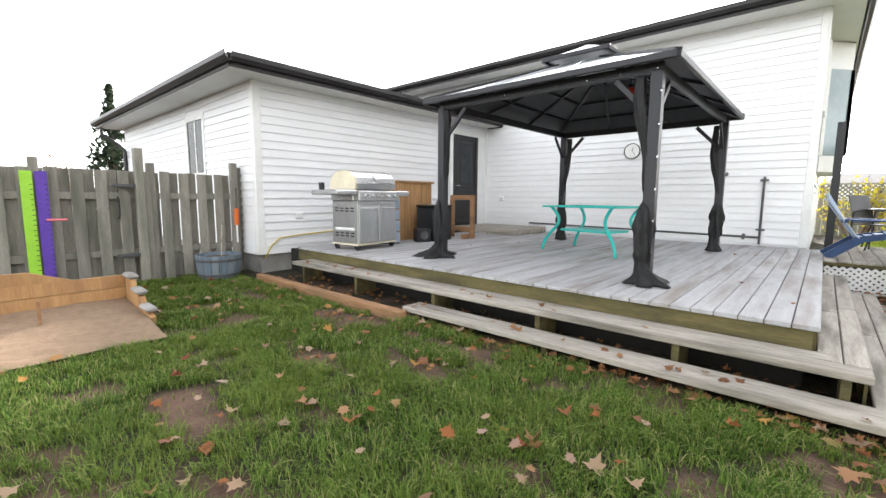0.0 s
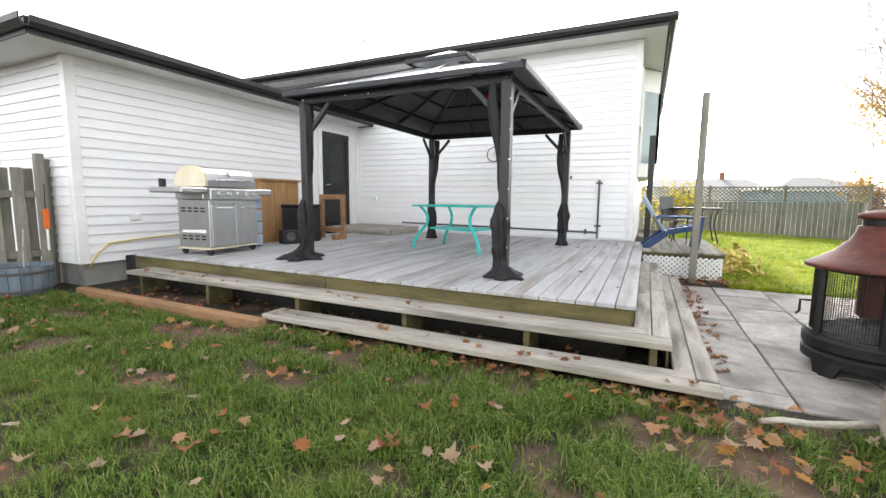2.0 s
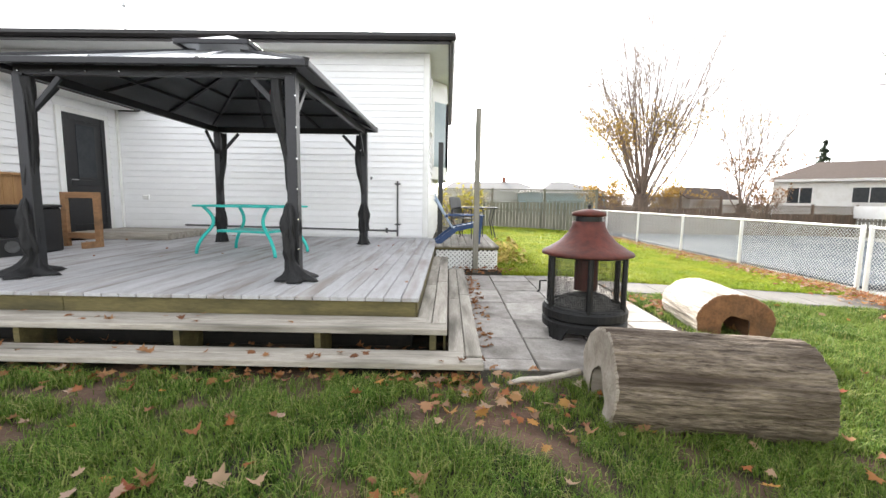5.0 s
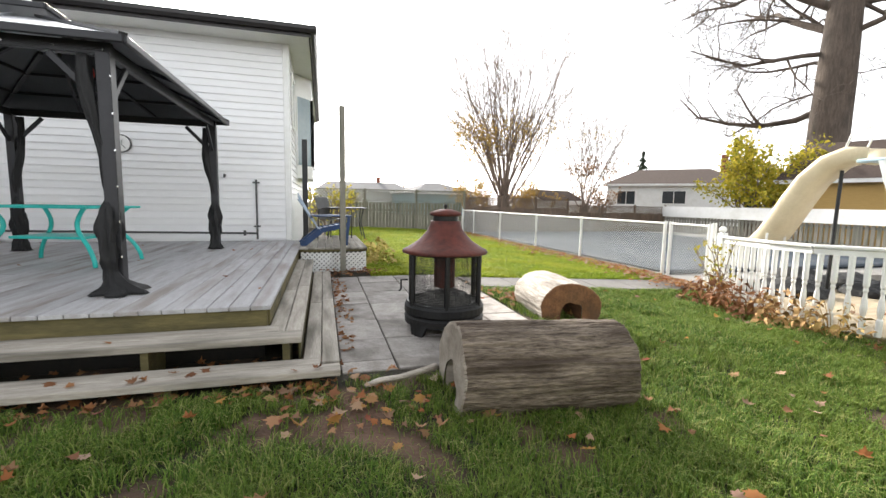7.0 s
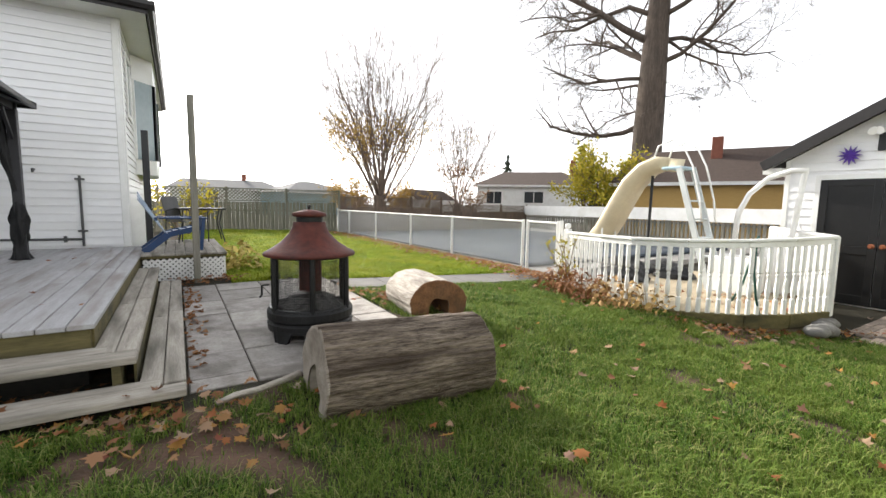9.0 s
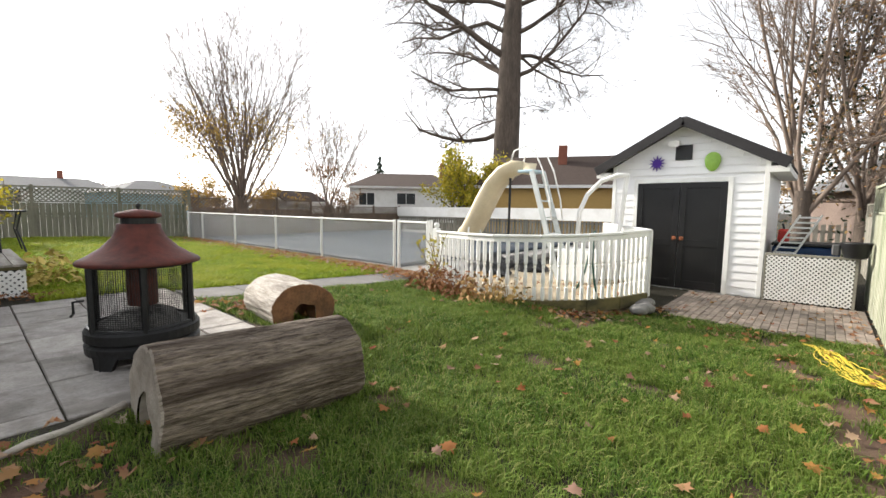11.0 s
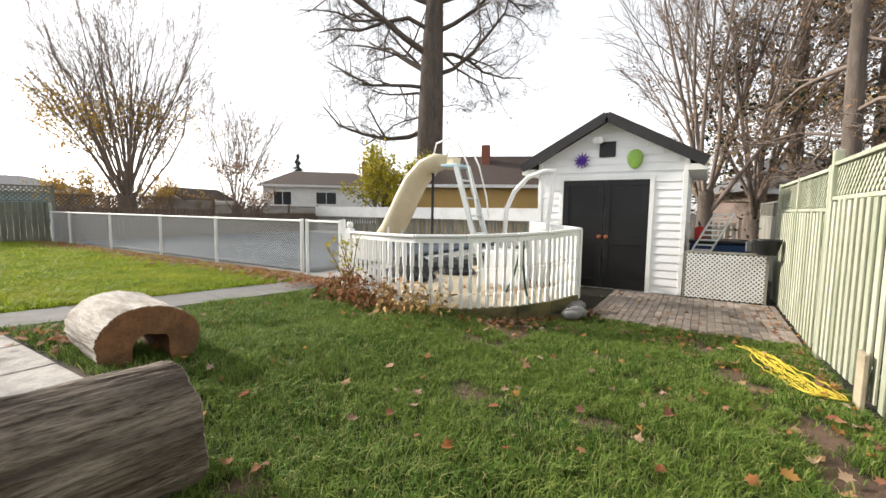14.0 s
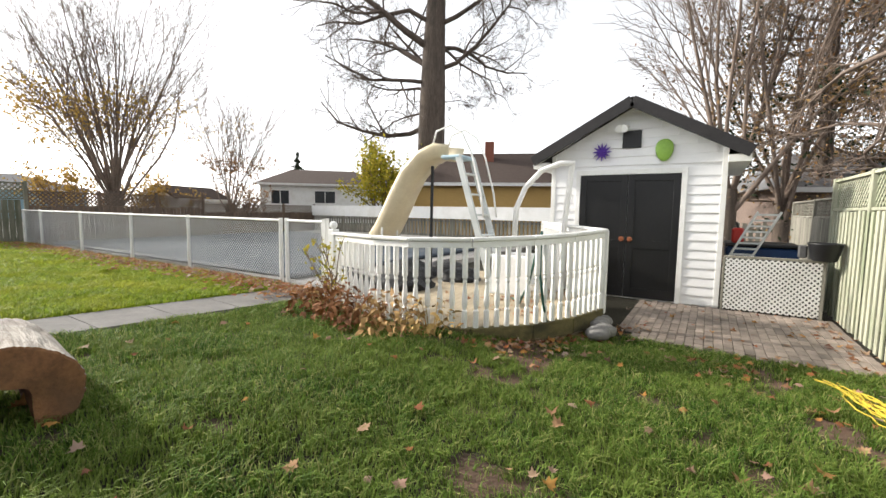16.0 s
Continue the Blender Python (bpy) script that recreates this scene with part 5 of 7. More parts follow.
def barrel():
    b = tagged(empty("barrel_planter", (-6.55, -1.02, -0.02)), "grey-blue half barrel planter with dark hoops", "planter")
    m = mat("faded_blue_stave", (0.17, 0.22, 0.27), (0.10, 0.13, 0.16), 0.8, 6, (4, 4, 0.5), (0.25, 0.26, 0.26), 0.3, 0.3, piece=0.1)
    n = 18
    prof = ((0.255, 0.0), (0.285, 0.14), (0.30, 0.28), (0.305, 0.36))
    for k in range(n):
        a, c = 2 * math.pi * (k + 0.03) / n, 2 * math.pi * (k + 0.97) / n
        bm = bmesh.new()
        g = [[bm.verts.new((q * math.cos(t), q * math.sin(t), z)) for q, t in ((r, a), (r, c), (r - 0.025, c), (r - 0.025, a))] for r, z in prof]
        for u, w in zip(g, g[1:]):
            for i in range(4):
                bm.faces.new((u[i], u[(i + 1) % 4], w[(i + 1) % 4], w[i]))
        bm.faces.new(g[0][::-1])
        bm.faces.new(g[-1])
        part("stave", bm, m, b)
    for z, r in ((0.06, 0.272), (0.27, 0.302)):
        part("hoop", lathe([(r - 0.004, z), (r + 0.004, z), (r + 0.006, z + 0.035), (r - 0.002, z + 0.035)], 36), M_PIPE, b)
    part("soil", lathe([(0.27, 0.2), (0.275, 0.31)], 24), M_DIRT, b)
    part("dry_stem", T([(0.05, 0.02, 0.3), (0.07, 0.03, 0.62), (0.05, 0.05, 0.78)], 0.008, 5), M_LOG2, b)


barrel()
# gate fittings and things leaning on the fence
gp = tagged(part("gate_post", B(-7.05, -6.95, -1.86, -1.76, -0.1, 1.80, 0.006), M_FENCE), "tall grey gate post", "post")
tagged(part("gate_post", B(-7.04, -6.95, -0.62, -0.53, -0.1, 1.68, 0.006), M_FENCE), "grey gate post beside the garage", "post")
for z in (0.35, 1.28):
    part("hinge", B(-7.03, -6.96, -2.12, -1.861, z, z + 0.04, 0.004), M_PIPE, gp, "dark strap hinge")
tagged(part("gate_latch", T([(-7.07, -2.05, 1.15), (-7.0, -2.05, 1.12), (-7.0, -2.05, 0.9), (-7.07, -2.05, 0.87)], 0.01, 6), M_BLACK), "black curved handle on the grey gate", "handle")
for y0, y1, mt, nm in ((-2.97, -2.86, M_GREENBOARD, "lime green board with ruler marks"), (-2.84, -2.73, M_PURPLE, "purple board with ruler marks")):
    o = tagged(empty("painted_board", (0, 0, 0)), nm + " leaning on the fence", "board", "painted boards")
    part("plank", B(-7.0, -6.985, y0, y1, -0.03, 1.45, 0.003), mt, o)
    for k in range(20):
        part("tick", B(-6.984, -6.982, y1 - 0.03, y1 - 0.003, 0.15 + k * 0.06, 0.158 + k * 0.06), M_BLACK, o)
tagged(part("pink_marker", B(-6.986, -6.95, -2.78, -2.58, 0.86, 0.885, 0.01), mat("pink_plastic", (0.8, 0.2, 0.25), None, 0.4, 5, bump=0)), "pink marker stuck to the board", "marker")
bat = tagged(empty("water_gun", (-6.935, -0.575, 0.0)), "orange plastic toy hanging by the gate", "toy")
part("body", B(-0.02, 0.02, -0.03, 0.03, 0.72, 0.98, 0.01), M_ORANGE, bat)
part("strap", T([(0, 0, 0.98), (0, 0.01, 1.3)], 0.006, 5), M_BLACK, bat)
part("handle", T([(0, 0, 0.72), (0, 0.0, 0.45)], 0.014, 6), M_WHITE, bat)
# antenna on the roof
an = tagged(empty("roof_antenna", (-8.1, 8.0, HW)), "thin tall antenna mast above the roof", "antenna")
part("mast", T([(0, 0, 0), (0, 0, 3.4)], 0.022, 6), M_GALV, an)
part("collar", T([(0, 0, 1.9), (0, 0, 2.0)], 0.05, 8), M_GALV, an)
# ---- pool, its deck and fence ----
M_COVER = mat("blue_grey_pool_cover", (0.075, 0.095, 0.12), (0.035, 0.045, 0.058), 0.75, 1.5, stain=(0.16, 0.17, 0.19), amount=0.3, bump=0.5, spec=0.15)
M_SLIDE = mat("cream_fibreglass", (0.68, 0.60, 0.43), (0.58, 0.50, 0.35), 0.4, 4, stain=(0.5, 0.42, 0.28), amount=0.2, bump=0.04)
M_SLIDEBLUE = mat("pale_blue_fibreglass", (0.42, 0.56, 0.64), (0.36, 0.48, 0.56), 0.4, 4, bump=0.04)
M_LADDER = mat("greyed_white_fibreglass", (0.60, 0.63, 0.63), (0.48, 0.51, 0.51), 0.45, 4, stain=(0.36, 0.38, 0.37), amount=0.3, bump=0.05)
M_HOSE = mat("green_hose", (0.02, 0.09, 0.07), (0.015, 0.06, 0.05), 0.5, 6, bump=0.05)
M_STONE = mat("grey_edging_stone", (0.27, 0.26, 0.25), (0.16, 0.155, 0.15), 0.9, 8, bump=0.5)
M_POOLDECK = mat("tan_wood_deck", (0.42, 0.35, 0.25), (0.30, 0.25, 0.17), 0.8, 5, (0.5, 4, 4), (0.2, 0.17, 0.12), 0.3, 0.3, piece=0.1)
tagged(part("pool_surround", B(6.8, 19.6, 3.0, 16.6, -0.5, -0.225), M_CONCRETE), "pale concrete surround of the pool", "paving", kind="structure")
tagged(part("pool_cover", B(7.3, 16.5, 3.8, 15.5, -0.222, -0.13, 0.05), M_COVER), "dark blue-grey winter cover over the pool", "pool cover")
for k, (x, y, s) in enumerate(((8.0, 1.9, 1.0), (9.0, 2.5, 1.1), (10.0, 2.3, 0.9), (7.5, 2.55, 0.8), (9.2, 1.5, 0.8))):
    bm = bmesh.new()
    bmesh.ops.create_icosphere(bm, subdivisions=3, radius=0.5 * s)
    for v in bm.verts:
        v.co.z = max(-0.02, v.co.z * 0.55) + 0.08 * noise.noise(v.co * 4 + Vector((k * 5, 0, 0)))
        v.co.xy *= 1 + 0.25 * noise.noise(v.co * 3)
    o = tagged(part("folded_tarp", bm, M_NET), "crumpled black tarp heap beside the pool", "tarp", "tarps by the pool")
    o.location = (x, y, -0.235)

PD = [(6.45, 1.95), (6.15, 0.95), (6.10, 0.40), (6.35, -0.25), (6.9, -0.75), (7.5, -1.04), (8.25, -1.25), (10.5, 0.35)]
pdeck = tagged(part("pool_deck", prism(PD[::1] + [(10.5, 3.0), (6.6, 3.0)], -0.6, -0.24), M_POOLDECK), "tan wooden pool deck edged with a dark kerb", "deck", kind="structure")
for a, b in zip(PD, PD[1:]):
    part("kerb_board", beam(bmesh.new(), (*a, -0.33), (*b, -0.33), 0.09, 0.20, 0.01), M_MOSSY, pdeck, "dark weathered kerb timber")


def railing():
    r = tagged(empty("pool_railing"), "white painted wooden railing with turned spindles", "railing", kind="structure")
    prof = [(0.022, 0.0), (0.022, 0.22), (0.013, 0.24), (0.019, 0.27), (0.024, 0.33), (0.019, 0.44), (0.012, 0.52), (0.019, 0.55), (0.013, 0.58), (0.022, 0.60), (0.022, 0.94)]
    bal = mesh_of(lathe([(q * 1.45, z) for q, z in prof], 8), "spindle", M_WHITE)
    tops = [0.72, 0.73, 0.735, 0.75, 0.77, 0.79, 0.82, 0.84]
    for k, (a, b) in enumerate(zip(PD, PD[1:])):
        a3, b3 = Vector((*a, tops[k])), Vector((*b, tops[k + 1]))
        part("top_rail", beam(bmesh.new(), a3, b3, 0.09, 0.04, 0.008), M_WHITE, r)
        part("under_rail", beam(bmesh.new(), a3 - Vector((0, 0, 0.06)), b3 - Vector((0, 0, 0.06)), 0.035, 0.07, 0.004), M_WHITE, r)
        n = max(2, round((b3 - a3).length / 0.135))
        for i in range(n):
            p = a3.lerp(b3, (i + 0.5) / n)
            m = pose(p.x, p.y, -0.26) @ Matrix.Diagonal((1, 1, (p.z - 0.09 + 0.26) / 0.94, 1))
            piece("spindle", bal, r, m)
    for k, (x, y) in enumerate(PD):
        if k not in (0, 6, 7):
            continue
        w = 0.055 if k == 0 else 0.045
        part("newel", B(x - w, x + w, y - w, y + w, -0.3, tops[k] + (0.06 if k == 0 else 0.0), 0.008), M_WHITE, r)
    part("newel_ball", lathe([(0.02, 0.78), (0.045, 0.80), (0.055, 0.835), (0.045, 0.87), (0.015, 0.885)], 14, (*PD[0], 0)), M_WHITE, r)


railing()


def chain_link(name, p, q, z0, z1, label, posts, gate=False):
    p, q = Vector(p), Vector(q)
    L, ang = (q - p).length, math.degrees(math.atan2(q.y - p.y, q.x - p.x))
    f = tagged(empty(name, (p.x, p.y, 0), ang), label, "fence", kind="structure")
    w = part("wire_mesh", lattice(0.03, L - 0.03, z0 + 0.05, z1 - 0.03, 0.062, 0.0065, 0.004), M_GALV, f, "diamond wire mesh")
    part("top_rail", T([(0, 0, z1), (L, 0, z1)], 0.022), M_WHITE, f)
    if gate:
        part("bottom_rail", T([(0, 0, z0 + 0.04), (L, 0, z0 + 0.04)], 0.02), M_WHITE, f)
    for s in posts:
        part("post", T([(s * L, 0.0, z0 - 0.2), (s * L, 0.0, z1 + 0.04)], 0.033, 10), M_WHITE, f)
    return f


chain_link("chain_link_fence", (6.72, 3.42), (6.72, 15.8), -0.25, 0.86, "white-railed chain-link fence round the pool", [(y - 3.42) / 12.38 for y in (3.42, 6.2, 8.6, 11.4, 14.3, 15.8)])
chain_link("chain_link_gate", (6.74, 3.32), (6.68, 2.38), -0.24, 0.86, "white-framed chain-link gate, shut", (0.02, 0.98), True)
tagged(part("gate_support", T([(6.55, 2.2, -0.3), (6.55, 2.2, 0.92)], 0.04, 10), M_WHITE), "white steel post beside the gate", "post")


def slide():
    s = tagged(empty("pool_slide", (0, 0, 0)), "cream fibreglass pool slide with pale blue top", "slide")
    # chute centre line from the top platform down towards the pool
    line = [(8.60, 1.30, 1.93), (8.60, 1.55, 1.97), (8.60, 1.80, 1.88), (8.62, 2.10, 1.62), (8.66, 2.35, 1.28), (8.72, 2.60, 0.92), (8.80, 2.85, 0.62), (8.90, 3.10, 0.42)]
    bm = bmesh.new()
    prof = ((-0.27, 0.20), (-0.25, 0.18), (-0.22, 0.02), (0.0, -0.02), (0.22, 0.02), (0.25, 0.18), (0.27, 0.20), (0.27, 0.15), (0.24, -0.02), (0.0, -0.06), (-0.24, -0.02), (-0.27, 0.15))
    rows = []
    for i, p in enumerate(line):
        p = Vector(p)
        d = (Vector(line[min(i + 1, 7)]) - Vector(line[max(i - 1, 0)])).normalized()
        x = Vector((0, 0, 1)).cross(d).normalized()
        up = d.cross(x)
        rows.append([bm.verts.new(p + x * a + up * b) for a, b in prof])
    for a, b in zip(rows, rows[1:]):
        for j in range(12):
            bm.faces.new((a[j], a[(j + 1) % 12], b[(j + 1) % 12], b[j]))
    bm.faces.new(rows[0])
    bm.faces.new(rows[-1][::-1])
    bmesh.ops.recalc_face_normals(bm, faces=bm.faces[:])
    part("chute", bm, M_SLIDE, s, smooth=True)
    part("platform", B(8.33, 8.87, 1.05, 1.42, 1.90, 1.96, 0.02), M_SLIDEBLUE, s, "pale blue top deck")
    for x in (8.36, 8.84):
        part("ladder_rail", beam(bmesh.new(), (x, 1.10, 1.95), (x, 0.42, -0.24), 0.05, 0.10, 0.006), M_LADDER, s)
        part("hand_rail", T([(x, 0.62, 0.95), (x, 0.68, 1.35), (x, 0.85, 1.95), (x, 1.02, 2.28), (x, 1.25, 2.44), (x, 1.52, 2.36), (x, 1.62, 2.05)], 0.017, 8), M_WHITE, s, smooth=True)
    for k in range(6):
        u = (k + 0.7) / 6.6
        y, z = 0.42 + 0.68 * u, -0.24 + 2.19 * u
        part("rung", B(8.37, 8.83, y - 0.05, y + 0.05, z - 0.015, z + 0.015, 0.005), M_LADDER, s)
    part("leg", T([(8.60, 1.75, 1.82), (8.60, 1.78, -0.24)], 0.028, 8), M_BLACK, s, "dark support leg")
    for x in (8.40, 8.86):
        part("leg", T([(x + 0.03, 2.75, 0.72), (x, 2.75, -0.24)], 0.02, 8), M_WHITE, s)


slide()
hr = tagged(empty("pool_handrail"), "white curved handrail of the pool steps", "handrail")
part("rail", T([(9.0, 0.35, 0.6), (9.0, 0.33, 1.1), (9.05, 0.2, 1.45), (9.1, -0.05, 1.72), (9.15, -0.35, 1.83), (9.2, -0.55, 1.82)], 0.045, 10), M_WHITE, hr, smooth=True)
part("upright", T([(9.2, -0.52, 1.86), (9.22, -0.38, 0.4)], 0.045, 10), M_WHITE, hr)
part("base_block", B(9.05, 9.45, -0.45, -0.05, -0.24, 0.62, 0.03), M_WHITE, hr, "white moulded step block")
st2 = tagged(empty("pool_steps", (8.35, 0.15, -0.24)), "white moulded plastic pool steps", "steps")
part("side", B(-0.02, 0.04, -0.35, 0.30, 0, 0.62, 0.02), M_WHITE, st2)
part("side", B(0.50, 0.56, -0.35, 0.30, 0, 0.62, 0.02), M_WHITE, st2)
for k in range(3):
    part("tread", B(0.04, 0.50, -0.33 + k * 0.2, -0.12 + k * 0.2, 0.16 + k * 0.17, 0.20 + k * 0.17, 0.01), M_WHITE, st2)
hz = [(7.15, -0.86, -0.3), (7.02, -0.84, 0.0), (7.0, -0.80, 0.35), (7.05, -0.78, 0.70), (7.14, -0.76, 0.82), (7.22, -0.70, 0.74), (7.30, -0.62, 0.45), (7.42, -0.5, 0.1), (7.6, -0.3, -0.2), (7.9, -0.2, -0.22), (8.1, 0.0, -0.22)]
tagged(part("garden_hose", T(hz, 0.016, 7), M_HOSE, smooth=True), "dark green garden hose draped over the railing", "hose")
for k in range(5):
    bm = bmesh.new()
    bmesh.ops.create_icosphere(bm, subdivisions=2, radius=0.15)
    for v in bm.verts:
        v.co *= 1 + 0.25 * noise.noise(v.co * 6 + Vector((k * 3.0, 1, 2)))
        v.co.z *= 0.6
    o = tagged(part("edging_stone", bm, M_STONE, smooth=True), "rounded grey edging stone by the kerb", "stone", "edging stones")
    o.location = (7.55 + k * 0.17, -1.36 - 0.05 * math.sin(k * 1.5) + 0.02 * k, -0.40)


# ---- shed ----
def shed():
    X, Y0, Y1, Z0, ZE, ZP, YM = 10.58, -2.62, 0.24, -0.5, 2.12, 2.92, -1.19
    s = tagged(empty("shed"), "white vinyl-sided garden shed with dark gable trim", "shed")
    body = part("wall_box", prism([(X + 0.02, Y0), (13.4, Y0), (13.4, Y1), (X + 0.02, Y1)], Z0, ZE), M_SIDING, s)
    # gable above the eaves
    bm = bmesh.new()
    e = [[bm.verts.new((x, y, z)) for y, z in ((Y0, ZE + 0.001), (Y1, ZE + 0.001), (YM, ZP))] for x in (X + 0.02, 13.4)]
    bm.faces.new(e[0])
    bm.faces.new(e[1][::-1])
    for i in range(3):
        bm.faces.new((e[0][i], e[1][i], e[1][(i + 1) % 3], e[0][(i + 1) % 3]))
    bmesh.ops.recalc_face_normals(bm, faces=bm.faces[:])
    part("gable", bm, M_SIDING, s)

    def lim(z):
        if z < ZE:
            return Y0, Y1
        u = (z - ZE) / (ZP - ZE)
        return Y0 + (YM - Y0) * u, Y1 + (YM - Y1) * u

    siding(s, "y", X + 0.018, Y0 + 0.07, -2.06, Z0 + 0.02, 1.86, -1, 0.155)
    siding(s, "y", X + 0.018, -0.24, Y1 - 0.07, Z0 + 0.02, 1.86, -1, 0.155)
    siding(s, "y", X + 0.018, 0, 0, 1.90, ZP - 0.05, -1, 0.155, lim)
    for y0, y1 in ((Y0 - 0.01, Y0 + 0.07), (Y1 - 0.07, Y1 + 0.01)):
        part("corner_trim", B(X - 0.012, X + 0.02, y0, y1, Z0 + 0.02, ZE, 0.004), M_WHITE, s)
    for y0, y1, z0, z1 in ((-2.07, -1.99, Z0, 1.83), (-0.31, -0.23, Z0, 1.83), (-1.99, -0.31, 1.74, 1.83)):
        part("door_casing", B(X - 0.02, X + 0.019, y0, y1, z0, z1, 0.004), M_WHITE, s)
    for y0, y1, hy in ((-1.985, -1.155, -1.22), (-1.145, -0.315, -1.08)):
        d = part("door", B(X - 0.005, X + 0.019, y0, y1, Z0 + 0.03, 1.735, 0.004), M_BLACKDOOR, s, "black panelled door, shut")
        for a, b, c, e2 in ((y0, y0 + 0.11, Z0 + 0.03, 1.735), (y1 - 0.11, y1, Z0 + 0.03, 1.735), (y0 + 0.11, y1 - 0.11, 1.62, 1.735), (y0 + 0.11, y1 - 0.11, 0.42, 0.56), (y0 + 0.11, y1 - 0.11, Z0 + 0.03, Z0 + 0.2)):
            part("moulding", B(X - 0.02, X - 0.006, a, b, c, e2, 0.003), M_BLACKDOOR, d)
        kn = part("knob", lathe([(0.045, 0), (0.045, 0.01), (0.016, 0.02), (0.016, 0.04), (0.034, 0.055), (0.03, 0.075)], 16), mat("copper_knob", (0.45, 0.17, 0.09), (0.3, 0.1, 0.05), 0.35, 8, metal=0.8), d, "copper knob")
        kn.matrix_basis = pose(X - 0.02, hy, 0.58, 0, -90)
    part("vent", B(X - 0.03, X + 0.0, -1.33, -1.02, 2.20, 2.50, 0.004), M_BLACK, s, "square black vent")
    # roof slabs and dark barge boards
    for sg, ye in ((1, Y1 + 0.30), (-1, Y0 - 0.30)):
        ze = ZP + 0.06 - (ZP - ZE) * abs(ye - YM) / abs((Y1 if sg > 0 else Y0) - YM)
        bm = bmesh.new()
        v = [bm.verts.new(p) for p in ((X - 0.30, YM, ZP + 0.06), (13.6, YM, ZP + 0.06), (13.6, ye, ze), (X - 0.30, ye, ze))]
        w = [bm.verts.new(p.co + Vector((0, 0, 0.05))) for p in v]
        bm.faces.new(v)
        bm.faces.new(w[::-1])
        for i in range(4):
            bm.faces.new((v[i], v[(i + 1) % 4], w[(i + 1) % 4], w[i]))
        bmesh.ops.recalc_face_normals(bm, faces=bm.faces[:])
        part("roof_slab", bm, M_SHINGLE, s)
        part("barge_board", beam(bmesh.new(), (X - 0.315, YM, ZP + 0.03), (X - 0.315, ye, ze - 0.0), 0.03, 0.19, 0.004), M_FASCIA, s, "dark barge board")
        part("soffit", beam(bmesh.new(), (X - 0.14, YM, ZP + 0.035), (X - 0.14, ye, ze - 0.02), 0.30, 0.02), M_SOFFIT, s)
        part("eave_soffit", B(X - 0.25, 13.4, min(ye, ye - sg * 0.30), max(ye, ye - sg * 0.30), ze - 0.14, ze - 0.03), M_SOFFIT, s)
    return s


shed()
# gable ornaments and lamp
for y, z, kind in ((-0.68, 2.15, "sun"), (-1.70, 2.13, "face")):
    bm = bmesh.new()
    if kind == "sun":
        n = 24
        rim = [bm.verts.new((-0.02, (0.17 if k % 2 == 0 else 0.075) * math.cos(2 * math.pi * k / n), (0.17 if k % 2 == 0 else 0.075) * math.sin(2 * math.pi * k / n))) for k in range(n)]
        rear = [bm.verts.new((0.01, v.co.y, v.co.z)) for v in rim]
        c = bm.verts.new((-0.07, 0, 0))
        for k in range(n):
            bm.faces.new((rim[k], rim[(k + 1) % n], c))
            bm.faces.new((rear[k], rear[(k + 1) % n], rim[(k + 1) % n], rim[k]))
        bm.faces.new(rear)
        bmesh.ops.recalc_face_normals(bm, faces=bm.faces[:])
        o = tagged(part("sun_ornament", bm, M_PURPLE), "purple sun-shaped wall ornament on the shed gable", "ornament")
    else:
        bmesh.ops.create_uvsphere(bm, u_segments=20, v_segments=14, radius=1.0)
        for v in bm.verts:
            v.co = Vector((v.co.x * 0.035 * (1 + 0.25 * noise.noise(v.co * 2.5)), v.co.y * (0.14 + 0.025 * v.co.z), v.co.z * 0.19))
        o = tagged(part("mask_ornament", bm, mat("lime_ceramic", (0.27, 0.46, 0.08), (0.2, 0.36, 0.05), 0.4, 12, bump=0.2), smooth=True), "lime green leaf-shaped wall mask on the gable", "ornament")
    o.location = (10.535, y, z)
fl = tagged(empty("flood_lamp", (10.52, -1.02, 2.56)), "white twin flood lamp under the gable peak", "lamp")
part("base", B(-0.03, 0.06, -0.06, 0.06, -0.05, 0.05, 0.01), M_WHITE, fl)
for dy in (-0.09, 0.09):
    o = part("head", lathe([(0.03, 0), (0.045, 0.05), (0.07, 0.12), (0.065, 0.125)], 16), M_WHITE, fl)
    o.matrix_basis = pose(-0.03, dy, 0.0, 0, -110, 25 if dy > 0 else -25)
br = tagged(empty("broom", (10.30, -0.45, -0.49)), "long-handled broom leaning against the shed door", "broom")
part("handle", T([(0.0, 0.0, 0.12), (0.20, 0.38, 1.42)], 0.014, 8), M_WHITE, br)
part("bristles", beam(bmesh.new(), (-0.03, -0.07, 0.0), (0.01, 0.02, 0.22), 0.10, 0.26, 0.01), M_HOSE, br)
ply = tagged(part("plywood_sheet", B(9.55, 9.58, -0.72, -0.38, -0.5, 0.50, 0.004), M_PINE), "brown plywood sheet standing beside the railing", "plywood")

# lattice bin and clutter right of the shed
lb = tagged(empty("lattice_screen", (10.46, -2.66, 0), -90), "white plastic lattice screen on a wood frame", "screen")
part("lattice_panel", lattice(0.02, 1.22, -0.47, 0.36, 0.075, 0.035, 0.006), M_WHITE, lb)
for x0, x1, z0, z1 in ((0, 1.26, 0.36, 0.40), (-0.01, 0.02, -0.5, 0.359), (1.22, 1.26, -0.5, 0.359)):
    part("frame_bar", B(x0, x1, -0.0, 0.05, z0, z1, 0.004), M_FENCE, lb)
part("side", B(1.225, 1.255, 0.051, 0.8, -0.5, 0.36, 0.004), M_FENCE, lb)
# added sheet whose dark colour gives the shade behind the lattice holes
part("back", B(0.0, 1.22, 0.06, 0.08, -0.49, 0.35), M_SHADE, lb, "added sheet coloured as the shade behind the lattice")
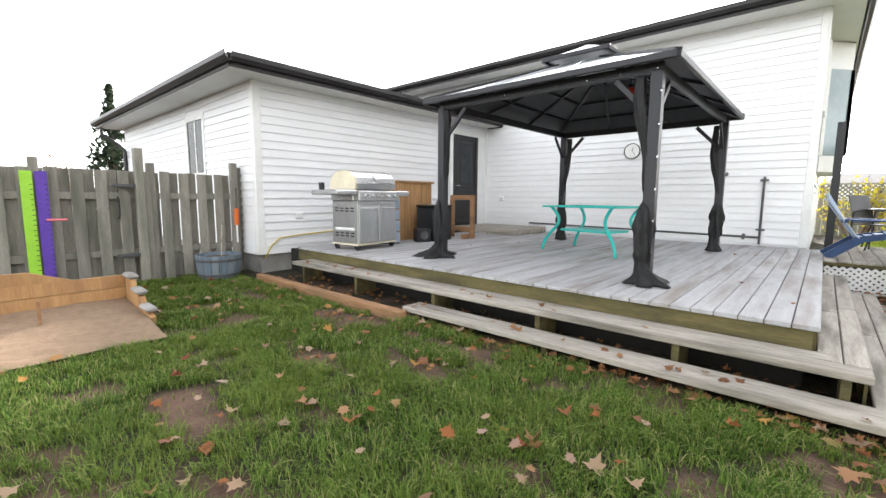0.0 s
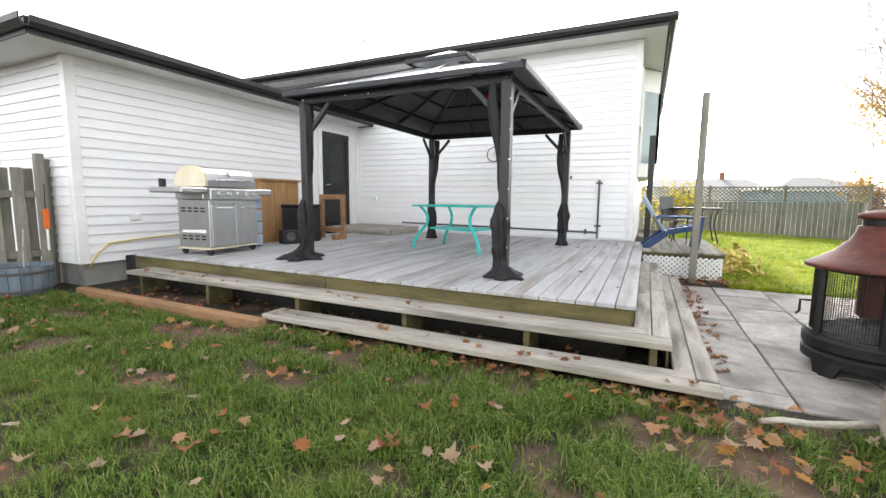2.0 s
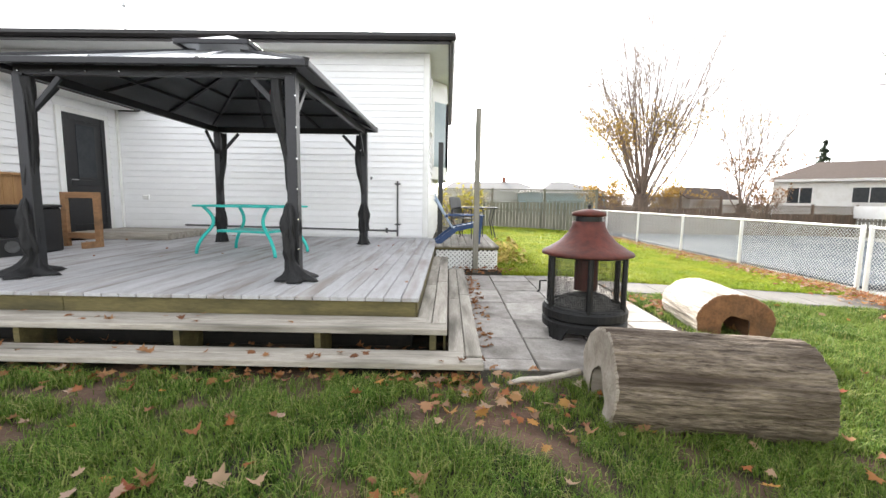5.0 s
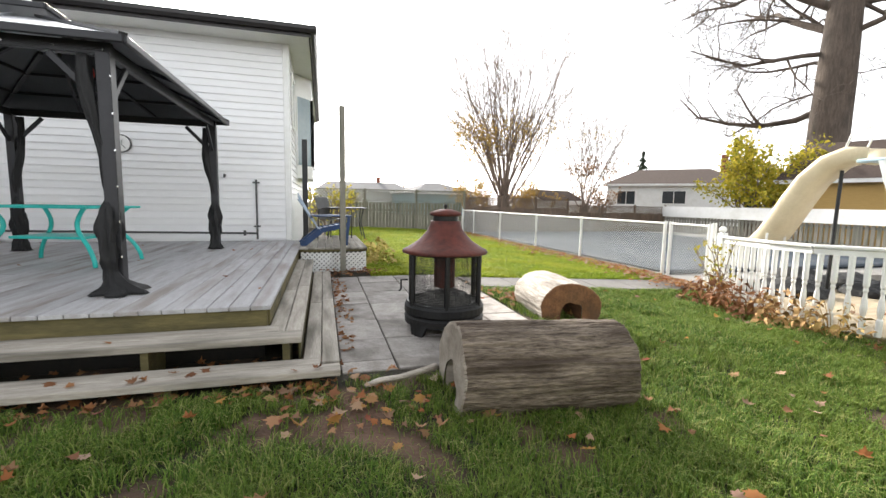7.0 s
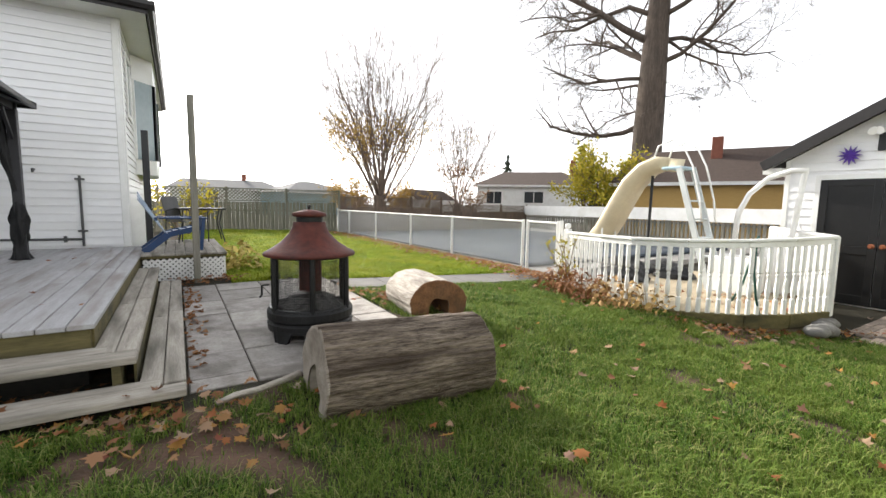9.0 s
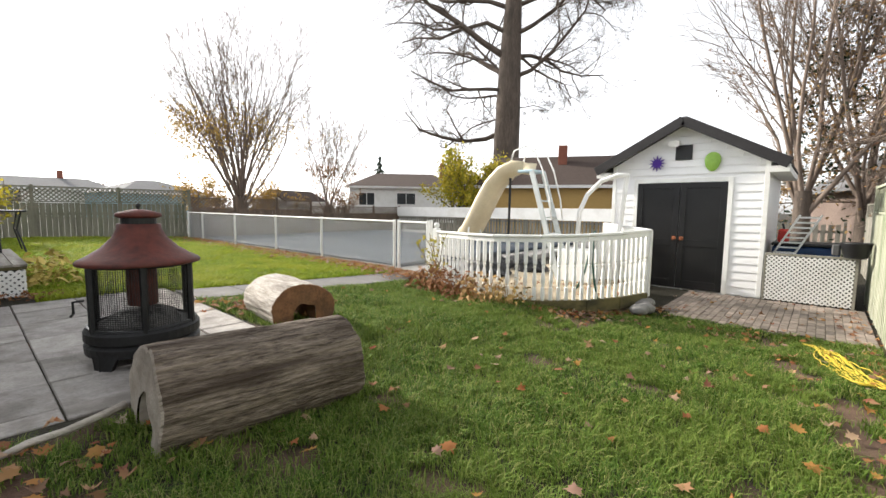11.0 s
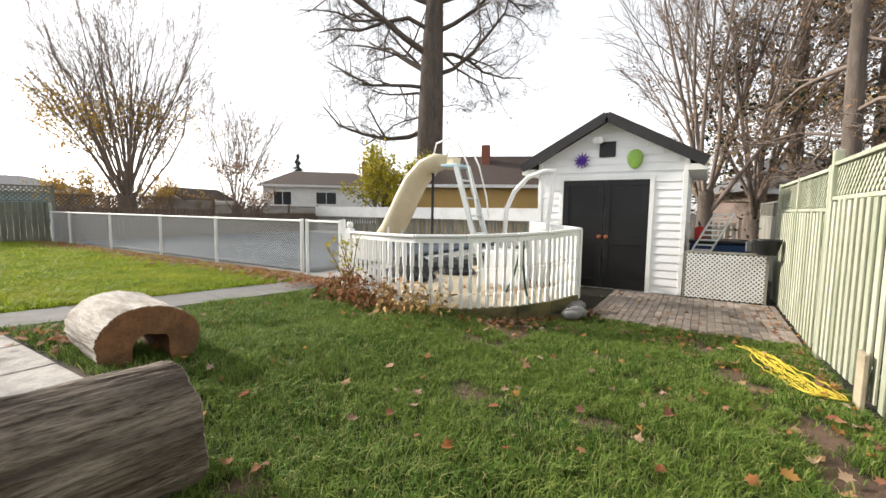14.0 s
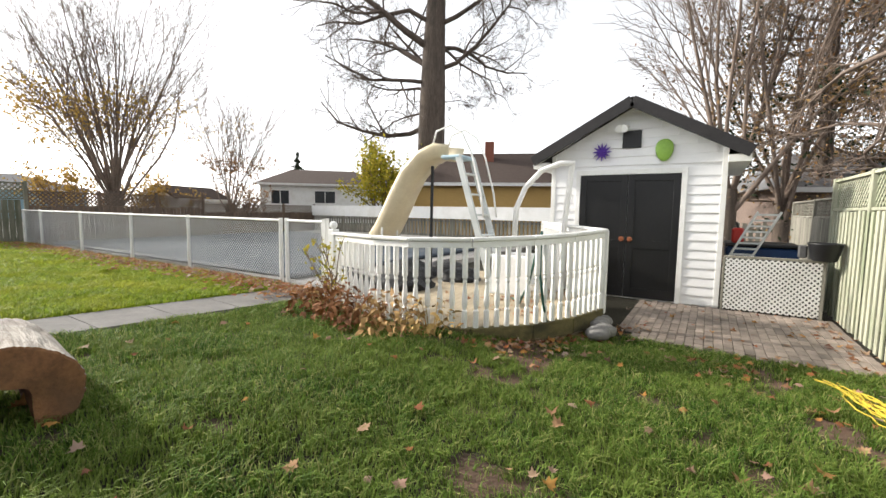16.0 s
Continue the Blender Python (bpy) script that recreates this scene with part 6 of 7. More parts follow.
tub = tagged(empty("black_tub", (10.35, -3.86, 0.40), 0), "black rubber bucket on the screen's corner", "bucket")
part("bowl", lathe([(0.13, 0.0), (0.15, 0.02), (0.20, 0.24), (0.21, 0.26), (0.195, 0.26), (0.13, 0.04)], 26), M_BLACK, tub, smooth=True)
part("spout", B(0.0, 0.05, 0.19, 0.30, 0.03, 0.22, 0.02), M_PIPE, tub)
rk = tagged(empty("metal_rack", (10.9, -3.1, 0.25)), "grey metal slatted rack tilted behind the screen", "rack")
for y in (-0.22, 0.22):
    part("side_bar", beam(bmesh.new(), (0, y * 0.7 + 0.25, 0.0), (0.1, y * 0.7 - 0.15, 0.85), 0.03, 0.03), M_GALV, rk)
for k in range(9):
    u = (k + 0.5) / 9
    part("slat", beam(bmesh.new(), (0.1 * u, -0.154 + 0.25 - 0.40 * u, 0.85 * u), (0.1 * u, 0.154 + 0.25 - 0.40 * u, 0.85 * u), 0.02, 0.03), M_GALV, rk)
bx = tagged(empty("storage_tote", (11.6, -3.2, -0.5)), "dark blue storage box behind the lattice screen", "box")
part("body", B(-0.45, 0.45, -0.5, 0.5, 0.0, 1.0, 0.03), M_NAVY, bx)
part("lid", B(-0.47, 0.47, -0.52, 0.52, 1.001, 1.06, 0.02), M_BLACK, bx)
rc = tagged(empty("red_can", (11.35, -2.86, 0.56)), "red plastic fuel can on the box", "can")
part("body", B(-0.12, 0.12, -0.09, 0.09, 0, 0.26, 0.03), M_RED, rc)
part("spout", T([(0.0, 0.0, 0.26), (0.02, 0.03, 0.36)], 0.02, 8), M_BLACK, rc)
# by the right fence
tagged(part("loose_plank", B(5.62, 5.80, -4.045, -4.015, float(gz(5.7, -4)) - 0.03, 0.06, 0.004), M_POOLDECK), "short tan plank standing against the fence", "plank")
rr = random.Random(5)
rope = []
for k in range(17):
    off, bend, lo = rr.uniform(-0.16, 0.16), rr.uniform(-0.10, 0.10), rr.uniform(0.0, 0.35)
    for i in range(15):
        u = i / 14 if k % 2 == 0 else 1 - i / 14
        u = lo * (1 - u) + u
        x, y = 7.45 - 1.75 * u, -3.42 - 0.44 * u + off * (0.35 + 0.65 * u) + bend * math.sin(u * 5 + k)
        rope.append((x + rr.uniform(-.02, .02), max(-3.97, y + rr.uniform(-.015, .015)), float(gz(x, y)) + 0.025 + 0.025 * rr.random()))
tagged(part("rope_coil", T(rope, 0.0055, 5), M_YELLOW, smooth=True), "long loose loops of yellow rope on the grass by the fence", "rope")
# ---- trees, shrubs, houses beyond ----
M_BARK = mat("grey_brown_bark", (0.16, 0.125, 0.10), (0.07, 0.055, 0.045), 0.95, 3, (3, 3, 0.6), (0.04, 0.035, 0.03), 0.3, 0.9)
M_TWIG = mat("bare_brown_twigs", (0.24, 0.185, 0.15), (0.13, 0.10, 0.08), 0.95, 3, bump=0.0)
M_GOLD = islands("golden_leaves", [(0.26, 0.16, 0.05), (0.40, 0.25, 0.06), (0.48, 0.32, 0.09), (0.27, 0.20, 0.08)])
M_YELLOWLEAF = islands("yellow_green_leaves", [(0.26, 0.25, 0.03), (0.42, 0.36, 0.04), (0.50, 0.40, 0.05), (0.18, 0.21, 0.03)])
M_RUSSET = islands("russet_dry_leaves", [(0.16, 0.09, 0.05), (0.26, 0.14, 0.06), (0.34, 0.20, 0.10), (0.12, 0.09, 0.06), (0.38, 0.22, 0.15)])
M_DRYLEAF = islands("brown_gold_dry_foliage", [(0.20, 0.13, 0.08), (0.30, 0.19, 0.09), (0.42, 0.28, 0.12), (0.16, 0.12, 0.08)])
M_NEEDLE = islands("dark_needles", [(0.02, 0.035, 0.02), (0.035, 0.05, 0.03), (0.05, 0.06, 0.035)])


class Limbs:
    """Gathers tapered branches into one mesh."""

    def __init__(self):
        self.v, self.f, self.tips = [], [], []

    def add(self, pts, rads, n):
        base, side = len(self.v), None
        for i, p in enumerate(pts):
            d = (pts[min(i + 1, len(pts) - 1)] - pts[max(i - 1, 0)]).normalized()
            side = d.orthogonal().normalized() if side is None else (side - d * side.dot(d)).normalized()
            up = d.cross(side)
            for k in range(n):
                a = 2 * math.pi * k / n
                self.v.append(p + rads[i] * (math.cos(a) * side + math.sin(a) * up))
        for i in range(len(pts) - 1):
            for k in range(n):
                j = (k + 1) % n
                self.f.append((base + i * n + k, base + i * n + j, base + (i + 1) * n + j, base + (i + 1) * n + k))

    def grow(self, rnd, p, d, length, r, depth, spread, lift, kids, shrink=0.62, wander=0.18, sides=(9, 7, 5, 4, 3), level=0, start=0.25):
        seg = 5 if level < 2 else 4
        pts, rads, q, dd = [p], [r], p, d.normalized()
        for i in range(seg):
            dd = (dd + Vector((rnd.gauss(0, wander), rnd.gauss(0, wander), rnd.gauss(0, wander) + lift))).normalized()
            q = q + dd * length / seg
            pts.append(q)
            rads.append(max(0.006, r * (1 - 0.78 * (i + 1) / seg)))
        self.add(pts, rads, sides[min(level, len(sides) - 1)])
        if depth == 0:
            self.tips += pts[1:]
            return
        n = kids[min(level, len(kids) - 1)]
        for k in range(n):
            u = start + (1 - start) * (k + rnd.random()) / n
            i = min(int(u * seg), seg - 1)
            at = pts[i].lerp(pts[i + 1], u * seg - i)
            axis = (pts[i + 1] - pts[i]).normalized()
            out = axis.orthogonal().normalized()
            out.rotate(Matrix.Rotation(rnd.uniform(0, 2 * math.pi), 3, axis))
            ang = spread * rnd.uniform(0.7, 1.25)
            nd = axis * math.cos(ang) + out * math.sin(ang)
            self.grow(rnd, at, nd, length * shrink * rnd.uniform(0.7, 1.15) * (1.1 - 0.4 * u), max(0.007, rads[i] * 0.5), depth - 1, spread, lift, kids, shrink, wander, sides, level + 1, 0.15)

    def mesh(self, name, material, parent, label=""):
        ob = soup(name, np.array([tuple(v) for v in self.v]), np.array(self.f), material, parent)
        if label:
            ob["label"] = label
        return ob


def leaf_cloud(name, points, size, material, parent, rnd, label="", flat=0.0):
    """Many small folded leaves, one at each point."""
    P = np.array([tuple(p) for p in points])
    g = np.random.default_rng(rnd.randrange(10**6))
    n = len(P)
    a, b = g.normal(size=(n, 3)), g.normal(size=(n, 3))
    if flat:
        a[:, 2] *= 1 - flat
        b[:, 2] *= 1 - flat
    a /= np.linalg.norm(a, axis=1, keepdims=True)
    b -= a * (a * b).sum(1, keepdims=True)
    b /= np.linalg.norm(b, axis=1, keepdims=True)
    c = np.cross(a, b)
    s = (size * g.uniform(0.6, 1.3, n))[:, None]
    v = np.stack([P - a * s, P + b * s * 0.55 + c * s * 0.2, P + a * s, P - b * s * 0.55 + c * s * 0.2], 1).reshape(-1, 3)
    i = np.arange(n)[:, None] * 4
    f = np.concatenate([i + [0, 1, 2], i + [0, 2, 3]], 0)
    ob = soup(name, v, f, material, parent)
    if label:
        ob["label"] = label
    return ob


def scatter(rnd, points, count, jitter):
    return [rnd.choice(points) + Vector((rnd.gauss(0, jitter), rnd.gauss(0, jitter), rnd.gauss(0, jitter))) for _ in range(count)]


def big_tree():
    rnd = random.Random(11)
    t = tagged(empty("large_bare_tree", (28.15, 14.75, -0.3)), "large bare old maple with thick grey trunk", "tree")
    L = Limbs()
    trunk = [Vector(p) for p in ((0, 0, 0), (0, 0, 3), (0.02, 0, 6), (0.05, -0.05, 9), (0.1, -0.1, 12.5), (0.25, -0.2, 17), (0.4, -0.5, 22), (0.3, -0.5, 26))]
    L.add(trunk, [1.2, 1.02, 0.95, 0.90, 0.78, 0.58, 0.38, 0.12], 18)
    L.mesh("trunk", M_BARK, t)
    C = Limbs()
    r = Vector((0.522, -0.852, 0))
    for z, s, ln, rad, up in ((7.4, -1, 9.0, 0.34, 0.06), (10.4, -1, 7.0, 0.24, 0.75), (11.2, -1, 10.5, 0.36, 0.30), (12.4, -1, 11.5, 0.42, 0.45), (14.2, -1, 9.5, 0.3, 0.5), (16, -1, 9, 0.3, 0.6), (11.0, 1, 8.5, 0.30, 0.04), (12.6, 1, 8.0, 0.28, 0.55), (14.0, 1, 8.5, 0.30, 0.3), (16.0, 1, 8.0, 0.30, 0.5), (17, 1, 8, 0.3, 0.6), (19, -1, 7, 0.25, 0.7), (9.0, 1, 3.2, 0.08, 0.2), (9.5, -1, 6.5, 0.2, 0.25), (8.2, -1, 5.0, 0.14, -0.1), (13.0, 1, 6.0, 0.2, 0.1), (10.2, -1, 8.0, 0.26, 0.1)):
        d = r * s + Vector((0, 0, up)) + Vector((rnd.uniform(-.25, .25), rnd.uniform(-.25, .25), 0))
        C.grow(rnd, Vector((0.08, -0.06, z)), d, ln, rad * 0.62, 4, 0.80, 0.006, (9, 7, 5, 3), 0.52, 0.27, (8, 6, 4, 3, 3))
    C.mesh("crown", M_BARK, t, "bare spreading limbs")


def vase_tree(at, height, seed, stems, tilt, gold, name, label, leafmat=None, kids=(9, 7, 6), lsize=0.10, stem_r=0.0075, high=0.42, curve=0.015, trunk=0.035):
    """A many-stemmed bare tree whose branches rise like a vase, with some leaves left low down."""
    rnd = random.Random(seed)
    t = tagged(empty(name, at), label, "tree")
    L = Limbs()
    L.add([Vector((0, 0, 0)), Vector((0, 0, height * 0.16))], [height * trunk, height * trunk * 0.85], 10)
    L.mesh("trunk", M_BARK, t)
    C = Limbs()
    for k in range(stems):
        a = 2.4 * k + rnd.uniform(-0.4, 0.4)
        lean = tilt * math.sqrt((k + 0.5) / stems) * rnd.uniform(0.85, 1.12)
        d = Vector((math.cos(a) * math.sin(lean), math.sin(a) * math.sin(lean), math.cos(lean)))
        C.grow(rnd, Vector((0, 0, height * rnd.uniform(0.06, 0.16))), d, height * rnd.uniform(0.62, 0.88) * (1.06 - 0.26 * lean / tilt), height * stem_r * rnd.uniform(0.7, 1.1), 3, 0.45, curve, kids, 0.46, 0.10, (6, 4, 3, 3))
    C.mesh("crown", M_TWIG, t, "fine bare upswept branches")
    low = [p for p in C.tips if p.z < height * high] or C.tips
    if gold:
        leaf_cloud("leaves", scatter(rnd, low, gold, 0.3), lsize, leafmat or M_GOLD, t, rnd, "sparse golden leaves")
    return t


def shrub(at, w, h, seed, material, count, size, name, label):
    rnd = random.Random(seed)
    t = tagged(empty(name, at), label, "shrub")
    L = Limbs()
    for k in range(7):
        a = rnd.uniform(0, 2 * math.pi)
        L.grow(rnd, Vector((0, 0, 0)), Vector((math.cos(a) * 0.45, math.sin(a) * 0.45, 1)), h * 0.7, h * 0.02, 2, 0.5, 0.02, (6, 5), 0.55, 0.1, (5, 4, 3))
    L.mesh("branchwork", M_TWIG, t)
    pts = scatter(rnd, [p for p in L.tips if abs(p.x) < w and abs(p.y) < w], count, w * 0.10)
    leaf_cloud("foliage", pts, size, material, t, rnd)
    return t


def conifer(at, h, seed, width=0.28):
    rnd = random.Random(seed)
    t = tagged(empty("conifer", at), "dark green pointed spruce tree", "tree")
    L = Limbs()
    L.add([Vector((0, 0, 0)), Vector((0, 0, h))], [h * 0.02, 0.02], 7)
    L.mesh("trunk", M_BARK, t)
    pts = []
    for k in range(260):
        z = h * (0.08 + 0.92 * rnd.random() ** 1.2)
        r = width * h * (1 - z / h) * rnd.uniform(0.5, 1.1)
        a = rnd.uniform(0, 2 * math.pi)
        for i in range(14):
            u = i / 13
            pts.append(Vector((r * u * math.cos(a), r * u * math.sin(a), z - r * 0.35 * u)) + Vector((rnd.gauss(0, .05), rnd.gauss(0, .05), rnd.gauss(0, .04))) * h * 0.15)
    leaf_cloud("needles", pts, h * 0.018, M_NEEDLE, t, rnd)


def dry_tree(at, h, seed):
    """Big half-bare evergreen-like tree with russet foliage beyond the fence."""
    rnd = random.Random(seed)
    t = tagged(empty("russet_tree", at), "tall tree with drooping russet foliage", "tree")
    L = Limbs()
    L.add([Vector((0, 0, 0)), Vector((0.1, 0, h * 0.5)), Vector((0, 0.1, h))], [0.3, 0.2, 0.03], 9)
    L.mesh("trunk", M_BARK, t)
    C = Limbs()
    for k in range(34):
        z = h * (0.16 + 0.8 * k / 34)
        a = rnd.uniform(0, 2 * math.pi)
        C.grow(rnd, Vector((0, 0, z)), Vector((math.cos(a), math.sin(a), 0.15)), (h - z) * 0.28 + 1.6, 0.06, 2, 0.6, -0.04, (7, 6), 0.5, 0.12, (5, 4, 3))
    C.mesh("crown", M_TWIG, t)
    leaf_cloud("foliage", scatter(rnd, C.tips, 9000, 0.2), 0.065, M_DRYLEAF, t, rnd, "russet drooping foliage")
    leaf_cloud("needles", scatter(rnd, C.tips, 3600, 0.2), 0.08, M_NEEDLE, t, rnd, "dark needles")


def forked_tree(at, h, seed):
    """A thick grey-brown trunk with crooked bare side limbs and a few russet leaves."""
    rnd = random.Random(seed)
    t = tagged(empty("bare_trunk_tree", at), "thick-trunked bare tree beyond the lattice fence", "tree")
    L = Limbs()
    L.add([Vector((0, 0, 0)), Vector((0.02, 0, 2.2)), Vector((0.1, 0.05, 4.5)), Vector((0.05, 0.1, 7.5)), Vector((0.2, 0.1, h))], [0.22, 0.19, 0.175, 0.14, 0.04], 14)
    L.mesh("trunk", M_BARK, t)
    C = Limbs()
    for k in range(15):
        z, a = 1.7 + 0.55 * k, 2.4 * k + rnd.uniform(-0.4, 0.4)
        C.grow(rnd, Vector((0.05, 0.03, z)), Vector((math.cos(a), math.sin(a), rnd.uniform(-0.25, 0.6))), rnd.uniform(2.2, 3.6), rnd.uniform(0.03, 0.07), 3, 0.7, -0.015, (8, 6, 4), 0.5, 0.2, (7, 5, 3, 3))
    C.mesh("crown", M_TWIG, t, "crooked bare limbs")
    leaf_cloud("leaves", scatter(rnd, C.tips, 700, 0.1), 0.05, M_RUSSET, t, rnd, "few russet leaves")


big_tree()
vase_tree((11.8, 22.8, -0.3), 12.9, 3, 36, 0.52, 4200, "vase_shaped_tree", "tall bare vase-shaped tree with golden lower leaves", None, (8, 6, 4), 0.075, 0.0046, 0.5, 0.002)
vase_tree((18.3, 23.4, -0.3), 9.6, 8, 9, 0.48, 900, "small_bare_tree", "small bare tree with russet remnants", M_RUSSET, (9, 7, 5), 0.09, 0.006, 0.45)
vase_tree((18.4, -2.9, -0.5), 14.5, 21, 9, 0.50, 0, "bare_tree_behind_shed", "tall bare tree rising behind the shed", None, (9, 6, 5), 0.1, 0.0065, 0.4, 0.012, 0.018)
vase_tree((19.8, -4.4, -0.5), 13.0, 25, 11, 0.58, 900, "bare_thicket_tree", "bare many-stemmed tree with few russet leaves", M_RUSSET, (8, 6, 5), 0.07, 0.006, 0.6, 0.010, 0.018)
dry_tree((21.5, -5.6, -0.5), 12, 45)
dry_tree((20.5, -7.6, -0.5), 13, 41)
dry_tree((24.5, -9.8, -0.5), 14, 43)
forked_tree((14.6, -5.70, -0.5), 11.5, 31)
shrub((21.5, 13.6, -0.3), 2.1, 5.4, 5, M_YELLOWLEAF, 6500, 0.10, "yellow_shrub", "bright yellow-green autumn shrub behind the fence")
shrub((24.6, 13.0, -0.3), 1.6, 4.0, 6, M_YELLOWLEAF, 2600, 0.10, "yellow_shrub", "sparse yellow shrub beside the house")
shrub((0.7, 13.8, -0.2), 0.9, 2.3, 9, M_YELLOWLEAF, 520, 0.07, "yellow_shrub", "yellow-green shrub by the house corner")
for k, (x, y, w, h, m, c) in enumerate(((10.2, 24, 1.8, 3.6, M_GOLD, 1500), (13.8, 24.5, 1.7, 3.4, M_GOLD, 1300), (20.2, 25.0, 1.6, 3.6, M_RUSSET, 900), (16.6, 24.5, 1.2, 2.6, M_GOLD, 350))):
    shrub((x, y, -0.3), w, h, 50 + k, m, c, 0.085, "autumn_shrub", "thin autumn shrub beyond the fence")
conifer((-24.8, 1.5, -0.2), 6.3, 61, 0.36)
conifer((38.1, 28.9, -0.3), 8.0, 62, 0.36)
conifer((39.5, 28.6, -0.3), 7.2, 63, 0.36)
conifer((41.1, 44.7, -0.3), 8.6, 64, 0.5)

M_ROOFBROWN = mat("brown_shingles", (0.085, 0.06, 0.05), (0.05, 0.037, 0.032), 0.95, 8, bump=0.4)
M_ROOFGREY = mat("grey_shingles", (0.20, 0.20, 0.205), (0.13, 0.13, 0.135), 0.95, 8, bump=0.4)
M_BLUESIDE = mat("blue_siding", (0.24, 0.36, 0.42), (0.20, 0.31, 0.36), 0.7, 4, (1, 1, 6), bump=0.1)
M_YELLOWSIDE = mat("ochre_siding", (0.55, 0.36, 0.13), (0.46, 0.30, 0.10), 0.7, 4, (1, 1, 6), bump=0.1)
M_BROWNBRICK = mat("brown_brick", (0.24, 0.18, 0.15), (0.16, 0.12, 0.10), 0.9, 9, bump=0.4)
M_BRICKRED = mat("red_brick", (0.27, 0.10, 0.065), (0.18, 0.07, 0.05), 0.9, 9, bump=0.4)


def house(name, at, rz, w, d, wall_h, rise, side, roof, label, windows=(), chimney=None, hip=0.25):
    """A low neighbouring house: walls, hipped or gabled roof, windows, chimney. Its front faces its own -y."""
    h = tagged(empty(name, at, rz), label, "house")
    part("wall", B(-w / 2, w / 2, -d / 2, d / 2, 0, wall_h), side, h)
    bm = bmesh.new()
    o = 0.5 if d > 4 else 0.15
    lo = [bm.verts.new(p) for p in ((-w / 2 - o, -d / 2 - o, wall_h), (w / 2 + o, -d / 2 - o, wall_h), (w / 2 + o, d / 2 + o, wall_h), (-w / 2 - o, d / 2 + o, wall_h))]
    hi = [bm.verts.new((-w / 2 - o + hip * d, 0, wall_h + rise)), bm.verts.new((w / 2 + o - hip * d, 0, wall_h + rise))]
    for f in ((lo[0], lo[1], hi[1], hi[0]), (lo[1], lo[2], hi[1]), (lo[2], lo[3], hi[0], hi[1]), (lo[3], lo[0], hi[0]), lo[::-1]):
        bm.faces.new(f)
    rf = part("roof", bm, roof, h)
    part("fascia", B(-w / 2 - o, w / 2 + o, -d / 2 - o - 0.03, -d / 2 - o, wall_h - 0.12, wall_h + 0.05), M_WHITE, h)
    for x, z, ww, hh in windows:
        win = part("window", B(x - ww / 2, x + ww / 2, -d / 2 - 0.05, -d / 2 - 0.003, z, z + hh), M_WHITE, h)
        part("pane", B(x - ww / 2 + 0.08, x - 0.03, -d / 2 - 0.06, -d / 2 - 0.051, z + 0.08, z + hh - 0.08), M_SCREEN, win)
        part("pane", B(x + 0.03, x + ww / 2 - 0.08, -d / 2 - 0.06, -d / 2 - 0.051, z + 0.08, z + hh - 0.08), M_SCREEN, win)
    if hip < 0.05:
        for sx in (-1, 1):
            g = bmesh.new()
            e = [[g.verts.new((sx * (w / 2 + o + dx), y, z)) for y, z in ((-d / 2, wall_h + 0.02), (d / 2, wall_h + 0.02), (0, wall_h + rise - 0.12))] for dx in (0.01, 0.05)]
            g.faces.new(e[0])
            g.faces.new(e[1][::-1])
            for i in range(3):
                g.faces.new((e[0][i], e[1][i], e[1][(i + 1) % 3], e[0][(i + 1) % 3]))
            bmesh.ops.recalc_face_normals(g, faces=g.faces[:])
            part("gable", g, side, h)
    if chimney:
        cx, cy, cz = chimney
        ch = part("chimney", B(cx - 0.26, cx + 0.26, cy - 0.26, cy + 0.26, wall_h, cz, 0.02), M_BRICKRED, rf, "red brick chimney")
    return h


house("blue_house", (15.1, 54.5, -0.3), 12, 9.0, 8.0, 2.7, 1.5, M_BLUESIDE, M_ROOFGREY, "distant blue-sided house with a dark hipped roof", ((2.0, 1.3, 1.2, 1.2),), None, 0.5)
house("grey_roof_house", (6.0, 62, -0.3), 5, 13.0, 8.0, 3.0, 1.4, M_WHITE, M_ROOFGREY, "distant house with a grey roof", ((-2, 1.6, 1.2, 1.2),), (2.5, 0, 5.2))
house("garden_shed", (16.9, 26.0, -0.3), 20, 4.4, 3.0, 1.75, 0.85, M_WHITE, M_ROOFBROWN, "white neighbour's shed with a dark brown roof", (), None, 0.02)
house("bungalow", (32.2, 30.1, -0.3), -44, 10.5, 8.0, 3.4, 1.6, M_WHITE, M_ROOFBROWN, "white bungalow with a low brown hipped roof", ((-3.6, 1.6, 1.6, 1.3), (0.2, 1.7, 1.9, 1.2)), (4.0, 0.0, 6.2), 0.35)
house("ochre_house", (26.3, 8.2, -0.4), -66, 10.5, 6.0, 2.85, 2.0, M_YELLOWSIDE, M_ROOFBROWN, "ochre house with brown roof and brick chimney", (), (-0.9, -0.8, 5.4), 0.1)
house("grey_house", (24.5, -7.6, -0.5), -75, 8.0, 6.0, 2.4, 1.5, M_BROWNBRICK, M_ROOFGREY, "brown brick house with grey roof past the lattice fence", ((-1.5, 1.4, 1.2, 1.0),), None, 0.3)
rnd = random.Random(77)
for k in range(26):
    a = radians(-60 + k * 14.0 + rnd.uniform(-3, 3))
    far = rnd.uniform(70, 95)
    x, y = far * math.sin(a), far * math.cos(a)
    shrub((x, y, -0.5), 6, rnd.uniform(3.5, 6), 200 + k, M_RUSSET, 500, 0.22, "distant_tree", "hazy distant autumn tree on the skyline")
# ---- grass, leaves, plants ----
def inside(x, y, poly):
    c = np.zeros(len(x), bool)
    for (x0, y0), (x1, y1) in zip(poly, poly[1:] + poly[:1]):
        cross = (y0 > y) != (y1 > y)
        c ^= cross & (x < (x1 - x0) * (y - y0) / (y1 - y0 + 1e-9) + x0)
    return c


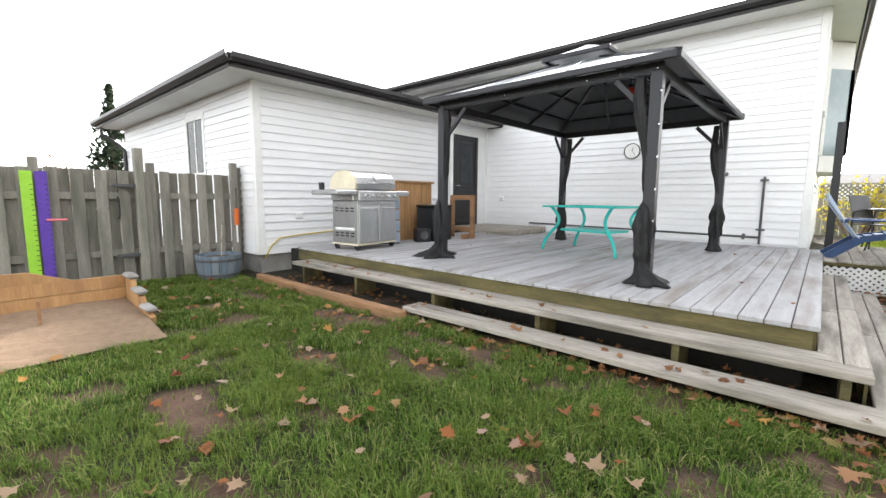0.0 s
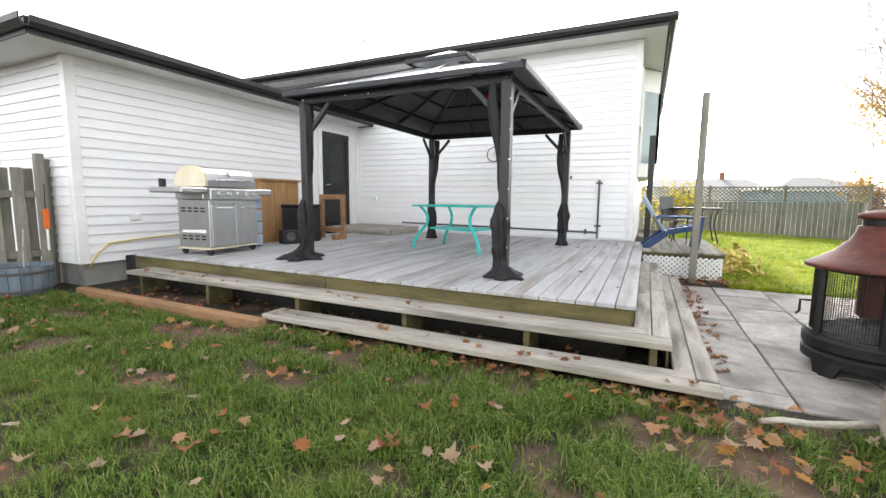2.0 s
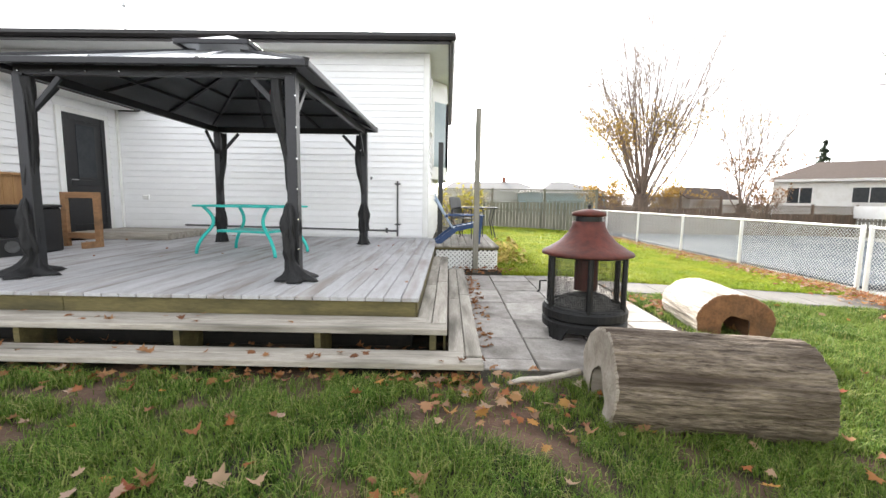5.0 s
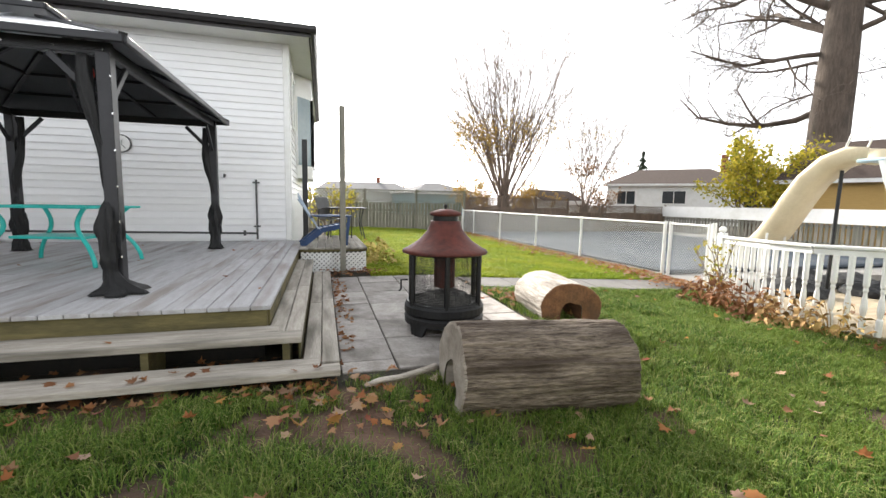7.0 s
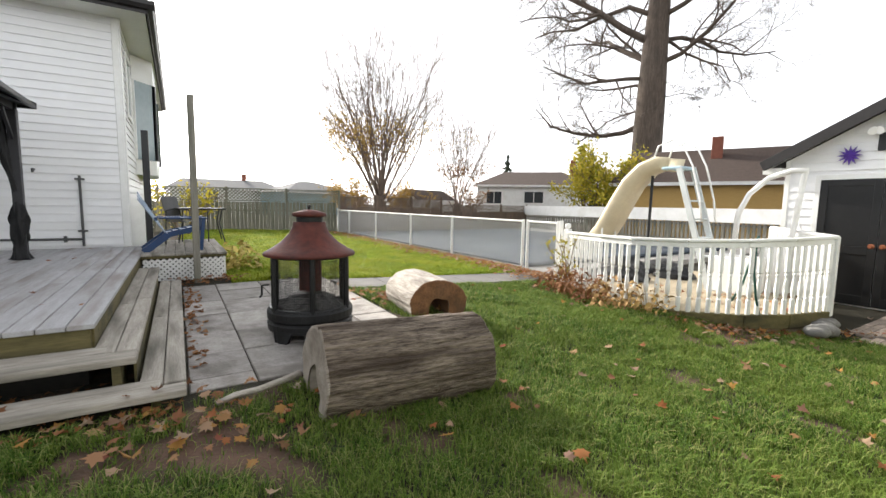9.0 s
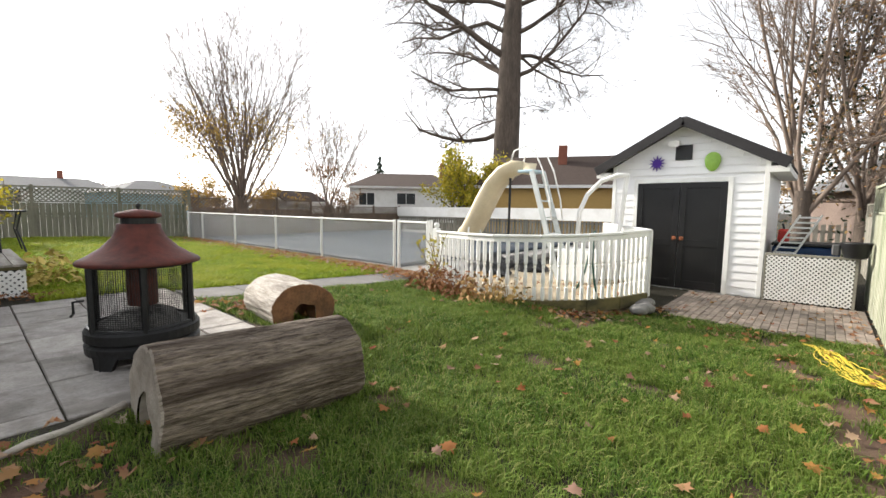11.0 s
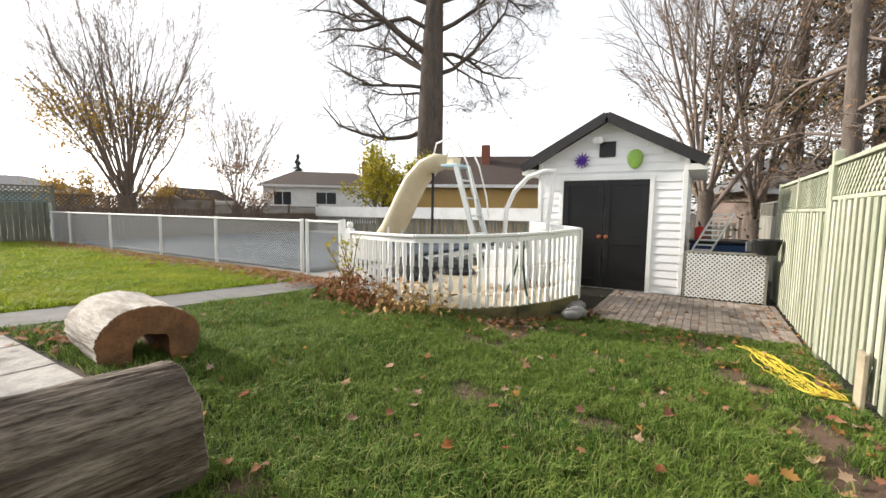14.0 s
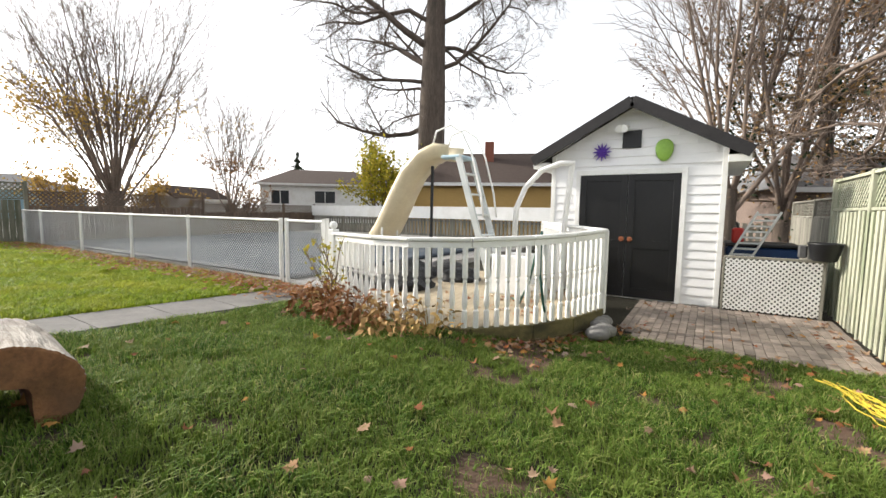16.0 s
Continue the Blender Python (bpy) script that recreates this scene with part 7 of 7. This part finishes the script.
def lawn(x, y):
    """True where grass grows; a thinning share round bare patches."""
    ok = ~((x > -7.0) & (x < 0.5) & (y > -0.63)) & ~((x < -6.95))
    ok &= ~((x > 0.48) & (x < 2.45) & (y > -0.43) & (y < 3.46)) & ~((x > -0.2) & (x < 1.12) & (y > 3.0) & (y < 7))
    ok &= ~((x > 2.3) & (x < 6.9) & (np.abs(y - 2.73) < 0.39)) & ~((x < 0.0) & (y > 3))
    ok &= ~((x < -4.0) & (y < -2.42)) & ~((x > 7.9) & (y < -1.0)) & ~((x > 6.75) & (y > 1.2))
    ok &= ~inside(x, y, PD + [(10.5, 3.0), (6.6, 3.0)]) & ~((x < -2.95) & (y > -0.78))
    thin = worn(x, y)
    return ok, thin


def field(x, y, cell, seed):
    """Smooth random values from 0 to 1 over the plan, changing over about one cell."""
    table = np.random.default_rng(seed).random((256, 256))
    u, v = x / cell + 500.0, y / cell + 500.0
    i, j = np.floor(u).astype(int), np.floor(v).astype(int)
    a, b = smooth01(u - i), smooth01(v - j)
    i, j, i1, j1 = i % 256, j % 256, (i + 1) % 256, (j + 1) % 256
    return (table[i, j] * (1 - a) + table[i1, j] * a) * (1 - b) + (table[i, j1] * (1 - a) + table[i1, j1] * a) * b


def grass(name, x0, x1, y0, y1, per, h, w, seed, material):
    """Blades in tufts: neighbours lean one way, and tufts differ in height and thickness."""
    g = np.random.default_rng(seed)
    n = int((x1 - x0) * (y1 - y0) * per)
    x, y = g.uniform(x0, x1, n), g.uniform(y0, y1, n)
    ok, thin = lawn(x, y)
    tuft = 0.6 * field(x, y, 0.10, 7) + 0.4 * field(x, y, 0.33, 8)
    keep = ok & (g.random(n) > thin * 0.93) & (g.random(n) < 0.25 + 1.5 * tuft)
    x, y, thin, tuft = x[keep], y[keep], thin[keep], tuft[keep]
    n = len(x)
    tall = h * g.uniform(0.5, 1.3, n) * (0.45 + 1.1 * tuft) * (1 - 0.45 * thin)
    a = 4 * np.pi * field(x, y, 0.16, 9) + g.normal(0, 1.5, n)
    lean = g.uniform(0.35, 2.1, n) * tall
    dx, dy = np.cos(a) * lean, np.sin(a) * lean
    b = a + np.pi / 2 + g.normal(0, 0.5, n)
    wide = w * g.uniform(0.6, 1.3, n)
    wx, wy = np.cos(b) * wide * 0.5, np.sin(b) * wide * 0.5
    z = gz(x, y) - 0.03
    v = np.empty((n, 5, 3), np.float32)
    v[:, 0] = np.stack([x - wx, y - wy, z], 1)
    v[:, 1] = np.stack([x + wx, y + wy, z], 1)
    v[:, 2] = np.stack([x + dx * 0.35 - wx * 0.8, y + dy * 0.35 - wy * 0.8, z + tall * 0.7 + 0.02], 1)
    v[:, 3] = np.stack([x + dx * 0.35 + wx * 0.8, y + dy * 0.35 + wy * 0.8, z + tall * 0.7 + 0.02], 1)
    v[:, 4] = np.stack([x + dx, y + dy, z + tall * 0.92 + 0.02], 1)
    i = np.arange(n)[:, None] * 5
    f = np.concatenate([i + [0, 1, 3], i + [0, 3, 2], i + [2, 3, 4]], 0)
    return tagged(soup(name, v.reshape(-1, 3), f, material), "short green lawn grass with worn bare patches", "grass", kind="stuff")


M_GRASS = islands("grass_blades", [(0.032, 0.066, 0.012), (0.070, 0.140, 0.022), (0.120, 0.215, 0.034), (0.205, 0.290, 0.055), (0.38, 0.35, 0.15)], 0.62, 0.38, (0.175, 0.24, 0.046))
grass("grass", -6.9, 2.8, -3.6, -0.6, 8400, 0.050, 0.0052, 1, M_GRASS)
grass("grass", 2.8, 8.0, -4.05, 2.3, 6200, 0.052, 0.0062, 2, M_GRASS)
grass("grass", -0.5, 2.8, -4.05, -3.6, 3600, 0.058, 0.007, 3, M_GRASS)
grass("grass", 2.4, 2.8, -0.6, 2.3, 4000, 0.06, 0.007, 6, M_GRASS)
# brighter copy of the grass: sunlight on the far lawn put into its colour
M_SUNGRASS = islands("grass_blades_sunlit_tint", [(0.14, 0.20, 0.016), (0.20, 0.30, 0.025), (0.29, 0.39, 0.035), (0.40, 0.45, 0.06)], 0.55, 0.5, (0.42, 0.43, 0.05))
grass("grass", 0.5, 6.75, 3.1, 8.0, 4200, 0.062, 0.010, 4, M_SUNGRASS)
grass("grass", 0.0, 6.75, 8.0, 16.1, 2100, 0.07, 0.015, 5, M_SUNGRASS)

M_LEAF = islands("fallen_leaves", [(0.34, 0.13, 0.05), (0.25, 0.12, 0.07), (0.42, 0.24, 0.13), (0.42, 0.31, 0.22), (0.24, 0.14, 0.09), (0.46, 0.25, 0.07), (0.26, 0.08, 0.05), (0.48, 0.38, 0.30)])
M_LEAFDRY = islands("dry_leaf_litter", [(0.22, 0.09, 0.035), (0.30, 0.14, 0.06), (0.17, 0.08, 0.045), (0.36, 0.20, 0.10), (0.27, 0.10, 0.04)])
OUT = [(0.0, -0.55), (0.10, -0.30), (0.42, -0.42), (0.36, -0.12), (0.62, 0.10), (0.36, 0.22), (0.30, 0.42), (0.12, 0.34), (0.0, 0.72)]
OUT = OUT + [(-x, y) for x, y in OUT[-2:0:-1]]


def leaves(name, spots, size, seed, material, label, curl=0.6):
    """Maple-like leaves lying at the given (x, y, z) spots, tilted and curled."""
    g = random.Random(seed)
    V, F = [], []
    n = len(OUT)
    for x, y, z in spots:
        s = size * g.uniform(0.6, 1.35)
        m = pose(x, y, z + s * 0.12, g.uniform(-22, 22), g.uniform(-22, 22), g.uniform(0, 360))
        base = len(V)
        k1, k2 = g.uniform(-curl, curl * 1.5), g.uniform(-curl, curl)
        V.append(tuple(m @ Vector((0, 0, 0))))
        for a, b in OUT:
            V.append(tuple(m @ Vector((a * s, b * s, s * (k1 * a * a * 2 + k2 * b * b)))))
        for i in range(n):
            F.append((base, base + 1 + i, base + 1 + (i + 1) % n))
    return tagged(soup(name, np.array(V), np.array(F), material), label, "leaves", kind="stuff")


g = random.Random(8)
spots = []
while len(spots) < 300:
    x, y = g.uniform(-6.5, 8.0), g.uniform(-4.0, 2.2)
    ok, _ = lawn(np.array([x]), np.array([y]))
    if ok[0] and g.random() < (1.0 if y < -0.5 else 0.4):
        spots.append((x, y, float(gz(x, y)) + 0.038))
for cx, cy, n, r in ((0.9, -1.1, 26, 0.3), (-0.9, -1.75, 8, 0.15), (0.0, -1.8, 7, 0.15), (-1.9, -2.2, 8, 0.2), (0.35, -0.85, 20, 0.25), (7.2, -2.6, 40, 0.35), (6.9, -3.7, 20, 0.3)):
    for _ in range(n):
        x, y = g.gauss(cx, r), g.gauss(cy, r * 0.6)
        spots.append((x, y, float(gz(x, y)) + 0.02))
for cx, cy, rx, ry in BARE:
    for _ in range(7):
        x, y = g.gauss(cx, rx * 0.7), g.gauss(cy, ry * 0.8)
        if lawn(np.array([x]), np.array([y]))[0][0]:
            spots.append((x, y, float(gz(x, y)) + 0.012))
leaves("fallen_leaves", spots, 0.062, 1, M_LEAF, "orange and tan maple leaves scattered on grass")
spots = []
for _ in range(420):  # along the foot of the steps and under the treads
    x = g.uniform(-5.8, 0.5)
    spots.append((x, g.choice((g.gauss(-0.70, 0.06), g.uniform(-0.34, -0.05), g.uniform(-0.60, -0.38))) - 0.0, 0.0 + g.uniform(0, 0.03)))
for _ in range(24):
    spots.append((g.uniform(-5.5, 0.2), g.uniform(-0.30, -0.05), 0.255))
for _ in range(16):
    spots.append((g.uniform(-3, 0.4), g.uniform(-0.60, -0.38), 0.105))
for _ in range(90):
    spots.append((g.gauss(0.56, 0.05), g.uniform(0.0, 3.6), 0.0))
for _ in range(130):
    spots.append((g.uniform(0.3, 1.4), g.gauss(3.75, 0.14), 0.0 + g.uniform(0, 0.05)))
for _ in range(60):
    spots.append((g.gauss(1.5, 0.3), g.uniform(4.0, 7.0), 0.0))
leaves("leaf_litter", spots, 0.05, 2, M_LEAFDRY, "brown leaf litter along the steps and porch")
spots = []
for _ in range(2100):  # drift along the chain-link fence
    y = 2.4 + 13.2 * g.random() ** 1.4
    x = 6.66 - abs(g.gauss(0, 0.40))
    spots.append((x, y, float(gz(x, y)) + 0.055))
for _ in range(260):  # pool deck kerb and deck
    u = g.random()
    x, y = 6.0 + 2.5 * u, -0.55 - 0.9 * u + g.gauss(0, 0.22)
    spots.append((x, y, float(gz(x, y)) + 0.02))
for _ in range(200):
    x, y = g.uniform(7.2, 10.2), g.gauss(-0.35, 0.4) + 0.1 * 1
    if y > -1.1 + 0.6 * (x - 8.25):
        spots.append((x, y, -0.235))
for _ in range(90):
    spots.append((g.uniform(8.0, 10.5), g.choice((g.gauss(-3.85, 0.12), g.uniform(-4, -1.4))), -0.485))
for _ in range(70):
    x, y = g.gauss(2.65, 0.2), g.gauss(1.6, 0.35)
    spots.append((x, y, float(gz(x, y)) + 0.03))
for _ in range(120):
    x = g.uniform(2.5, 8.0)
    y = -4.0 + abs(g.gauss(0, 0.1))
    spots.append((x, y, float(gz(x, y)) + 0.02))
leaves("leaf_litter", spots, 0.06, 3, M_LEAF, "drift of orange and brown leaves along the fence and kerb")
spots = [(g.uniform(-6, -0.1), g.uniform(0.1, 5.3), DECK_Z + 0.003) for _ in range(22)]
leaves("deck_leaves", spots, 0.04, 4, M_LEAFDRY, "few dry leaves on the deck boards")


def hosta(at, seed, spread, count, material, label, size=0.085):
    """A withered clump: thin bent stems with curled, twisted leaves hanging from them."""
    rnd = random.Random(seed)
    t = tagged(empty("withered_plant", at), label, "plant", "withered plants by the pool deck")
    for k in range(count):
        a, ln = rnd.uniform(0, 2 * math.pi), size * rnd.uniform(0.5, 1.5)
        r0 = spread * math.sqrt(rnd.random())
        h = rnd.uniform(0.03, 0.46) * (1 - 0.55 * (r0 / spread) ** 2)
        curl, droop = rnd.uniform(-0.5, 0.9), rnd.uniform(-0.3, 1.1)
        bm = bmesh.new()
        rows = []
        for i in range(5):
            u = i / 4
            w = ln * rnd.uniform(0.16, 0.30) * math.sin(math.pi * min(0.98, 0.08 + u * 0.9))
            rows.append([bm.verts.new((ln * (u - 0.3), q * w, ln * (0.2 * math.sin(u * 2) - droop * u * u) + abs(q) * w * curl)) for q in (-1, 0, 1)])
        for p, q in zip(rows, rows[1:]):
            for j in range(2):
                bm.faces.new((p[j], p[j + 1], q[j + 1], q[j]))
        b = a + rnd.uniform(-1.2, 1.2)
        ob = part("leaf", bm, material, t, smooth=True)
        ob.matrix_basis = pose(r0 * math.cos(a), r0 * math.sin(a), max(0.03, h), rnd.uniform(-50, 50), rnd.uniform(-15, 40), math.degrees(b))
        if k % 5 == 0:
            x, y = r0 * math.cos(a), r0 * math.sin(a)
            part("stem", T([(x * 0.4, y * 0.4, 0.0), (x * 0.75, y * 0.75, h * 0.7), (x, y, max(0.03, h))], 0.004, 4), material, t)
    return t


M_WITHER = mat("withered_tan_leaf", (0.42, 0.27, 0.10), (0.25, 0.13, 0.05), 0.8, 14, bump=0.4, piece=0.3)
M_WITHER2 = mat("rust_brown_leaf", (0.30, 0.13, 0.05), (0.18, 0.08, 0.035), 0.85, 14, bump=0.4, piece=0.3)
M_WITHERMIX = mat("ochre_withered_leaf", (0.45, 0.32, 0.10), (0.26, 0.14, 0.05), 0.8, 14, bump=0.4, piece=0.3)
M_WITHERY = mat("yellow_hosta_leaf", (0.55, 0.45, 0.12), (0.38, 0.26, 0.06), 0.75, 14, bump=0.3, piece=0.25)
for k, (x, y, sp_, c, m, l) in enumerate(((5.85, 1.55, 0.40, 170, M_WITHER2, "withered rust-brown plant clump by the kerb"), (5.75, 1.0, 0.42, 200, M_WITHER2, "withered brown plant clump by the kerb"), (5.78, 0.45, 0.40, 190, M_WITHER, "withered tan hosta clump by the kerb"), (5.95, 0.0, 0.30, 80, M_WITHERMIX, "yellowed hosta clump by the kerb"), (6.25, 1.9, 0.28, 80, M_WITHER, "withered tan clump by the gate"))):
    hosta((x, y, float(gz(x, y)) - 0.01), 90 + k, sp_, c, m, l)
for k, (x, y) in enumerate(((1.35, 4.6), (1.4, 5.3), (1.45, 6.0))):
    hosta((x, y, float(gz(x, y)) - 0.01), 120 + k, 0.34, 60, M_WITHERY, "yellowed plant clump beside the porch", 0.12)
sap = tagged(empty("green_sapling", (6.2, 1.72, -0.3)), "thin green-yellow sapling by the railing post", "plant")
L = Limbs()
rs = random.Random(3)
for k in range(4):
    L.grow(rs, Vector((0, 0, 0)), Vector((rs.uniform(-.3, .3), rs.uniform(-.3, .3), 1)), 0.85, 0.008, 1, 0.5, 0.02, (5,), 0.4, 0.1, (4, 3))
L.mesh("stem", M_TWIG, sap)
leaf_cloud("foliage", scatter(rs, L.tips, 110, 0.04), 0.035, M_YELLOWLEAF, sap, rs)
